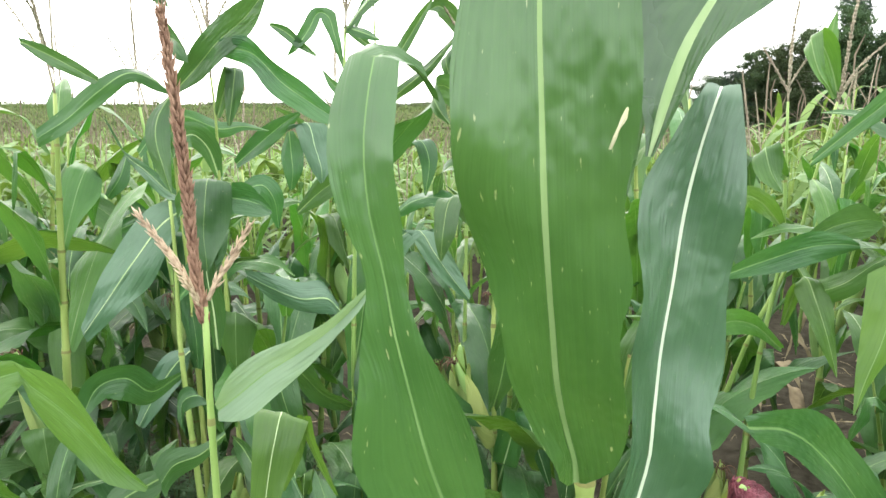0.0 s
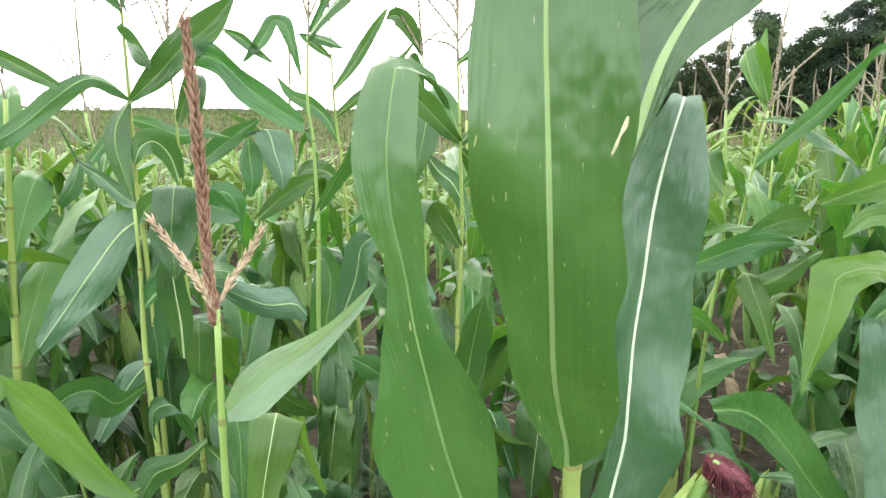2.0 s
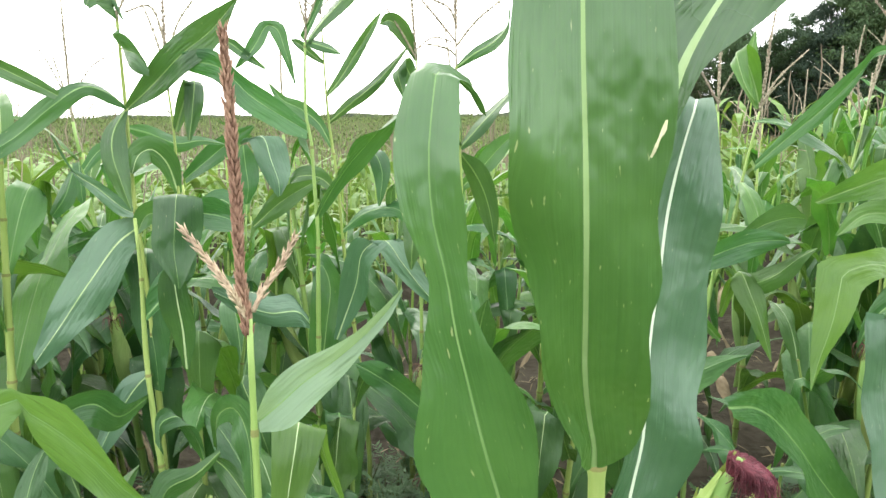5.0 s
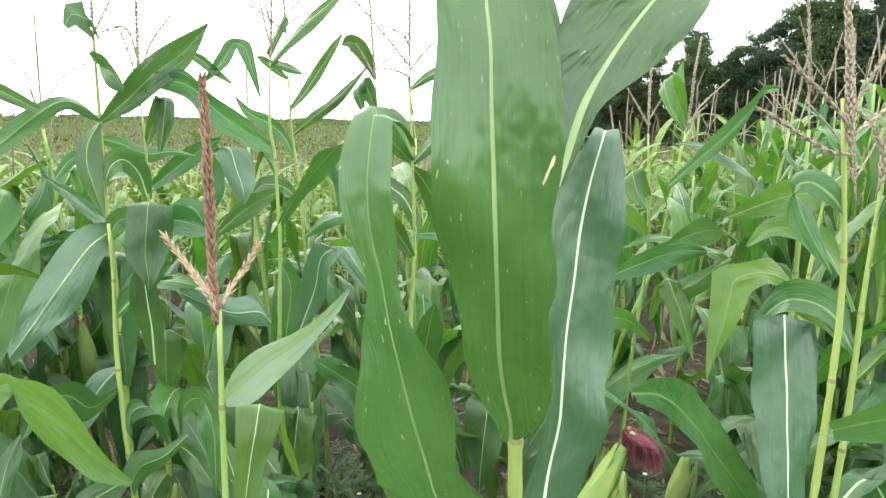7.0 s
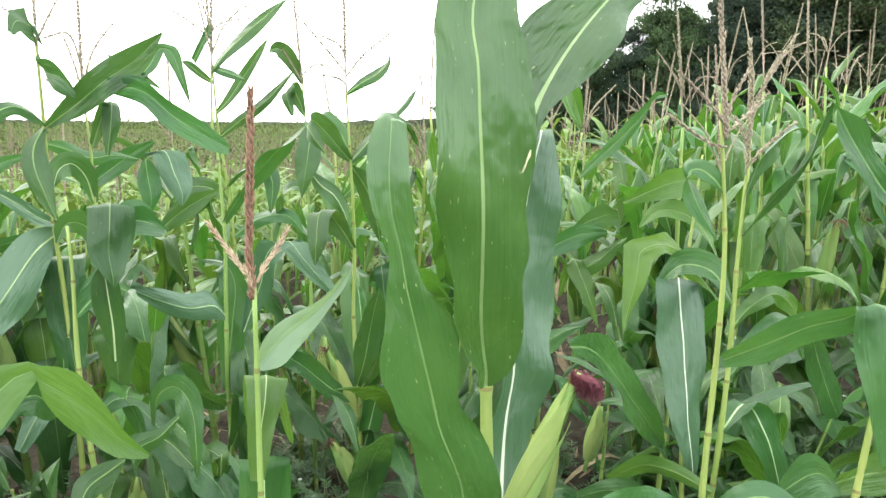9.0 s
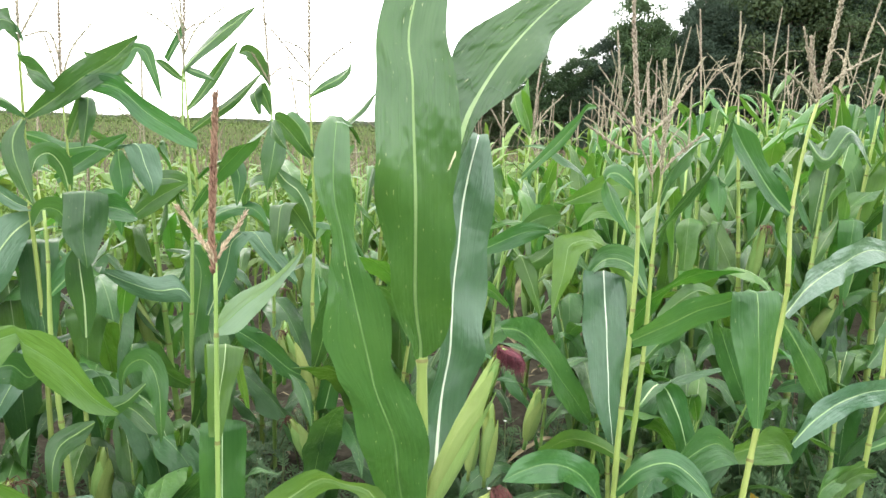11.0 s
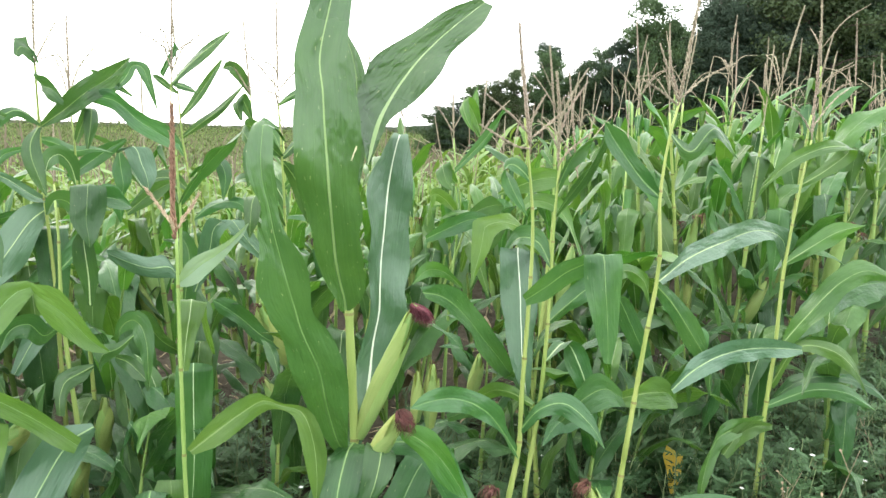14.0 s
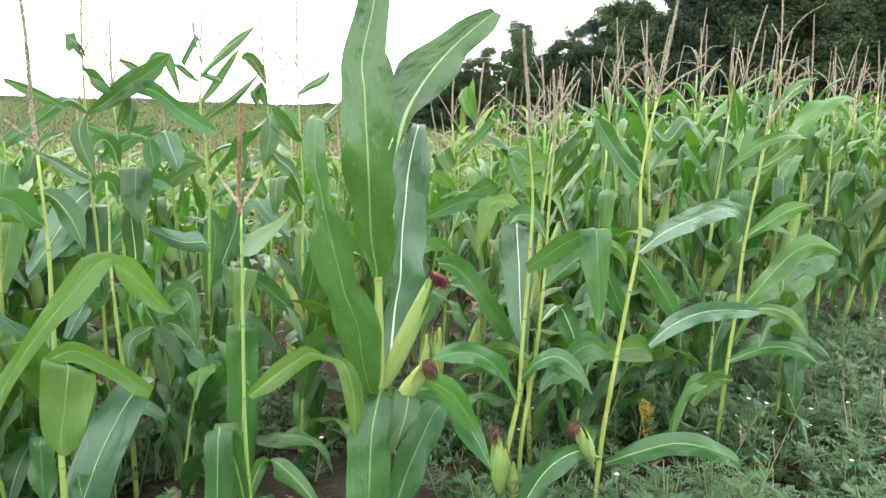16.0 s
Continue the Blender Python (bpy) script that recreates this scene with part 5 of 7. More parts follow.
leaf(J, [(0.567, 0.630, 0.729, 0.0070, 0), (0.545, 0.660, 0.778, 0.0200, 0), (0.515, 0.700, 0.781, 0.0220, 0), (0.494, 0.730, 0.741, 0.0100, 0), (0.488, 0.740, 0.703, 0.0010, 0)],
     (0.2, 0.5, 0.9), 12, 0.0085, 64, 30, 0.0016, False)

N = plant_at(0.700, 0.980, 'maize plant with a yellow-green hanging leaf', ground_z(0.700, 0.980))
TAKEN.append((0.700, 0.980))
stalk(N, [(0.660, 0.960, ground_z(0.660, 0.960) - 0.03), (0.660, 0.960, 0.200), (0.680, 0.970, 0.500), (0.700, 0.980, 0.750), (0.720, 0.990, 0.950)], 0.0066, 0.0021, (0.3, 0.45, 0.6, 0.75, 0.88))
leaf(N, [(0.781, 0.970, 0.687, 0.0070, 0), (0.749, 1.000, 0.782, 0.0200, 0), (0.709, 1.020, 0.821, 0.0220, 0), (0.657, 1.040, 0.826, 0.0200, 0), (0.618, 1.050, 0.788, 0.0020, 0)],
     (0.2, 0.5, 0.9), 12, 0.0085, 66, 30, 0.0016, False, green=M_LEAF_ROW)
leaf(N, [(0.801, 0.970, 0.555, 0.0070, 0), (0.876, 1.000, 0.605, 0.0200, 0), (0.950, 1.020, 0.629, 0.0240, 0), (1.018, 1.040, 0.592, 0.0200, 0), (1.051, 1.050, 0.508, 0.0020, 0)],
     (0.5, 0.3, 0.8), 12, 0.0085, 68, 30, 0.0016, False, green=M_LEAF_ROW)
tassel_part("tassel", N, [(0.072, 0.010, 0.882), (0.056, 0.010, 0.978), (0.039, 0.010, 1.098), (0.028, 0.010, 1.175)], random.Random(118), M_TASSEL_TAN, 0.15, 0.00675, 0.0099, 0.001584, 3)
tassel_part("tassel_branch", N, [(0.068, 0.010, 0.910), (0.020, 0.000, 0.991), (-0.048, -0.010, 1.054)], random.Random(138), M_TASSEL_TAN, 0.1, 0.0081, 0.0081, 0.00121, 2, 0.0017)
tassel_part("tassel_branch", N, [(0.067, 0.010, 0.923), (0.105, 0.020, 0.993), (0.159, 0.020, 1.063)], random.Random(139), M_TASSEL_TAN, 0.1, 0.0081, 0.0081, 0.00121, 2, 0.0017)
strap(N, [(0.663, 0.800, 0.683, 0.0080, 0.0000, -0.0075), (0.603, 0.770, 0.732, 0.0205, 0.0000, -0.0275), (0.532, 0.740, 0.795, 0.0195, 0.0000, -0.0315), (0.475, 0.710, 0.815, 0.0170, 0.0000, -0.0150), (0.434, 0.695, 0.806, 0.0245, 0.0000, -0.0180), (0.431, 0.690, 0.802, 0.0245, 0.0000, -0.0160), (0.421, 0.680, 0.754, 0.0180, 0.0000, -0.0045), (0.408, 0.675, 0.709, 0.0075, 0.0000, -0.0010), (0.401, 0.670, 0.675, 0.0005, 0.0000, -0.0010)],
      8, 0.003, 157, 30, 0.0012, False, 'bright leaf creased over with a hanging tip', green=M_LEAF_LIGHT)
ear(N, (0.480, 0.950, 0.296), (0.501, 0.940, 0.420), 0.013, 309, False, 0, "slim pale green ear close to the stalk")

K = plant_at(0.700, 0.505, 'leaning maize plant with a heavy tassel', ground_z(0.700, 0.505))
TAKEN.append((0.700, 0.505))
stalk(K, [(0.693, 0.500, ground_z(0.693, 0.500) - 0.03), (0.693, 0.500, 0.210), (0.702, 0.500, 0.332), (0.733, 0.510, 0.583), (0.754, 0.515, 0.755), (0.746, 0.520, 0.889), (0.759, 0.525, 1.013), (0.776, 0.530, 1.077)], 0.0069, 0.0024, (0.3, 0.46, 0.62, 0.77, 0.9))
tassel_part("tassel", K, [(0.074, 0.025, 1.068), (0.086, 0.025, 1.159), (0.096, 0.025, 1.246), (0.103, 0.025, 1.306)], random.Random(118), M_TASSEL_TAN, 0.05, 0.00525, 0.011, 0.001944, 3)
tassel_part("tassel_branch", K, [(0.075, 0.025, 1.077), (0.042, 0.015, 1.132), (0.013, 0.005, 1.184)], random.Random(138), M_TASSEL_TAN, 0.1, 0.0063, 0.009, 0.001485, 2, 0.0017)
tassel_part("tassel_branch", K, [(0.076, 0.025, 1.083), (0.129, 0.035, 1.124), (0.203, 0.045, 1.160)], random.Random(139), M_TASSEL_TAN, 0.1, 0.0063, 0.009, 0.001485, 2, 0.0017)
tassel_part("tassel_branch", K, [(0.074, 0.025, 1.071), (0.026, 0.005, 1.094), (-0.027, -0.015, 1.115)], random.Random(140), M_TASSEL_TAN, 0.1, 0.0063, 0.009, 0.001485, 2, 0.0017)
tassel_part("tassel_branch", K, [(0.075, 0.025, 1.090), (0.055, 0.025, 1.133), (0.046, 0.025, 1.176)], random.Random(141), M_TASSEL_TAN, 0.1, 0.0063, 0.009, 0.001485, 2, 0.0017)
leaf(K, [(0.744, 0.520, 0.892, 0.0070, 0), (0.710, 0.520, 0.920, 0.0180, 0), (0.666, 0.520, 0.969, 0.0220, 0), (0.636, 0.520, 1.006, 0.0180, 0), (0.617, 0.520, 1.034, 0.0010, 0)],
     (0.8, 0, 0.6), 14, 0.0068, 69, 30, 0.0016, False)
leaf(K, [(0.709, 0.500, 0.177, 0.0080, 0), (0.769, 0.450, 0.230, 0.0220, 0), (0.855, 0.420, 0.261, 0.0280, 0), (0.955, 0.400, 0.239, 0.0270, 0), (1.013, 0.390, 0.205, 0.0140, 0), (1.022, 0.390, 0.188, 0.0020, 0)],
     (0.2, 0.4, 1), 12, 0.0085, 74, 30, 0.0016, False)
leaf(K, [(0.699, 0.500, 0.194, 0.0080, 0), (0.601, 0.450, 0.248, 0.0220, 0), (0.518, 0.420, 0.230, 0.0270, 0), (0.464, 0.400, 0.177, 0.0220, 0), (0.438, 0.390, 0.100, 0.0010, 0)],
     (0.3, 0.5, 0.9), 12, 0.0085, 75, 30, 0.00168, True)
leaf(K, [(0.748, 0.515, 0.714, 0.0070, 0), (0.806, 0.540, 0.665, 0.0200, 0), (0.869, 0.550, 0.587, 0.0240, 0), (0.916, 0.560, 0.521, 0.0160, 0), (0.934, 0.560, 0.443, 0.0010, 0)],
     (1, 0, 0.6), 12, 0.0085, 76, 30, 0.0016, False)
leaf(K, [(0.758, 0.525, 1.017, 0.0060, 0), (0.816, 0.540, 0.981, 0.0180, 0), (0.877, 0.560, 1.028, 0.0200, 0), (0.918, 0.570, 1.002, 0.0120, 0), (0.954, 0.580, 0.968, 0.0010, 0)],
     (0.3, 0.4, 0.9), 14, 0.0068, 77, 30, 0.0016, False)
ear(I, (0.431, 0.500, 0.135), (0.410, 0.480, 0.306), 0.0155, 46, False, 60)
ear(I, (0.476, 0.520, 0.098), (0.446, 0.520, 0.233), 0.013, 47, False, 30)
strap(I, [(0.560, 0.700, 0.641, 0.0100, 0.0000, 0.0000), (0.549, 0.725, 0.706, 0.0245, 0.0000, 0.0000), (0.524, 0.720, 0.746, 0.0395, 0.0000, -0.0005), (0.516, 0.710, 0.755, 0.0425, 0.0000, -0.0010), (0.519, 0.690, 0.673, 0.0430, 0.0000, 0.0040), (0.518, 0.670, 0.597, 0.0370, 0.0000, 0.0035), (0.518, 0.650, 0.518, 0.0275, 0.0000, -0.0010), (0.526, 0.640, 0.451, 0.0135, 0.0000, -0.0005), (0.530, 0.640, 0.420, 0.0035, 0.0000, -0.0015)],
      9, 0.003, 54, 30, 0.0019, False, 'leaf bent over, with a bright white midrib', ribs=M_RIB_WHITE, green=M_LEAF_WAXY)
strap(I, [(0.466, 0.500, 0.690, 0.0040, 0.0000, -0.0110), (0.488, 0.450, 0.728, 0.0100, 0.0000, -0.0190), (0.508, 0.400, 0.768, 0.0110, 0.0000, -0.0185), (0.524, 0.360, 0.791, 0.0115, 0.0000, -0.0140), (0.540, 0.335, 0.815, 0.0295, 0.0000, 0.0005), (0.546, 0.325, 0.753, 0.0310, 0.0000, -0.0010), (0.553, 0.320, 0.685, 0.0245, 0.0000, -0.0020), (0.556, 0.315, 0.625, 0.0075, 0.0000, -0.0015)],
      8, 0.003, 55, 30, 0.0012, False, 'leaf creased over and hanging')
strap(I, [(0.282, 0.600, 0.685, 0.0055, 0.0000, -0.0110), (0.330, 0.640, 0.666, 0.0075, 0.0000, -0.0275), (0.384, 0.680, 0.621, 0.0065, 0.0000, -0.0460), (0.442, 0.710, 0.547, -0.0020, 0.0000, -0.0440), (0.500, 0.730, 0.475, -0.0025, 0.0000, -0.0315), (0.532, 0.740, 0.432, -0.0015, 0.0000, -0.0065)],
      10, 0.003, 56, 30, 0.0016, False)
strap(I, [(0.480, 0.600, 0.367, 0.0025, 0.0000, -0.0070), (0.455, 0.660, 0.384, -0.0005, 0.0000, -0.0205), (0.420, 0.720, 0.366, 0.0020, 0.0000, -0.0185), (0.376, 0.760, 0.332, 0.0025, 0.0000, -0.0105)],
      9, 0.003, 161, 30, 0.0012, False)
strap(I, [(0.524, 0.580, 0.436, -0.0025, 0.0000, -0.0060), (0.490, 0.640, 0.442, -0.0025, 0.0000, -0.0150), (0.464, 0.700, 0.421, 0.0055, 0.0000, -0.0195), (0.426, 0.740, 0.371, 0.0060, 0.0000, -0.0105)],
      9, 0.003, 162, 30, 0.0012, False, green=M_LEAF_ROW)
ear(I, (0.352, 0.860, 0.265), (0.357, 0.850, 0.436), 0.013, 307, False, 0, "slim pale green ear close to the stalk")
ear(I, (0.315, 0.860, 0.283), (0.318, 0.850, 0.416), 0.011, 308, False, 0, "slim pale green ear close to the stalk")
ear(K, (0.652, 0.470, 0.209), (0.599, 0.450, 0.318), 0.013, 48, False, 60)
strap(K, [(0.760, 0.520, 0.718, 0.0065, 0.0000, -0.0085), (0.861, 0.580, 0.752, 0.0165, 0.0000, -0.0195), (0.993, 0.650, 0.776, 0.0190, 0.0000, -0.0270), (1.125, 0.710, 0.793, 0.0205, 0.0000, -0.0265), (1.226, 0.755, 0.768, -0.0030, 0.0000, -0.0275), (1.260, 0.770, 0.730, -0.0145, 0.0000, -0.0325), (1.242, 0.780, 0.675, -0.0045, 0.0000, 0.0005)],
      9, 0.004, 70, 30, 0.0016, True, green=M_LEAF_WAXY)
strap(K, [(0.806, 0.510, 0.482, 0.0055, 0.0000, -0.0080), (0.876, 0.530, 0.522, 0.0160, 0.0000, -0.0175), (0.964, 0.550, 0.545, 0.0185, 0.0000, -0.0270), (1.057, 0.570, 0.544, 0.0120, 0.0000, -0.0260), (1.131, 0.580, 0.536, 0.0025, 0.0000, -0.0190), (1.180, 0.585, 0.530, 0.0030, 0.0000, -0.0095)],
      9, 0.004, 71, 30, 0.0016, True, green=M_LEAF_WAXY)
strap(K, [(0.705, 0.530, 0.461, 0.0070, 0.0000, -0.0205), (0.774, 0.540, 0.465, 0.0045, 0.0000, -0.0340), (0.817, 0.545, 0.461, 0.0055, 0.0000, -0.0315), (0.844, 0.550, 0.438, 0.0020, 0.0000, -0.0145)],
      9, 0.004, 72, 30, 0.0014, False, green=M_LEAF_ROW)
strap(K, [(0.565, 0.520, 0.421, 0.0095, 0.0000, -0.0080), (0.607, 0.520, 0.464, 0.0155, 0.0000, -0.0285), (0.655, 0.520, 0.489, 0.0155, 0.0000, -0.0370), (0.704, 0.530, 0.463, 0.0055, 0.0000, -0.0180)],
      9, 0.004, 73, 30, 0.0014, False)
strap(K, [(0.706, 0.620, 0.681, 0.0065, 0.0000, -0.0145), (0.756, 0.660, 0.629, 0.0225, 0.0000, 0.0050), (0.808, 0.680, 0.546, 0.0225, 0.0000, 0.0075), (0.845, 0.690, 0.487, 0.0165, 0.0000, 0.0075)],
      9, 0.003, 163, 30, 0.0012, False)
strap(K, [(1.002, 0.700, 0.492, 0.0070, 0.0000, -0.0075), (0.992, 0.720, 0.546, 0.0285, 0.0000, -0.0115), (0.955, 0.740, 0.571, 0.0205, 0.0000, -0.0155), (0.915, 0.750, 0.589, 0.0065, 0.0000, -0.0055)],
      9, 0.003, 164, 30, 0.0012, False, green=M_LEAF_ROW)
strap(K, [(0.998, 0.800, 0.190, 0.0070, 0.0000, -0.0065), (1.012, 0.790, 0.169, 0.0305, 0.0000, -0.0040), (1.018, 0.785, 0.119, 0.0260, 0.0000, -0.0055), (1.010, 0.780, 0.085, 0.0165, 0.0000, -0.0030), (1.006, 0.780, 0.063, 0.0040, 0.0000, -0.0010)],
      16, 0.006, 191, 30, 0.0012, False, 'withered yellow leaf', green=M_YELLOW)

M = plant_at(1.215, 0.720, 'maize plant with broad sideways leaves', ground_z(1.215, 0.720))
TAKEN.append((1.215, 0.720))
stalk(M, [(1.213, 0.720, ground_z(1.213, 0.720) - 0.03), (1.213, 0.720, 0.150), (1.213, 0.720, 0.303), (1.220, 0.720, 0.479), (1.227, 0.730, 0.690), (1.254, 0.740, 0.901), (1.277, 0.750, 1.012)], 0.0069, 0.0023, (0.34, 0.5, 0.66, 0.8))
tassel_part("tassel", M, [(0.062, 0.030, 1.012), (0.058, 0.030, 1.105), (0.055, 0.030, 1.197), (0.049, 0.030, 1.271)], random.Random(127), M_TASSEL_TAN, 0.1, 0.00675, 0.0099, 0.001728, 3)
tassel_part("tassel_branch", M, [(0.061, 0.030, 1.028), (0.012, 0.020, 1.073), (-0.066, 0.010, 1.108)], random.Random(147), M_TASSEL_TAN, 0.1, 0.0081, 0.0081, 0.00132, 2, 0.0017)
tassel_part("tassel_branch", M, [(0.060, 0.030, 1.043), (0.117, 0.040, 1.108), (0.168, 0.050, 1.141)], random.Random(148), M_TASSEL_TAN, 0.1, 0.0081, 0.0081, 0.00132, 2, 0.0017)
leaf(M, [(1.223, 0.720, 0.474, 0.0080, 0), (1.277, 0.690, 0.580, 0.0280, 0), (1.341, 0.670, 0.667, 0.0310, 0), (1.400, 0.660, 0.698, 0.0290, 0), (1.451, 0.650, 0.686, 0.0140, 0), (1.494, 0.650, 0.668, 0.0010, 0)],
     (0.3, 0.3, 1), 12, 0.0085, 78, 30, 0.0016, False, green=M_LEAF_ROW)
leaf(M, [(1.221, 0.720, 0.383, 0.0080, 0), (1.258, 0.680, 0.502, 0.0180, 0), (1.329, 0.650, 0.497, 0.0200, 0), (1.399, 0.640, 0.437, 0.0140, 0), (1.440, 0.640, 0.373, 0.0010, 0)],
     (0.2, 0.4, 0.9), 12, 0.0068, 79, 30, 0.0016, False, green=M_LEAF_ROW)
leaf(M, [(1.216, 0.720, 0.293, 0.0080, 0), (1.117, 0.680, 0.299, 0.0220, 0), (1.033, 0.650, 0.284, 0.0240, 0), (0.992, 0.630, 0.211, 0.0150, 0), (0.977, 0.620, 0.131, 0.0010, 0)],
     (0.6, 0.3, 0.7), 12, 0.0068, 80, 30, 0.0016, False, green=M_LEAF_ROW)
leaf(M, [(1.215, 0.720, 0.329, 0.0080, 0), (1.334, 0.700, 0.375, 0.0200, 0), (1.418, 0.680, 0.368, 0.0200, 0), (1.499, 0.670, 0.322, 0.0010, 0)],
     (0.2, 0.4, 0.9), 12, 0.0068, 81, 30, 0.0016, False, green=M_LEAF_ROW)
leaf(M, [(1.229, 0.730, 0.706, 0.0070, 0), (1.290, 0.720, 0.749, 0.0220, 0), (1.352, 0.710, 0.788, 0.0220, 0), (1.418, 0.700, 0.805, 0.0010, 0)],
     (0.2, 0.3, 1), 14, 0.0068, 82, 30, 0.0016, False, green=M_LEAF_ROW)
leaf(M, [(1.254, 0.740, 0.901, 0.0060, 0), (1.315, 0.730, 0.942, 0.0160, 0), (1.364, 0.720, 0.991, 0.0220, 0), (1.297, 0.710, 0.998, 0.0180, 0), (1.184, 0.700, 0.958, 0.0150, 0), (1.105, 0.690, 0.896, 0.0010, 0)],
     (0.2, 0.3, 1), 14, 0.0068, 83, 30, 0.0016, False, green=M_LEAF_ROW)
strap(M, [(1.512, 1.020, 0.396, 0.0160, 0.0000, -0.0060), (1.640, 1.080, 0.449, 0.0395, 0.0000, -0.0385), (1.816, 1.150, 0.508, 0.0585, 0.0000, -0.0585), (1.974, 1.200, 0.526, 0.0370, 0.0000, -0.0535), (2.085, 1.240, 0.518, 0.0125, 0.0000, -0.0305)],
      9, 0.004, 143, 30, 0.0014, False, green=M_LEAF_ROW)
strap(M, [(1.060, 0.660, 0.235, 0.0095, 0.0000, -0.0100), (1.103, 0.670, 0.279, 0.0125, 0.0000, -0.0265), (1.160, 0.680, 0.294, 0.0085, 0.0000, -0.0195), (1.215, 0.690, 0.286, 0.0020, 0.0000, -0.0075)],
      9, 0.003, 165, 30, 0.0012, False, green=M_LEAF_ROW)
strap(M, [(1.514, 1.000, 0.373, 0.0055, 0.0000, -0.0130), (1.570, 0.980, 0.402, 0.0100, 0.0000, -0.0195), (1.635, 0.960, 0.389, 0.0005, 0.0000, -0.0200), (1.688, 0.950, 0.334, -0.0105, 0.0000, -0.0105), (1.725, 0.940, 0.261, -0.0040, 0.0000, -0.0010)],
      9, 0.003, 166, 30, 0.0012, False, green=M_LEAF_ROW)
strap(M, [(1.602, 0.980, 0.221, 0.0030, 0.0000, -0.0055), (1.654, 0.970, 0.236, 0.0060, 0.0000, -0.0135), (1.731, 0.960, 0.209, -0.0040, 0.0000, -0.0185), (1.786, 0.950, 0.176, -0.0035, 0.0000, -0.0045)],
      9, 0.003, 167, 30, 0.0012, False, green=M_LEAF_ROW)

H = plant_at(0.485, 1.250, 'maize plant with small curled top leaves', ground_z(0.485, 1.250))
TAKEN.append((0.485, 1.250))

HH = plant_at(0.560, 1.300, 'slender maize plant with a bleached tassel', ground_z(0.560, 1.300))
TAKEN.append((0.560, 1.300))
stalk(H, [(0.470, 1.250, ground_z(0.470, 1.250) - 0.03), (0.470, 1.250, 0.200), (0.480, 1.250, 0.500), (0.498, 1.250, 0.722), (0.489, 1.250, 0.868), (0.479, 1.250, 0.992)], 0.0066, 0.0021, (0.35, 0.52, 0.7, 0.85))
stalk(HH, [(0.400, 1.290, ground_z(0.400, 1.290) - 0.03), (0.400, 1.290, 0.200), (0.460, 1.290, 0.500), (0.532, 1.290, 0.714), (0.553, 1.290, 0.865), (0.573, 1.290, 0.992)], 0.0066, 0.0021, (0.35, 0.52, 0.7, 0.85))
tassel_part("tassel", H, [(-0.006, 0.000, 0.992), (-0.009, 0.000, 1.049), (-0.010, 0.000, 1.111), (-0.006, 0.000, 1.161)], random.Random(133), M_TASSEL_TAN, 0.1, 0.00675, 0.0099, 0.001584, 3)
tassel_part("tassel_branch", H, [(-0.007, 0.000, 1.007), (-0.036, -0.010, 1.049), (-0.063, -0.020, 1.084)], random.Random(153), M_TASSEL_TAN, 0.1, 0.0081, 0.0081, 0.00121, 2, 0.0017)
tassel_part("tassel_branch", H, [(-0.008, 0.000, 1.018), (0.017, 0.010, 1.060), (0.048, 0.020, 1.102)], random.Random(154), M_TASSEL_TAN, 0.1, 0.0081, 0.0081, 0.00121, 2, 0.0017)
tassel_part("tassel", HH, [(0.013, -0.010, 0.992), (0.019, -0.010, 1.062), (0.022, -0.010, 1.135), (0.029, -0.010, 1.196)], random.Random(133), M_TASSEL_TAN, 0.05, 0.00675, 0.0099, 0.001728, 3)
tassel_part("tassel_branch", HH, [(0.014, -0.010, 1.003), (0.044, 0.000, 1.052), (0.110, 0.020, 1.112)], random.Random(153), M_TASSEL_TAN, 0.1, 0.0081, 0.0081, 0.00132, 2, 0.0017)
tassel_part("tassel_branch", HH, [(0.014, -0.010, 0.997), (0.027, -0.020, 1.029), (0.046, -0.030, 1.055)], random.Random(154), M_TASSEL_TAN, 0.1, 0.0081, 0.0081, 0.00132, 2, 0.0017)
leaf(HH, [(0.572, 1.290, 1.006, 0.0060, 0), (0.553, 1.280, 1.051, 0.0160, 0), (0.525, 1.260, 1.091, 0.0200, 0), (0.505, 1.250, 1.102, 0.0190, 0), (0.502, 1.230, 1.079, 0.0160, 0), (0.515, 1.220, 1.037, 0.0080, 0), (0.533, 1.220, 1.012, 0.0010, 0)],
     (0.8, 0.2, 0.5), 14, 0.0068, 84, 30, 0.0016, False, green=M_LEAF_ROW)
leaf(HH, [(0.567, 1.290, 0.997, 0.0050, 0), (0.551, 1.300, 1.041, 0.0120, 0), (0.555, 1.310, 1.095, 0.0140, 0), (0.564, 1.320, 1.149, 0.0010, 0)],
     (1, 0, 0.2), 14, 0.0068, 85, 30, 0.0016, False, green=M_LEAF_ROW)
leaf(HH, [(0.549, 1.290, 0.853, 0.0060, 0), (0.551, 1.250, 0.835, 0.0180, 0), (0.559, 1.220, 0.795, 0.0220, 0), (0.564, 1.200, 0.744, 0.0160, 0), (0.566, 1.200, 0.700, 0.0010, 0)],
     (1, 0, 0.2), 14, 0.0068, 87, 30, 0.0016, False, green=M_LEAF_ROW)
leaf(H, [(0.490, 1.250, 0.857, 0.0060, 0), (0.456, 1.220, 0.892, 0.0180, 0), (0.437, 1.200, 0.914, 0.0220, 0), (0.444, 1.180, 0.874, 0.0220, 0), (0.464, 1.170, 0.839, 0.0010, 0)],
     (0.8, 0.2, 0.5), 14, 0.0068, 88, 30, 0.0016, False, green=M_LEAF_ROW)
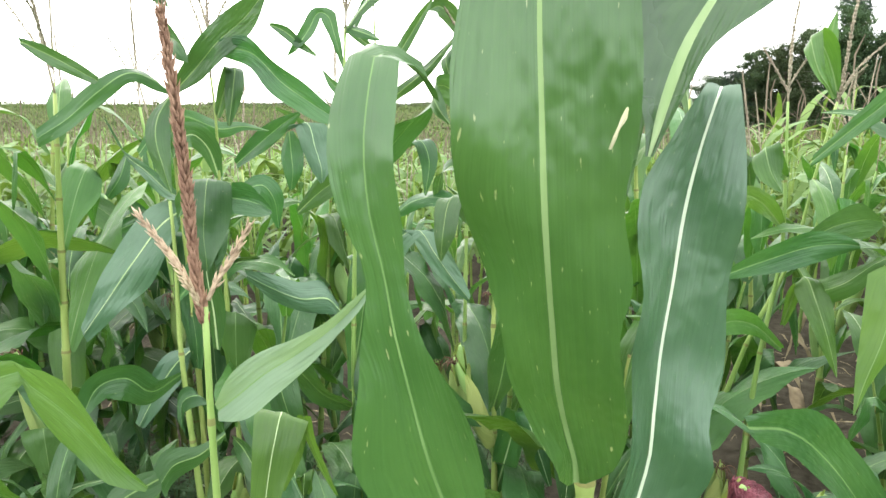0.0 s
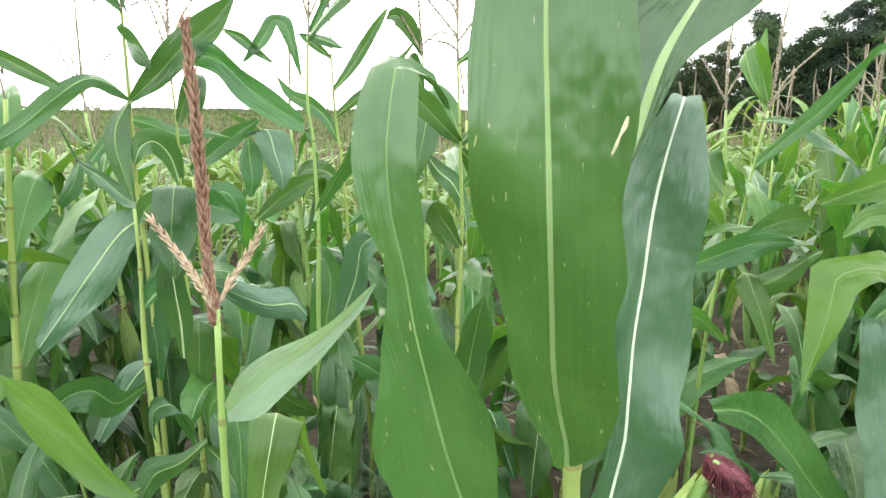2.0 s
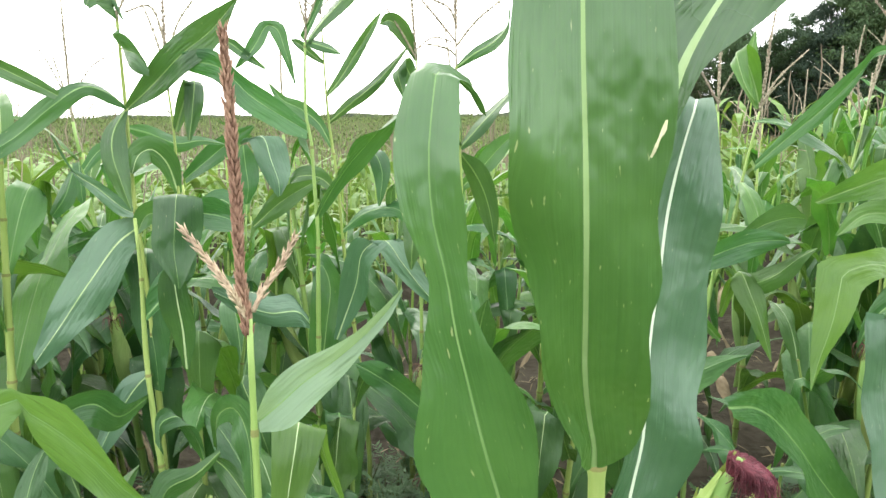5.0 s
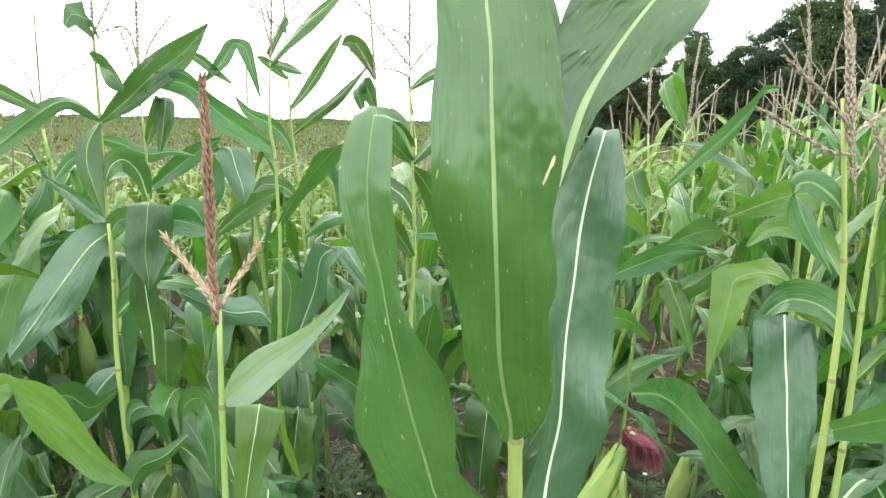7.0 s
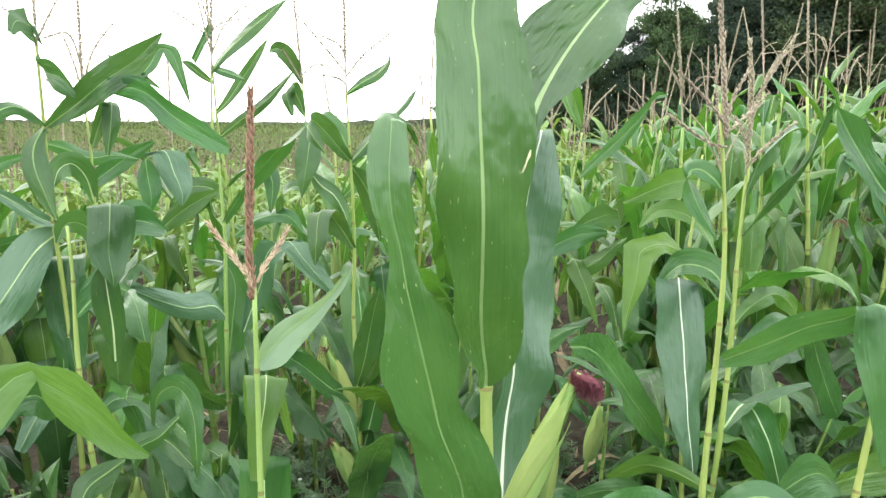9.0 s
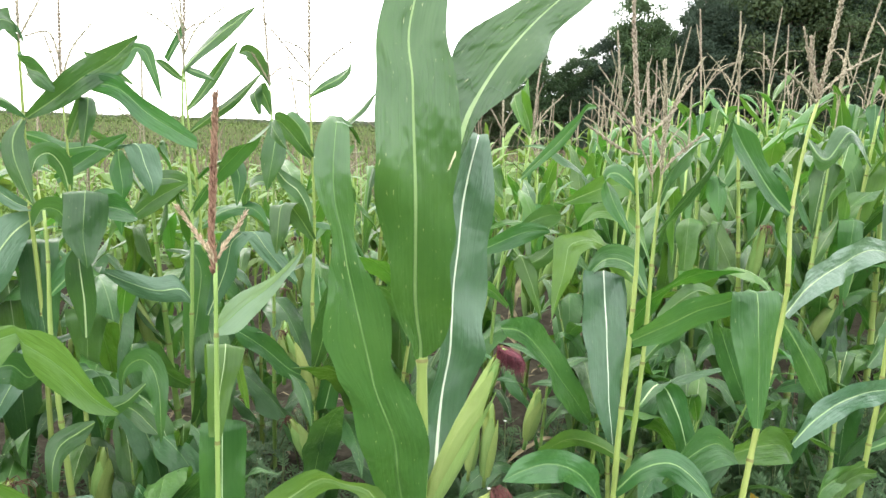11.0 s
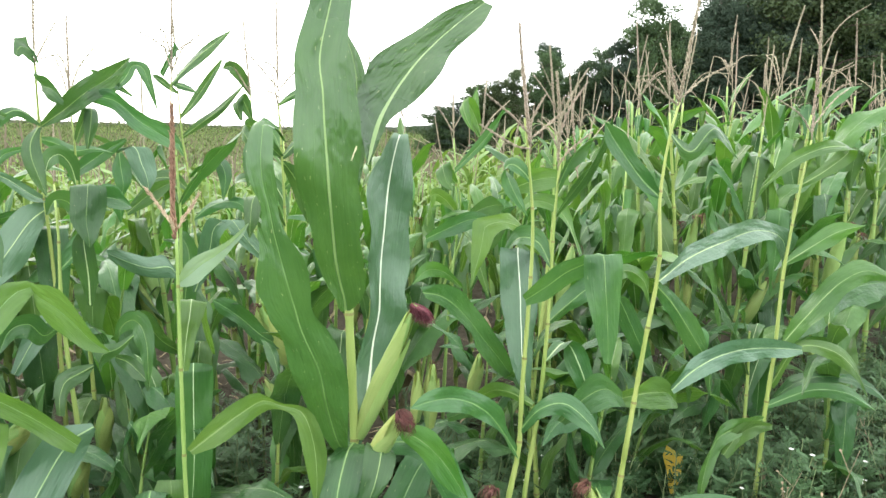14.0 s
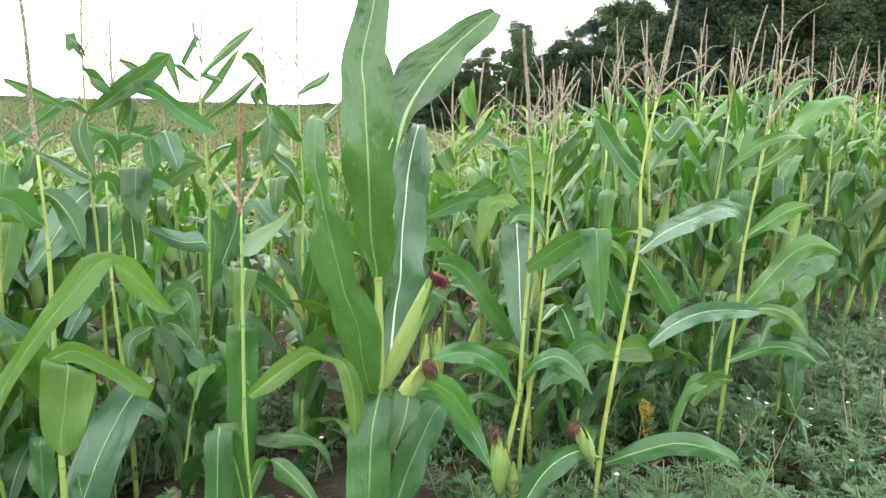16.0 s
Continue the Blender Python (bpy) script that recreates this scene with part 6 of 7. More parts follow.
leaf(H, [(0.495, 1.250, 0.767, 0.0060, 0), (0.446, 1.220, 0.816, 0.0200, 0), (0.413, 1.200, 0.829, 0.0220, 0), (0.394, 1.180, 0.789, 0.0160, 0), (0.390, 1.170, 0.737, 0.0010, 0)],
     (0.5, 0.3, 0.7), 14, 0.0068, 90, 30, 0.0016, False, green=M_LEAF_ROW)
leaf(HH, [(0.529, 1.290, 0.702, 0.0060, 0), (0.548, 1.200, 0.666, 0.0200, 0), (0.572, 1.160, 0.688, 0.0220, 0), (0.604, 1.130, 0.733, 0.0120, 0), (0.626, 1.120, 0.751, 0.0010, 0)],
     (0.1, 0.3, 1), 14, 0.0068, 91, 30, 0.0016, False, green=M_LEAF_ROW)
strap(HH, [(0.552, 1.000, 0.849, 0.0035, 0.0000, -0.0025), (0.607, 1.000, 0.871, 0.0115, 0.0000, -0.0200), (0.659, 1.000, 0.889, 0.0115, 0.0000, -0.0315), (0.708, 1.000, 0.895, 0.0065, 0.0000, -0.0235), (0.748, 1.000, 0.889, 0.0045, 0.0000, -0.0135)],
      9, 0.003, 160, 30, 0.0012, False, green=M_LEAF_ROW)
leaf(H, [(0.511, 1.240, 0.584, 0.0060, 0), (0.525, 1.200, 0.688, 0.0200, 0), (0.538, 1.170, 0.651, 0.0220, 0), (0.557, 1.150, 0.591, 0.0160, 0), (0.575, 1.140, 0.528, 0.0010, 0)],
     (1, 0, 0.5), 14, 0.0068, 92, 30, 0.0016, False, green=M_LEAF_ROW)
leaf(H, [(0.516, 1.240, 0.536, 0.0060, 0), (0.441, 1.180, 0.601, 0.0200, 0), (0.386, 1.140, 0.613, 0.0220, 0), (0.337, 1.100, 0.581, 0.0010, 0)],
     (0.2, 0.4, 0.9), 14, 0.0068, 93, 30, 0.0016, False, green=M_LEAF_ROW)
ear(H, (0.406, 1.200, 0.137), (0.416, 1.180, 0.320), 0.015, 49, False, 12)
strap(H, [(0.403, 0.880, 0.916, -0.0005, 0.0000, -0.0080), (0.434, 0.860, 0.955, 0.0015, 0.0000, -0.0120), (0.461, 0.830, 0.993, -0.0005, 0.0000, -0.0180), (0.484, 0.800, 1.035, -0.0010, 0.0000, -0.0105), (0.495, 0.790, 1.058, -0.0020, 0.0000, -0.0070), (0.504, 0.770, 1.060, 0.0010, 0.0000, -0.0035)],
      8, 0.003, 156, 30, 0.001, False)
strap(H, [(0.374, 1.100, 0.712, 0.0020, 0.0000, -0.0095), (0.428, 1.090, 0.740, 0.0055, 0.0000, -0.0205), (0.494, 1.080, 0.769, 0.0075, 0.0000, -0.0240), (0.532, 1.070, 0.775, 0.0025, 0.0000, -0.0140), (0.548, 1.060, 0.775, 0.0010, 0.0000, -0.0040)],
      9, 0.003, 158, 30, 0.0012, False)
strap(H, [(0.492, 1.150, 0.753, 0.0030, 0.0000, -0.0080), (0.538, 1.140, 0.790, 0.0085, 0.0000, -0.0205), (0.581, 1.130, 0.805, 0.0085, 0.0000, -0.0275), (0.600, 1.120, 0.804, 0.0020, 0.0000, -0.0075)],
      9, 0.003, 159, 30, 0.0012, False)

R = plant_at(-0.470, 1.000, 'thin maize plant with a grooved slanting leaf', ground_z(-0.470, 1.000))
TAKEN.append((-0.470, 1.000))
stalk(R, [(-0.475, 1.000, ground_z(-0.475, 1.000) - 0.03), (-0.475, 1.000, 0.250), (-0.482, 1.000, 0.779), (-0.478, 1.000, 0.893), (-0.478, 1.000, 0.983), (-0.481, 1.000, 1.027)], 0.0064, 0.0018, (0.35, 0.55, 0.75, 0.9))
tassel_part("tassel", R, [(-0.011, 0.000, 1.027), (-0.010, 0.000, 1.109), (-0.007, 0.000, 1.194), (-0.006, 0.000, 1.249)], random.Random(143), M_TASSEL_TAN, 0.1, 0.00675, 0.0099, 0.001584, 3)
tassel_part("tassel_branch", R, [(-0.011, 0.000, 1.052), (-0.019, -0.010, 1.108), (-0.029, -0.020, 1.153)], random.Random(163), M_TASSEL_TAN, 0.1, 0.0081, 0.0081, 0.00121, 2, 0.0017)
tassel_part("tassel_branch", R, [(-0.010, 0.000, 1.071), (0.008, 0.010, 1.130), (0.042, 0.020, 1.180)], random.Random(164), M_TASSEL_TAN, 0.1, 0.0081, 0.0081, 0.00121, 2, 0.0017)
tassel_part("tassel_branch", R, [(-0.011, 0.000, 1.042), (-0.030, -0.020, 1.051), (-0.055, -0.040, 1.077)], random.Random(165), M_TASSEL_TAN, 0.1, 0.0081, 0.0081, 0.00121, 2, 0.0017)
tassel_part("tassel_branch", R, [(-0.009, 0.000, 1.100), (-0.024, -0.010, 1.155), (-0.060, -0.020, 1.145)], random.Random(166), M_TASSEL_TAN, 0.1, 0.0081, 0.0081, 0.00121, 2, 0.0017)
leaf(R, [(-0.475, 1.000, 0.963, 0.0050, 0), (-0.453, 1.000, 1.018, 0.0130, 0), (-0.438, 1.000, 1.043, 0.0160, 0), (-0.437, 0.990, 1.008, 0.0160, 0), (-0.446, 0.985, 0.949, 0.0030, 0)],
     (0.9, 0.2, 0.3), 12, 0.0051, 95, 30, 0.0016, False)
leaf(R, [(-0.479, 1.000, 0.862, 0.0060, 0), (-0.485, 0.980, 0.915, 0.0180, 0), (-0.499, 0.960, 0.936, 0.0220, 0), (-0.514, 0.950, 0.927, 0.0180, 0), (-0.522, 0.940, 0.899, 0.0020, 0)],
     (0.4, 0.4, 0.8), 12, 0.0068, 96, 30, 0.00168, True)
leaf(R, [(-0.482, 1.000, 0.789, 0.0060, 0), (-0.457, 1.020, 0.828, 0.0200, 0), (-0.422, 1.040, 0.846, 0.0240, 0), (-0.406, 1.050, 0.822, 0.0200, 0), (-0.404, 1.060, 0.765, 0.0020, 0)],
     (0.4, 0.4, 0.8), 12, 0.0068, 97, 30, 0.0016, False)
leaf(R, [(-0.483, 1.000, 0.768, 0.0060, 0), (-0.493, 0.980, 0.824, 0.0200, 0), (-0.513, 0.960, 0.832, 0.0200, 0), (-0.531, 0.950, 0.799, 0.0020, 0)],
     (0.4, 0.4, 0.8), 12, 0.0068, 98, 30, 0.0016, False)
strap(R, [(-0.435, 1.200, 0.936, 0.0090, 0.0000, 0.0045), (-0.399, 1.200, 0.948, 0.0315, 0.0000, 0.0015), (-0.380, 1.190, 0.903, 0.0300, 0.0000, 0.0030), (-0.365, 1.180, 0.861, 0.0190, 0.0000, 0.0045), (-0.365, 1.180, 0.835, 0.0035, 0.0000, 0.0015)],
      9, 0.003, 173, 30, 0.0012, True, green=M_LEAF_WAXY)
strap(R, [(-0.437, 1.200, 0.932, 0.0070, 0.0000, 0.0020), (-0.435, 1.200, 0.893, 0.0235, 0.0000, 0.0045), (-0.429, 1.190, 0.851, 0.0185, 0.0000, 0.0055), (-0.434, 1.190, 0.818, 0.0045, 0.0000, 0.0010)],
      9, 0.003, 174, 30, 0.0012, False)
strap(R, [(-0.528, 0.970, 1.132, 0.0020, 0.0000, -0.0040), (-0.534, 0.960, 1.159, 0.0055, 0.0000, -0.0125), (-0.554, 0.950, 1.179, 0.0055, 0.0000, -0.0085), (-0.561, 0.940, 1.179, 0.0020, 0.0000, -0.0025)],
      10, 0.003, 201, 30, 0.0012, False)

Q = plant_at(-0.250, 1.420, 'thin-leaved maize plant behind the first rows', ground_z(-0.250, 1.420))
TAKEN.append((-0.250, 1.420))
stalk(Q, [(-0.250, 1.420, ground_z(-0.250, 1.420) - 0.03), (-0.250, 1.420, 0.200), (-0.294, 1.420, 0.682), (-0.304, 1.420, 0.850), (-0.318, 1.420, 0.971), (-0.324, 1.420, 1.102), (-0.326, 1.420, 1.204)], 0.0066, 0.0017, (0.3, 0.5, 0.7, 0.9, 1.02))
tassel_part("tassel", Q, [(-0.076, 0.000, 1.204), (-0.079, 0.000, 1.278), (-0.081, 0.000, 1.351)], random.Random(148), M_TASSEL_TAN, 0.1, 0.00675, 0.0099, 0.001584, 3)
tassel_part("tassel_branch", Q, [(-0.077, 0.000, 1.216), (-0.117, -0.020, 1.250), (-0.173, -0.040, 1.282)], random.Random(168), M_TASSEL_TAN, 0.1, 0.0081, 0.0081, 0.00121, 2, 0.0017)
tassel_part("tassel_branch", Q, [(-0.077, 0.000, 1.229), (-0.046, 0.010, 1.256), (0.018, 0.020, 1.269)], random.Random(169), M_TASSEL_TAN, 0.1, 0.0081, 0.0081, 0.00121, 2, 0.0017)
leaf(Q, [(-0.322, 1.420, 1.031, 0.0040, 0), (-0.292, 1.420, 1.064, 0.0110, 0), (-0.251, 1.420, 1.123, 0.0140, 0), (-0.217, 1.420, 1.174, 0.0090, 0), (-0.194, 1.420, 1.208, 0.0010, 0)],
     (0.8, 0, 0.6), 14, 0.0051, 99, 30, 0.0016, False)
leaf(Q, [(-0.320, 1.420, 0.971, 0.0040, 0), (-0.273, 1.420, 1.009, 0.0110, 0), (-0.203, 1.410, 1.062, 0.0120, 0), (-0.155, 1.400, 1.110, 0.0060, 0), (-0.129, 1.400, 1.140, 0.0010, 0)],
     (0.5, 0, 0.9), 14, 0.0051, 100, 30, 0.0016, False)
leaf(Q, [(-0.325, 1.420, 1.102, 0.0030, 0), (-0.348, 1.410, 1.120, 0.0080, 0), (-0.377, 1.400, 1.144, 0.0080, 0), (-0.390, 1.400, 1.150, 0.0010, 0)],
     (0.4, 0, 0.9), 14, 0.0034, 101, 30, 0.0016, False)
leaf(Q, [(-0.313, 1.420, 0.918, 0.0050, 0), (-0.344, 1.430, 0.971, 0.0140, 0), (-0.386, 1.440, 1.003, 0.0180, 0), (-0.429, 1.450, 1.023, 0.0120, 0), (-0.465, 1.460, 1.063, 0.0010, 0)],
     (0.5, 0.1, 0.9), 14, 0.0051, 102, 30, 0.0016, False)
leaf(Q, [(-0.307, 1.420, 0.850, 0.0050, 0), (-0.265, 1.400, 0.893, 0.0180, 0), (-0.214, 1.380, 0.908, 0.0220, 0), (-0.193, 1.370, 0.870, 0.0200, 0), (-0.199, 1.360, 0.791, 0.0020, 0)],
     (0.8, 0.2, 0.5), 14, 0.0068, 103, 30, 0.0016, False)
leaf(Q, [(-0.302, 1.420, 0.809, 0.0050, 0), (-0.350, 1.440, 0.847, 0.0180, 0), (-0.412, 1.460, 0.844, 0.0220, 0), (-0.445, 1.470, 0.800, 0.0020, 0)],
     (0.4, 0.3, 0.8), 14, 0.0068, 104, 30, 0.0016, False)
leaf(Q, [(-0.296, 1.420, 0.725, 0.0060, 0), (-0.233, 1.400, 0.771, 0.0200, 0), (-0.162, 1.380, 0.782, 0.0220, 0), (-0.119, 1.360, 0.738, 0.0020, 0)],
     (0.4, 0.3, 0.8), 14, 0.0068, 105, 30, 0.0016, False)
strap(Q, [(-0.583, 1.250, 0.861, 0.0035, 0.0000, -0.0090), (-0.520, 1.240, 0.907, 0.0165, 0.0000, -0.0145), (-0.462, 1.230, 0.947, 0.0160, 0.0000, -0.0090), (-0.423, 1.220, 0.968, 0.0025, 0.0000, -0.0030)],
      12, 0.003, 141, 30, 0.0012, False)
strap(Q, [(-0.427, 1.200, 0.772, 0.0025, 0.0000, -0.0075), (-0.371, 1.200, 0.820, 0.0070, 0.0000, -0.0235), (-0.318, 1.200, 0.852, 0.0070, 0.0000, -0.0110), (-0.289, 1.200, 0.865, 0.0005, 0.0000, -0.0030)],
      12, 0.003, 142, 30, 0.0012, False)
strap(Q, [(-0.484, 1.340, 1.091, 0.0135, 0.0000, 0.0070), (-0.446, 1.340, 1.138, 0.0120, 0.0000, -0.0110), (-0.423, 1.340, 1.171, 0.0065, 0.0000, -0.0105), (-0.401, 1.335, 1.165, -0.0120, 0.0000, -0.0105), (-0.384, 1.330, 1.123, -0.0110, 0.0000, -0.0030), (-0.365, 1.330, 1.051, -0.0010, 0.0000, -0.0010)],
      9, 0.003, 150, 30, 0.0012, False)
strap(Q, [(-0.534, 1.340, 1.151, 0.0015, 0.0000, -0.0045), (-0.499, 1.340, 1.135, -0.0050, 0.0000, -0.0105), (-0.471, 1.340, 1.113, -0.0055, 0.0000, -0.0080), (-0.431, 1.340, 1.085, -0.0015, 0.0000, -0.0020)],
      9, 0.003, 151, 30, 0.0012, False)
strap(Q, [(-0.364, 1.400, 1.151, 0.0045, 0.0000, -0.0070), (-0.318, 1.400, 1.237, 0.0055, 0.0000, -0.0080)],
      10, 0.002, 202, 30, 0.0012, False)

X = plant_at(-0.110, 1.360, 'maize plant with curled dark upper leaves', ground_z(-0.110, 1.360))
TAKEN.append((-0.110, 1.360))
stalk(X, [(-0.110, 1.360, ground_z(-0.110, 1.360) - 0.03), (-0.110, 1.360, 0.200), (-0.107, 1.360, 0.729), (-0.106, 1.360, 0.898), (-0.109, 1.360, 1.020), (-0.113, 1.360, 1.102)], 0.0066, 0.0018, (0.3, 0.5, 0.7, 0.88, 1.0))
tassel_part("tassel", X, [(-0.003, -0.000, 1.102), (-0.009, -0.000, 1.190), (-0.016, -0.000, 1.291), (-0.021, -0.000, 1.365)], random.Random(155), M_TASSEL_TAN, 0.1, 0.00675, 0.0099, 0.001584, 3)
tassel_part("tassel_branch", X, [(-0.004, -0.000, 1.113), (-0.033, -0.010, 1.163), (-0.063, -0.020, 1.211)], random.Random(175), M_TASSEL_TAN, 0.1, 0.0081, 0.0081, 0.00121, 2, 0.0017)
tassel_part("tassel_branch", X, [(-0.005, -0.000, 1.126), (0.032, 0.010, 1.153), (0.072, 0.020, 1.145)], random.Random(176), M_TASSEL_TAN, 0.1, 0.0081, 0.0081, 0.00121, 2, 0.0017)
leaf(X, [(-0.113, 1.360, 1.100, 0.0040, 0), (-0.129, 1.360, 1.138, 0.0140, 0), (-0.149, 1.350, 1.169, 0.0180, 0), (-0.168, 1.340, 1.179, 0.0160, 0), (-0.186, 1.340, 1.171, 0.0010, 0)],
     (0.7, 0.2, 0.6), 14, 0.0051, 106, 30, 0.0016, False)
leaf(X, [(-0.110, 1.360, 1.027, 0.0040, 0), (-0.123, 1.350, 1.066, 0.0160, 0), (-0.139, 1.340, 1.093, 0.0200, 0), (-0.148, 1.330, 1.078, 0.0190, 0), (-0.137, 1.330, 1.026, 0.0040, 0)],
     (0.9, 0.1, 0.3), 12, 0.0051, 107, 30, 0.0016, False)
leaf(X, [(-0.109, 1.360, 1.013, 0.0050, 0), (-0.099, 1.330, 0.980, 0.0220, 0), (-0.104, 1.310, 0.935, 0.0300, 0), (-0.112, 1.300, 0.889, 0.0220, 0), (-0.121, 1.300, 0.835, 0.0010, 0)],
     (1, 0, 0), 14, 0.0051, 108, 30, 0.0016, False)
leaf(X, [(-0.106, 1.360, 0.898, 0.0050, 0), (-0.073, 1.340, 0.858, 0.0200, 0), (-0.046, 1.330, 0.838, 0.0220, 0), (-0.020, 1.320, 0.790, 0.0150, 0), (-0.011, 1.310, 0.736, 0.0010, 0)],
     (0.6, 0.2, 0.8), 14, 0.0068, 109, 30, 0.00168, True)
leaf(X, [(-0.106, 1.360, 0.843, 0.0050, 0), (-0.142, 1.380, 0.855, 0.0180, 0), (-0.171, 1.390, 0.833, 0.0220, 0), (-0.181, 1.400, 0.753, 0.0020, 0)],
     (0.7, 0.2, 0.6), 14, 0.0068, 110, 30, 0.0016, False)
strap(X, [(-0.021, 1.360, 0.829, 0.0050, 0.0000, -0.0050), (0.022, 1.360, 0.871, 0.0135, 0.0000, -0.0150), (0.064, 1.360, 0.919, 0.0125, 0.0000, -0.0155), (0.103, 1.360, 0.956, 0.0015, 0.0000, -0.0030)],
      10, 0.003, 203, 30, 0.0012, False)

# ---- maize plants of the rows ----
def leaf_path(rnd, z0, azimuth, length, width, rise, droop, crease=None, roll=0.0):
    """A leaf that rises from the stalk and arches over; crease: where it is bent sharply."""
    ca, sa = math.cos(azimuth), math.sin(azimuth)
    rows, r, z, n = [], 0.006, z0, 12
    for i in range(n + 1):
        u = i / n
        if crease and u > crease:
            ang = radians(-70 - 20 * u)
        else:
            ang = radians(rise - droop * u ** 1.6)
        w = width * min(1, 0.28 + 1.9 * u) if u < 0.38 else width * (1 - max(0, (u - 0.38) / 0.62) ** 2.2)
        rows.append((ca * r, sa * r, z, max(w, 0.0008), rnd.uniform(-5, 5) + roll * u))
        r += math.cos(ang) * length / n
        z += math.sin(ang) * length / n
    return rows


def make_maize(seed, height, leaves=9, ears=1, branches=(1, 3), name="maize_plant", lush=1.0, tassel=True, broad=1.0):
    rnd = random.Random(seed)
    p = new(name)
    p.empty_display_size = 0.05
    lean = (rnd.uniform(-0.06, 0.06), rnd.uniform(-0.06, 0.06))
    top = height * (0.84 if tassel else 0.775)
    pts = [(0, 0, -0.03), (lean[0] * 0.2, lean[1] * 0.2, height * 0.3), (lean[0] * 0.6, lean[1] * 0.6, height * 0.6), (lean[0], lean[1], top)]
    node_z = [height * (0.08 + 0.69 * (i / (leaves - 1)) ** 0.95) for i in range(leaves)]
    stalk(p, pts, 0.0095, 0.0032 if tassel else 0.003, node_z)
    c = spline(pts, 60)
    plane = rnd.uniform(0, 6.28)
    for i, z in enumerate(node_z):
        u = i / (leaves - 1)
        az = plane + math.pi * i + rnd.uniform(-0.6, 0.6)
        length = (0.20 + 0.29 * math.sin(math.pi * (0.20 + 0.72 * u))) * rnd.uniform(0.8, 1.15) * lush
        width = (0.024 + 0.017 * math.sin(math.pi * (0.15 + 0.62 * u))) * rnd.uniform(0.72, 1.08) * broad
        crease = rnd.uniform(0.25, 0.6) if rnd.random() < 0.5 else None
        roll = rnd.uniform(-55, 55)
        path = leaf_path(rnd, 0, az, length * (0.7 if u > 0.75 else 1), width * (0.6 if u > 0.8 else 1), rnd.uniform(48, 74) + 8 * u, rnd.uniform(60, 150) * (1.05 - 0.4 * u), crease, roll)
        ox, oy = np.interp(z, c[:, 2], c[:, 0]), np.interp(z, c[:, 2], c[:, 1])
        bm = bmesh.new()
        blade(bm, [(a + ox, b + oy, h + z, w, tw) for a, b, h, w, tw in path], (-math.sin(az), math.cos(az), 0), rnd.uniform(6, 20), rnd.uniform(0.005, 0.014), seed * 31 + i, 18, 0.0011)
        dead = i == 0 and rnd.random() < 0.2
        part("leaf", bm, [M_DRY, M_DRY] if dead else [M_LEAF_ROW if rnd.random() < (0.75 if broad == 1 else 0.3) else M_LEAF, M_RIB if rnd.random() < 0.2 else M_RIB_GREEN], p, "withered brown leaf" if dead else "")
    if tassel:
        mat = M_TASSEL_TAN
        x, y = lean
        tip = (x + rnd.uniform(-0.04, 0.04), y + rnd.uniform(-0.04, 0.04), height * 1.05)
        tassel_part("tassel", p, [(x, y, top), ((x + tip[0]) / 2, (y + tip[1]) / 2, (top + tip[2]) / 2 + 0.01), tip], rnd, mat, 0.25, 0.006, 0.011, 0.0013, 3, 0.0019)
        for k in range(rnd.randint(*branches)):
            a, s = rnd.uniform(0, 6.28), rnd.uniform(0.02, 0.07)
            ln = rnd.uniform(0.07, 0.15)
            b0 = (x, y, top + s)
            b1 = (x + math.cos(a) * ln * 0.4, y + math.sin(a) * ln * 0.4, top + s + ln * 0.55)
            b2 = (x + math.cos(a) * ln * rnd.uniform(0.7, 1), y + math.sin(a) * ln * rnd.uniform(0.7, 1), top + s + ln * rnd.uniform(0.5, 1.0))
            tassel_part("tassel_branch", p, [b0, b1, b2], rnd, mat, 0.1, 0.008, 0.010, 0.0010, 2, 0.0014)
    for k in range(ears):
        z = height * (0.30 + 0.12 * k)
        a = rnd.uniform(0, 6.28)
        ln = rnd.uniform(0.17, 0.23)
        ear(p, (math.cos(a) * 0.022, math.sin(a) * 0.022, z), (math.cos(a) * 0.075, math.sin(a) * 0.075, z + ln), 0.016, seed + k, False, 14, husks=3)
    return tagged(p, "green maize plant with arching leaves and a dry tassel", "maize plant", "maize plants")


VARIANTS = [make_maize(100 + i, 1.16 + 0.04 * (i % 5), 9 + i % 3, 1 + (i % 3 == 0) if i % 4 else 0) for i in range(16)]
DISTANT = [make_maize(200 + i, 1.16 + 0.04 * (i % 4), 8, 0, (1, 2)) for i in range(8)]


def row_line(k, x):
    return 0.42 + 0.22 * x + 0.60 * k


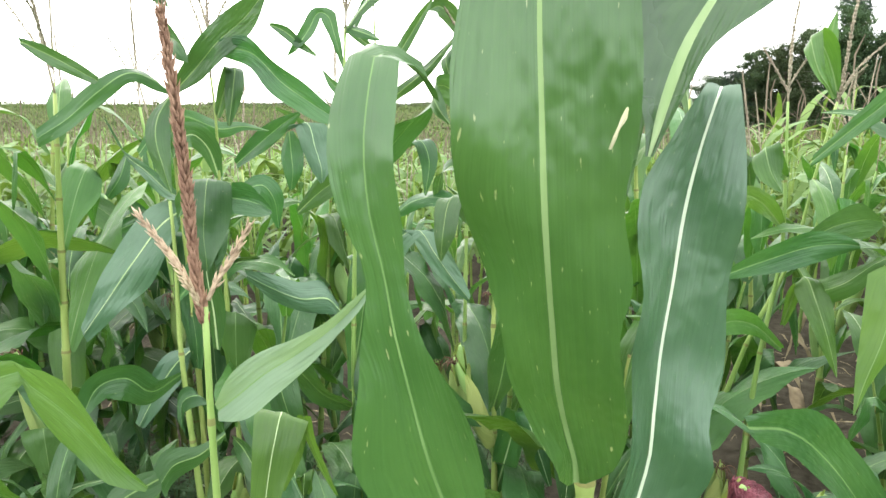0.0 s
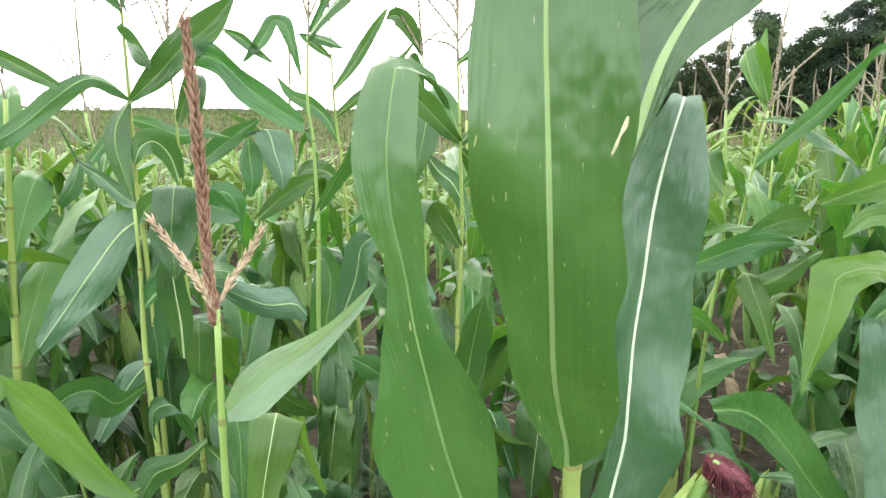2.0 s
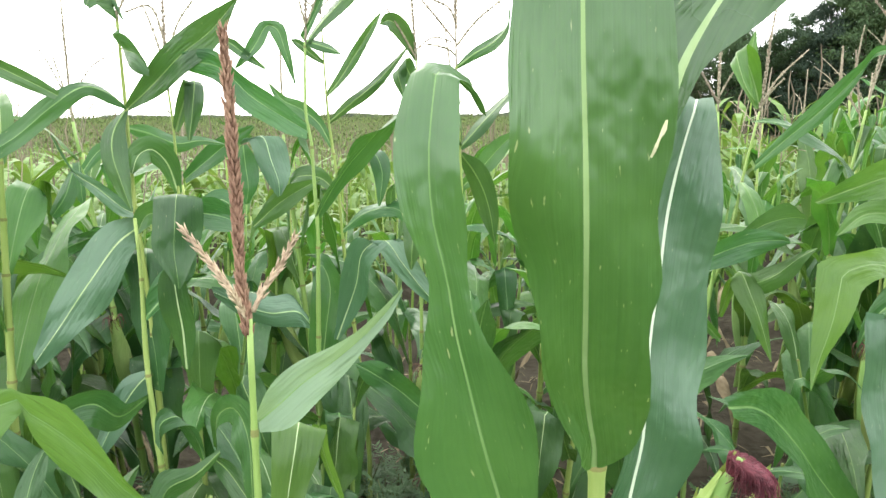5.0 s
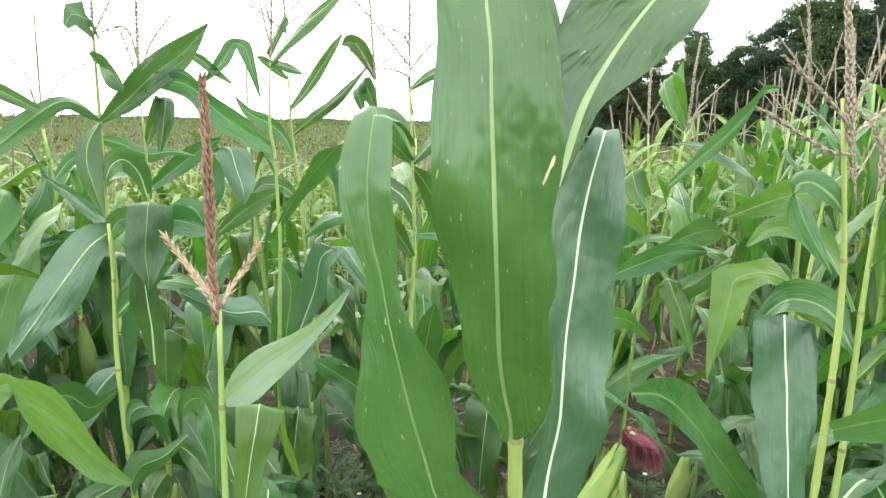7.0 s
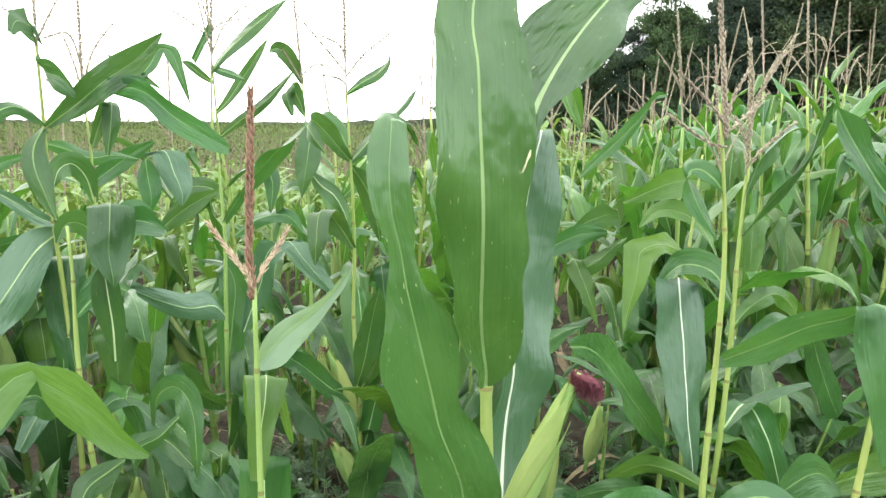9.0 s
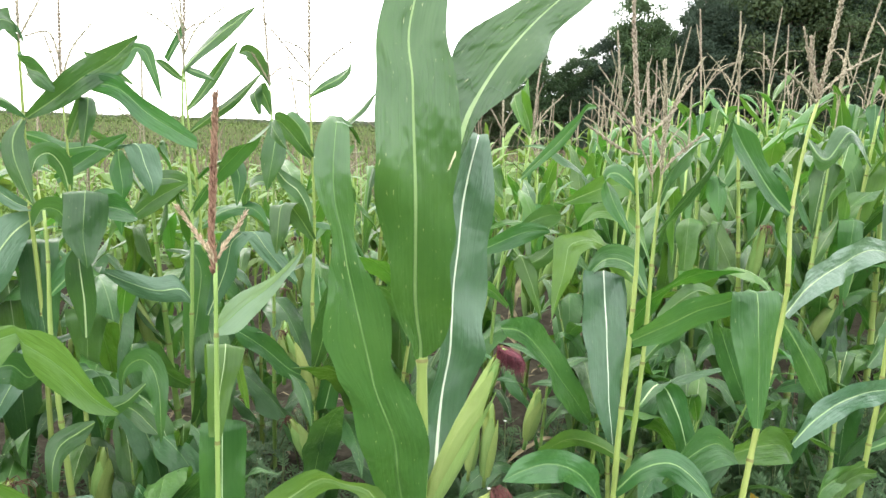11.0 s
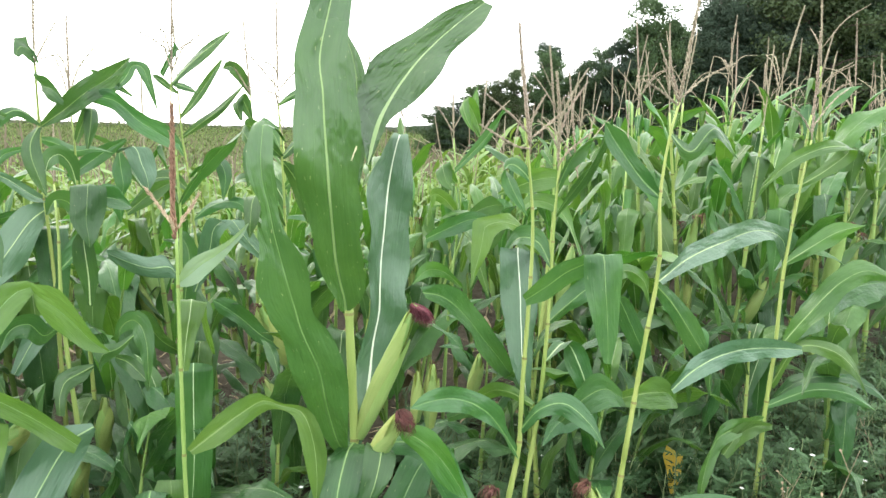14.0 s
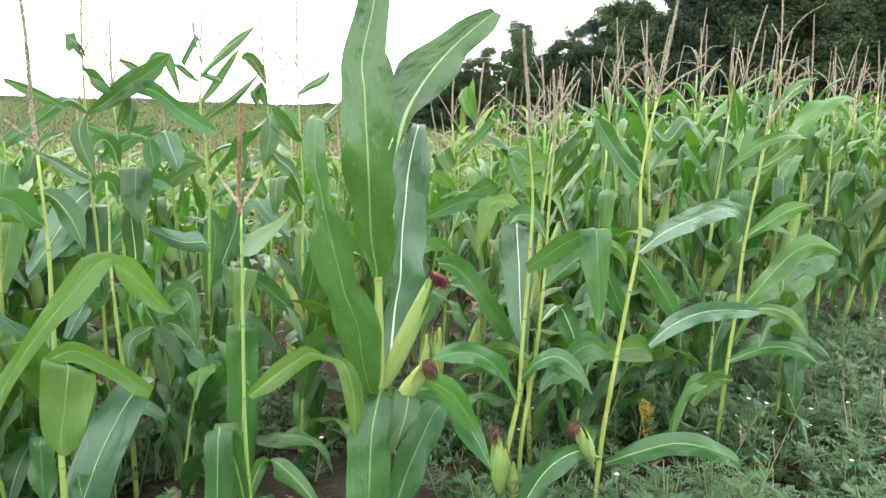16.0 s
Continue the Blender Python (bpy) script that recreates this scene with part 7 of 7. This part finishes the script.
def rows_of_maize():
    rnd = random.Random(5)
    near, behind = list(VARIANTS), list(DISTANT)
    for k in range(1, 5):
        x = -1.2 * (0.9 + 0.60 * k) - 0.5
        end = 1.3 * (0.9 + 0.65 * k) + 1.0
        while x < end:
            x += rnd.uniform(0.12, 0.21)
            y = row_line(k, x) + rnd.uniform(-0.08, 0.08)
            if k < 3 and any(math.hypot(x - a, y - b) < 0.15 for a, b in TAKEN):
                continue
            if k == 1 and (0.1 < x < 0.38 or 0.38 < x < 0.95 and rnd.random() < 0.35):
                continue
            tall = max(0.0, min(1.0, (x - 0.9) / 0.8))
            s = (0, rnd.uniform(0.92, 1.1), rnd.uniform(0.86, 1.02), rnd.uniform(0.72, 0.88), rnd.uniform(0.66, 0.82))[k] + (0.0, 0.12, 0.22, 0.36, 0.40)[k] * tall
            m = pose(x, y, ground_z(x, y) - 0.02, rnd.uniform(-5, 5), rnd.uniform(-5, 5), rnd.uniform(0, 360))
            unused, kinds = (near, VARIANTS) if k < 3 else (behind, DISTANT)
            if unused:
                one = unused.pop()
                one.matrix_basis = m
            else:
                one = copy_thing(rnd.choice(kinds), m)
            one.scale = (s, s, s)


rows_of_maize()


def low_maize():
    """Shorter leafy plants that fill the gaps between the two front rows."""
    rnd = random.Random(61)
    kinds = [make_maize(400 + i, 0.78 + 0.06 * (i % 3), 8, 1 if i == 3 else 0, (0, 0), lush=1.1, tassel=False, broad=1.4) for i in range(7)]
    unused, placed, tries = list(kinds), [], 0
    for kind in kinds:
        tagged(kind, "short leafy maize plant without a tassel")
    while len(placed) < 50 and tries < 4000:
        tries += 1
        x = rnd.uniform(-1.5, 1.7)
        y = 0.22 * x + rnd.uniform(1.0, 1.75)
        if len(placed) < 11:
            x, y = rnd.uniform(-0.85, -0.02), rnd.uniform(0.62, 1.0)
        elif len(placed) < 23:
            x, y = rnd.uniform(0.28, 1.5), rnd.uniform(0.74, 1.2)
        if any(math.hypot(x - a, y - b) < 0.11 for a, b in TAKEN + placed):
            continue
        placed.append((x, y))
        m = pose(x, y, ground_z(x, y) - 0.02, rnd.uniform(-6, 6), rnd.uniform(-6, 6), rnd.uniform(0, 360))
        if unused:
            one = unused.pop()
            one.matrix_basis = m
        else:
            one = copy_thing(rnd.choice(kinds), m)
        s = rnd.uniform(0.8, 1.0) if len(placed) > 23 else (rnd.uniform(0.6, 0.8) if len(placed) < 12 else rnd.uniform(0.55, 0.85))
        one.scale = (s, s, s)


low_maize()


def stuff_mesh(name, verts, faces, mats, label, category, idx=None):
    me = bpy.data.meshes.new(name)
    me.from_pydata(verts, [], faces)
    for mat in mats:
        me.materials.append(mat)
    if idx:
        me.polygons.foreach_set("material_index", idx)
    ob = new(name, me)
    return tagged(ob, label, category, kind="stuff")


def strip(verts, faces, idx, path, mat):
    """A narrow two-sided ribbon through (point, side, half width) rows."""
    n0 = len(verts)
    for q, s, w in path:
        verts.append(tuple(q - s * w))
        verts.append(tuple(q + s * w))
    for i in range(len(path) - 1):
        a = n0 + 2 * i
        faces.append((a, a + 1, a + 3, a + 2))
        idx.append(mat)


def far_maize():
    """Lower, thinner maize further down the slope, too far to pick apart."""
    rnd = random.Random(9)
    verts, faces, idx = [], [], []

    def one(x, y, h, n, seg, leafy_w, green=0):
        z0 = ground_z(x, y)
        s = Vector((1, 0, 0))
        strip(verts, faces, idx, [(Vector((x, y, z0)), s, 0.008), (Vector((x + rnd.uniform(-0.04, 0.04), y, z0 + h)), s, 0.004)], 1)
        for _ in range(n):
            a = rnd.uniform(0, 6.28)
            d, sd = Vector((math.cos(a), math.sin(a), 0)), Vector((-math.sin(a), math.cos(a), 0))
            q = Vector((x, y, z0 + h * rnd.uniform(0.2, 0.95)))
            ln, rise, drop = rnd.uniform(0.3, 0.55) * h, rnd.uniform(0.7, 1.2), rnd.uniform(1.2, 2.6)
            path = []
            for i in range(seg + 1):
                u = i / seg
                path.append((q.copy(), sd, leafy_w * (0.5 + 1.6 * u if u < 0.3 else 1.15 * (1 - u) ** 0.7 + 0.02)))
                ang = rise - drop * u
                q = q + (d * math.cos(ang) + Vector((0, 0, math.sin(ang)))) * (ln / seg)
            strip(verts, faces, idx, path, green)
        if rnd.random() < 0.6:
            top = Vector((x, y, z0 + h))
            k, g = max(1.0, (y / 9) ** 0.75), rnd.uniform(0.8, 1.5)
            strip(verts, faces, idx, [(top, s, 0.003 * k), (top + Vector((rnd.uniform(-0.03, 0.03), 0, 0.16 * g)), s, 0.005 * k), (top + Vector((rnd.uniform(-0.05, 0.05), 0, 0.25 * g)), s, 0.002 * k)], 2)
            for _ in range(3):
                e = Vector((rnd.uniform(-0.09, 0.09), rnd.uniform(-0.05, 0.05), rnd.uniform(0.05, 0.13)))
                strip(verts, faces, idx, [(top + Vector((0, 0, 0.03)), s, 0.003 * k), (top + e, s, 0.002 * k)], 2)

    y = 3.0
    while y < 15:
        x = -1.2 * y - 1
        while x < 1.35 * y + 2:
            x += rnd.uniform(0.10, 0.19)
            yy = y + 0.2 * x + rnd.uniform(-0.12, 0.12)
            if yy > 0.42 + 0.22 * x + 2.75 and not (x > 0.5 * yy + 1.5 and yy > 9):
                tall = max(0.0, min(1.0, (x - 0.9) / 0.8)) * max(0.0, min(1.0, (7 - yy) / 3))
                one(x, yy, rnd.uniform(0.68, 0.98) + 0.34 * tall, 9, 5 if yy < 7 else 3, rnd.uniform(0.022, 0.036))
        y += 0.62
    while y < 190:
        x = -1.15 * y
        while x < (0.42 * y if y < 70 else 0.25 * y):
            x += rnd.uniform(0.10, 0.32) * (y / 20)
            one(x, y + rnd.uniform(-0.03, 0.03) * y, rnd.uniform(0.6, 1.0) * (1 + 0.9 * max(0.0, min(1.0, (y - 90) / 50))), 4 if y < 60 else 2, 2, rnd.uniform(0.03, 0.05) * (y / 16) ** 0.7, 3 if rnd.random() < (y - 12) / 30 else 0)
        y += 0.045 * y
    # the ragged tops of the crop on the skyline
    for y in (150.0, 160.0, 170.0, 180.0, 188.0):
        x = -1.1 * y
        while x < 0.3 * y:
            x += rnd.uniform(0.2, 0.6)
            one(x, y + rnd.uniform(-4, 4), rnd.uniform(1.3, 2.5) + 0.9 * noise.noise((x * 0.15, y, 0)), 3, 2, rnd.uniform(0.10, 0.2), 3)
    stuff_mesh("maize_field", verts, faces, [M_FIELD, M_STALK_LOW, M_TASSEL_FAR, M_FAR_LEAF], "wide field of lower yellow-green maize with brown tassels", "maize field", idx)


far_maize()


def dry_meadow():
    rnd = random.Random(12)
    verts, faces, idx = [], [], []
    for _ in range(14000):
        y = 8 + 50 * rnd.random() ** 1.5
        x = 0.18 * y + 1.5 + rnd.random() * y * 1.3
        q = Vector((x, y, ground_z(x, y)))
        h = rnd.uniform(0.35, 0.75)
        b = Vector((rnd.uniform(-0.15, 0.15), rnd.uniform(-0.1, 0.1), h))
        s = Vector((1, 0, 0))
        w = 0.006 + 0.0012 * y
        strip(verts, faces, idx, [(q, s, w), (q + b * 0.6, s, w * 0.8), (q + b, s, w * 0.3)], 0 if rnd.random() < 0.75 else 1)
    stuff_mesh("dry_meadow", verts, faces, [M_STRAW, M_FIELD], "straw-coloured dry grass meadow before the wood", "dry grass", idx)


dry_meadow()

# ---- the wood at the field's edge ----
def make_tree(seed, height, spread, pine=False):
    rnd = random.Random(seed)
    p = new("pine_tree" if pine else "broadleaf_tree")
    bm = bmesh.new()
    trunk = spline([(0, 0, -0.3), (rnd.uniform(-0.2, 0.2), rnd.uniform(-0.2, 0.2), height * 0.5), (rnd.uniform(-0.4, 0.4), rnd.uniform(-0.4, 0.4), height * 0.93)], 12)
    tube(bm, trunk, [0.24 * (1 - 0.9 * i / 11) * height / 12 for i in range(12)], 7)
    centres = []
    for k in range(64):
        u = rnd.uniform(0.04, 0.98)
        q = Vector([np.interp(u, np.linspace(0, 1, 12), trunk[:, j]) for j in range(3)])
        a = rnd.uniform(0, 6.28)
        if pine:
            ln = spread * (1.1 - 0.85 * u) * rnd.uniform(0.55, 1.25) + 0.25
            up = rnd.uniform(-0.1, 0.35)
        else:
            ln = spread * (0.45 + 0.75 * math.sin(math.pi * min(1, u * 0.95 + 0.08))) * rnd.uniform(0.4, 1.3)
            up = rnd.uniform(0.2, 0.8)
        e = q + Vector((math.cos(a) * ln, math.sin(a) * ln, ln * up * 0.6))
        m = q.lerp(e, 0.55) + Vector((0, 0, 0.12 * ln))
        tube(bm, spline([q, m, e], 6), [0.05 * (1 - 0.8 * i / 5) * height / 12 for i in range(6)], 4)
        for s in (0.35, 0.62, 0.82, 1.0):
            centres.append((q.lerp(e, s) + Vector((rnd.gauss(0, 0.2), rnd.gauss(0, 0.2), rnd.gauss(0.05, 0.2))), rnd.uniform(0.22, 0.46)))
    part("trunk", bm, M_BARK, p, "grey-brown trunk with limbs")
    verts, faces = [], []
    for c, r in centres:
        for _ in range(84):
            d = Vector((rnd.gauss(0, 1), rnd.gauss(0, 1), rnd.gauss(0, 0.62)))
            q = c + d * r
            n = (d.normalized() + Vector((rnd.uniform(-1, 1), rnd.uniform(-1, 1), rnd.uniform(-0.4, 1.2)))).normalized()
            e = n.orthogonal().normalized()
            f = n.cross(e)
            a = rnd.uniform(0, 6.28)
            e, f = e * math.cos(a) + f * math.sin(a), f * math.cos(a) - e * math.sin(a)
            w, h = (0.035, 0.125) if pine else (0.055, 0.085)
            w, h = w * rnd.uniform(0.7, 1.4), h * rnd.uniform(0.7, 1.4)
            i0 = len(verts)
            verts += [tuple(q - f * h), tuple(q + e * w), tuple(q + f * h + n * 0.03), tuple(q - e * w)]
            faces.append((i0, i0 + 1, i0 + 2, i0 + 3))
    me = bpy.data.meshes.new("crown")
    me.from_pydata(verts, [], faces)
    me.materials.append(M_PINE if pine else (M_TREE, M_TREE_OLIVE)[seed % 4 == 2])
    cr = new("crown", me)
    cr.parent = p
    tagged(cr, "dark needled crown" if pine else "green leafy crown with gaps")
    label = "tall dark green pine at the wood's edge" if pine else "leafy green broadleaf tree at the wood's edge"
    return tagged(p, label, "tree", "trees of the wood")


def wood():
    rnd = random.Random(21)
    kinds = [make_tree(300 + i, 12, 2.2 + 0.3 * (i % 3), i % 2 == 1) for i in range(6)]
    for i, t in enumerate(kinds):
        t.location = (62 + 4 * i, 74, ground_z(62, 74) - 0.1)
    # (x, y, height) along the edge of the wood, low at its far end
    spots = []
    knots = (10, 14, 17, 19.5, 22, 24.4, 25.6, 28.5, 37, 41, 70)
    front = (4.6, 7.0, 9.6, 10.8, 11.2, 10.4, 12.4, 13.6, 14.8, 18, 18)
    behind = (4, 5, 6, 7, 7.5, 8, 8.5, 11.5, 14.5, 18, 18)
    x = 10.5
    while x < 62:
        spots.append((x, 57 - 0.18 * x + rnd.uniform(-1, 1), float(np.interp(x, knots, front)) * rnd.uniform(0.84, 1.1)))
        x += rnd.uniform(1.3, 2.1)
    x = 12.0
    while x < 66:
        spots.append((x, 62 - 0.18 * x + rnd.uniform(-1, 1), float(np.interp(x, knots, behind)) * rnd.uniform(0.88, 1.1)))
        x += rnd.uniform(1.5, 2.4)
    for x, y, h in spots:
        s = h / 12
        t = kinds[rnd.choice((0, 2, 4, 0, 2, 1, 3, 5))] if h < 12.5 else kinds[rnd.choice((1, 3, 5, 1, 3, 5, 0, 2))]
        w = s * rnd.uniform(0.85, 1.25) if h > 8 else s * rnd.uniform(1.2, 1.7)
        c = copy_thing(t, pose(x, y, ground_z(x, y) - 0.1, 0, 0, rnd.uniform(0, 360)))
        c.scale = (w, w, s)


wood()


def distant_wood():
    """A low wooded ridge on the skyline, far beyond the field; its haze is only in the leaf colour."""
    rnd = random.Random(51)
    verts, faces, idx = [], [], []
    for _ in range(12000):
        x = rnd.uniform(-160, 110)
        y = 275 + rnd.uniform(-6, 6)
        top = 0.4 + 1.6 * max(0, noise.noise((x * 0.03, 2.0, 0))) * 2 + 0.5 * noise.noise((x * 0.25, 5.0, 0)) + 1.6 * max(0.0, min(1.0, x / 20))
        h = max(0.3, top) * rnd.random() ** 0.6
        q = Vector((x, y, ground_z(x, y) + h))
        s = Vector((1, 0, rnd.uniform(-0.5, 0.5))).normalized()
        w = rnd.uniform(0.25, 0.6)
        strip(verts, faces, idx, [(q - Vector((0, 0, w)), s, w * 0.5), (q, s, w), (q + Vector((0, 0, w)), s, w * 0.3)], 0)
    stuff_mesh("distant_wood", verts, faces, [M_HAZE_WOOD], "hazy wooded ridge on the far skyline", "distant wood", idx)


distant_wood()

# ---- weeds and litter on the ground ----
def weeds():
    rnd = random.Random(33)
    verts, faces, idx = [], [], []

    def frond(q, d, ln, w, mat):
        """A small feathered leaf: a rib with side leaflets."""
        sd = Vector((-d.y, d.x, 0))
        sd = sd.normalized() if sd.length > 0.01 else Vector((1, 0, 0))
        strip(verts, faces, idx, [(q, sd, 0.0012), (q + d * ln, sd, 0.0006)], mat)
        for i in range(4):
            base = q + d * ln * (0.25 + 0.22 * i)
            for s in (-1, 1):
                e = (sd * s + d * 0.7 + Vector((0, 0, rnd.uniform(-0.2, 0.4)))).normalized()
                nn = e.cross(Vector((0, 0, 1)))
                nn = nn.normalized() if nn.length > 0.05 else d
                l2 = w * rnd.uniform(0.8, 1.3)
                strip(verts, faces, idx, [(base, nn, 0.001), (base + e * l2 * 0.5, nn, l2 * 0.17), (base + e * l2, nn, 0.0005)], mat)

    def weed(x, y, h):
        z0 = ground_z(x, y)
        for _ in range(rnd.randint(2, 3)):
            a = rnd.uniform(0, 6.28)
            lean = Vector((math.cos(a), math.sin(a), 0)) * rnd.uniform(0.1, 0.5)
            hh = h * rnd.uniform(0.6, 1.15)
            root = Vector((x, y, z0 - 0.01))
            up = (Vector((0, 0, 1)) + lean).normalized()
            s = Vector((1, 0, 0))
            strip(verts, faces, idx, [(root, s, 0.0022), (root + up * hh * 0.5, s, 0.0018), (root + up * hh, s, 0.001)], 1)
            for i in range(int(5 + hh * 26)):
                q = root + up * hh * rnd.uniform(0.12, 1.0)
                b = rnd.uniform(0, 6.28)
                d = Vector((math.cos(b), math.sin(b), rnd.uniform(0.0, 0.9))).normalized()
                frond(q, d, rnd.uniform(0.025, 0.06), rnd.uniform(0.010, 0.020), 0)
            if rnd.random() < 0.05:
                c = root + up * (hh + 0.004)
                for i in range(7):
                    b = i * 0.9
                    e = Vector((math.cos(b), math.sin(b), 0.15))
                    strip(verts, faces, idx, [(c, Vector((-e.y, e.x, 0)), 0.001), (c + e * 0.004, Vector((-e.y, e.x, 0)), 0.0016), (c + e * 0.0065, Vector((-e.y, e.x, 0)), 0.0008)], 2)

    # a ragged patch beside the row, thinning out on all sides
    for _ in range(6000):
        x, y = rnd.uniform(-0.2, 4.6), rnd.uniform(-1.1, 2.4)
        d = math.hypot((x - 2.35) / 1.7, (y - 0.35 - 0.12 * x) / 1.0)
        d += 0.75 * noise.noise((x * 1.4, y * 1.4, 3)) + 0.35 * noise.noise((x * 4, y * 4, 5))
        if d < rnd.uniform(0.62, 1.2):
            weed(x, y, rnd.uniform(0.10, 0.30) * max(0.45, 1.15 - 0.4 * max(0.0, d)))
    for _ in range(1300):
        x, y = rnd.uniform(-1.6, 1.2), rnd.uniform(-0.5, 1.7)
        d = math.hypot((x + 0.1) / 1.2, (y - 0.6) / 0.9)
        if noise.noise((x * 2.2, y * 2.2, 7)) - 0.35 * max(0.0, d - 0.5) > -0.2:
            weed(x, y, rnd.uniform(0.06, 0.2))
    stuff_mesh("weeds", verts, faces, [M_WEED, M_WEED_STEM, M_PETAL], "dense low feathery green weeds with tiny white flowers", "weeds", idx)


def dry_stems():
    """Bleached, branching stems of last season's weeds."""
    rnd = random.Random(35)
    verts, faces, idx = [], [], []
    for _ in range(28):
        x, y = rnd.uniform(0.9, 3.2), rnd.uniform(0.1, 1.3)
        q = Vector((x, y, ground_z(x, y)))
        d = Vector((rnd.uniform(-0.4, 0.4), rnd.uniform(-0.4, 0.4), 1)).normalized()
        h = rnd.uniform(0.2, 0.42)
        s = Vector((1, 0, 0))
        strip(verts, faces, idx, [(q, s, 0.002), (q + d * h * 0.6, s, 0.0016), (q + d * h, s, 0.0008)], 0)
        for i in range(6):
            b = q + d * h * rnd.uniform(0.4, 0.95)
            e = Vector((rnd.uniform(-1, 1), rnd.uniform(-1, 1), rnd.uniform(0.3, 1))).normalized() * rnd.uniform(0.03, 0.09)
            strip(verts, faces, idx, [(b, s, 0.001), (b + e, s, 0.0007)], 0)
            strip(verts, faces, idx, [(b + e, s, 0.0007), (b + e * 1.08, s, 0.004), (b + e * 1.16, s, 0.0007)], 0)
    stuff_mesh("dry_stems", verts, faces, [M_DRY], "bleached branching dry weed stems among the weeds", "dry stems", idx)


def litter():
    rnd = random.Random(37)
    verts, faces, idx = [], [], []
    for _ in range(1700):
        x, y = rnd.uniform(-2.2, 2.6), rnd.uniform(-0.2, 3.2)
        q = Vector((x, y, ground_z(x, y) + rnd.uniform(0.008, 0.03)))
        a = rnd.uniform(0, 6.28)
        d, sd = Vector((math.cos(a), math.sin(a), rnd.uniform(-0.15, 0.3))), Vector((-math.sin(a), math.cos(a), 0))
        ln, w = rnd.uniform(0.02, 0.10), rnd.uniform(0.001, 0.006)
        strip(verts, faces, idx, [(q, sd, w * 0.4), (q + d * ln * 0.5 + Vector((0, 0, rnd.uniform(0, 0.02))), sd, w), (q + d * ln, sd, w * 0.2)], 0)
    stuff_mesh("litter", verts, faces, [M_DRY], "scattered dry leaf scraps and straw on the soil", "plant litter", idx)


weeds()
dry_stems()
litter()
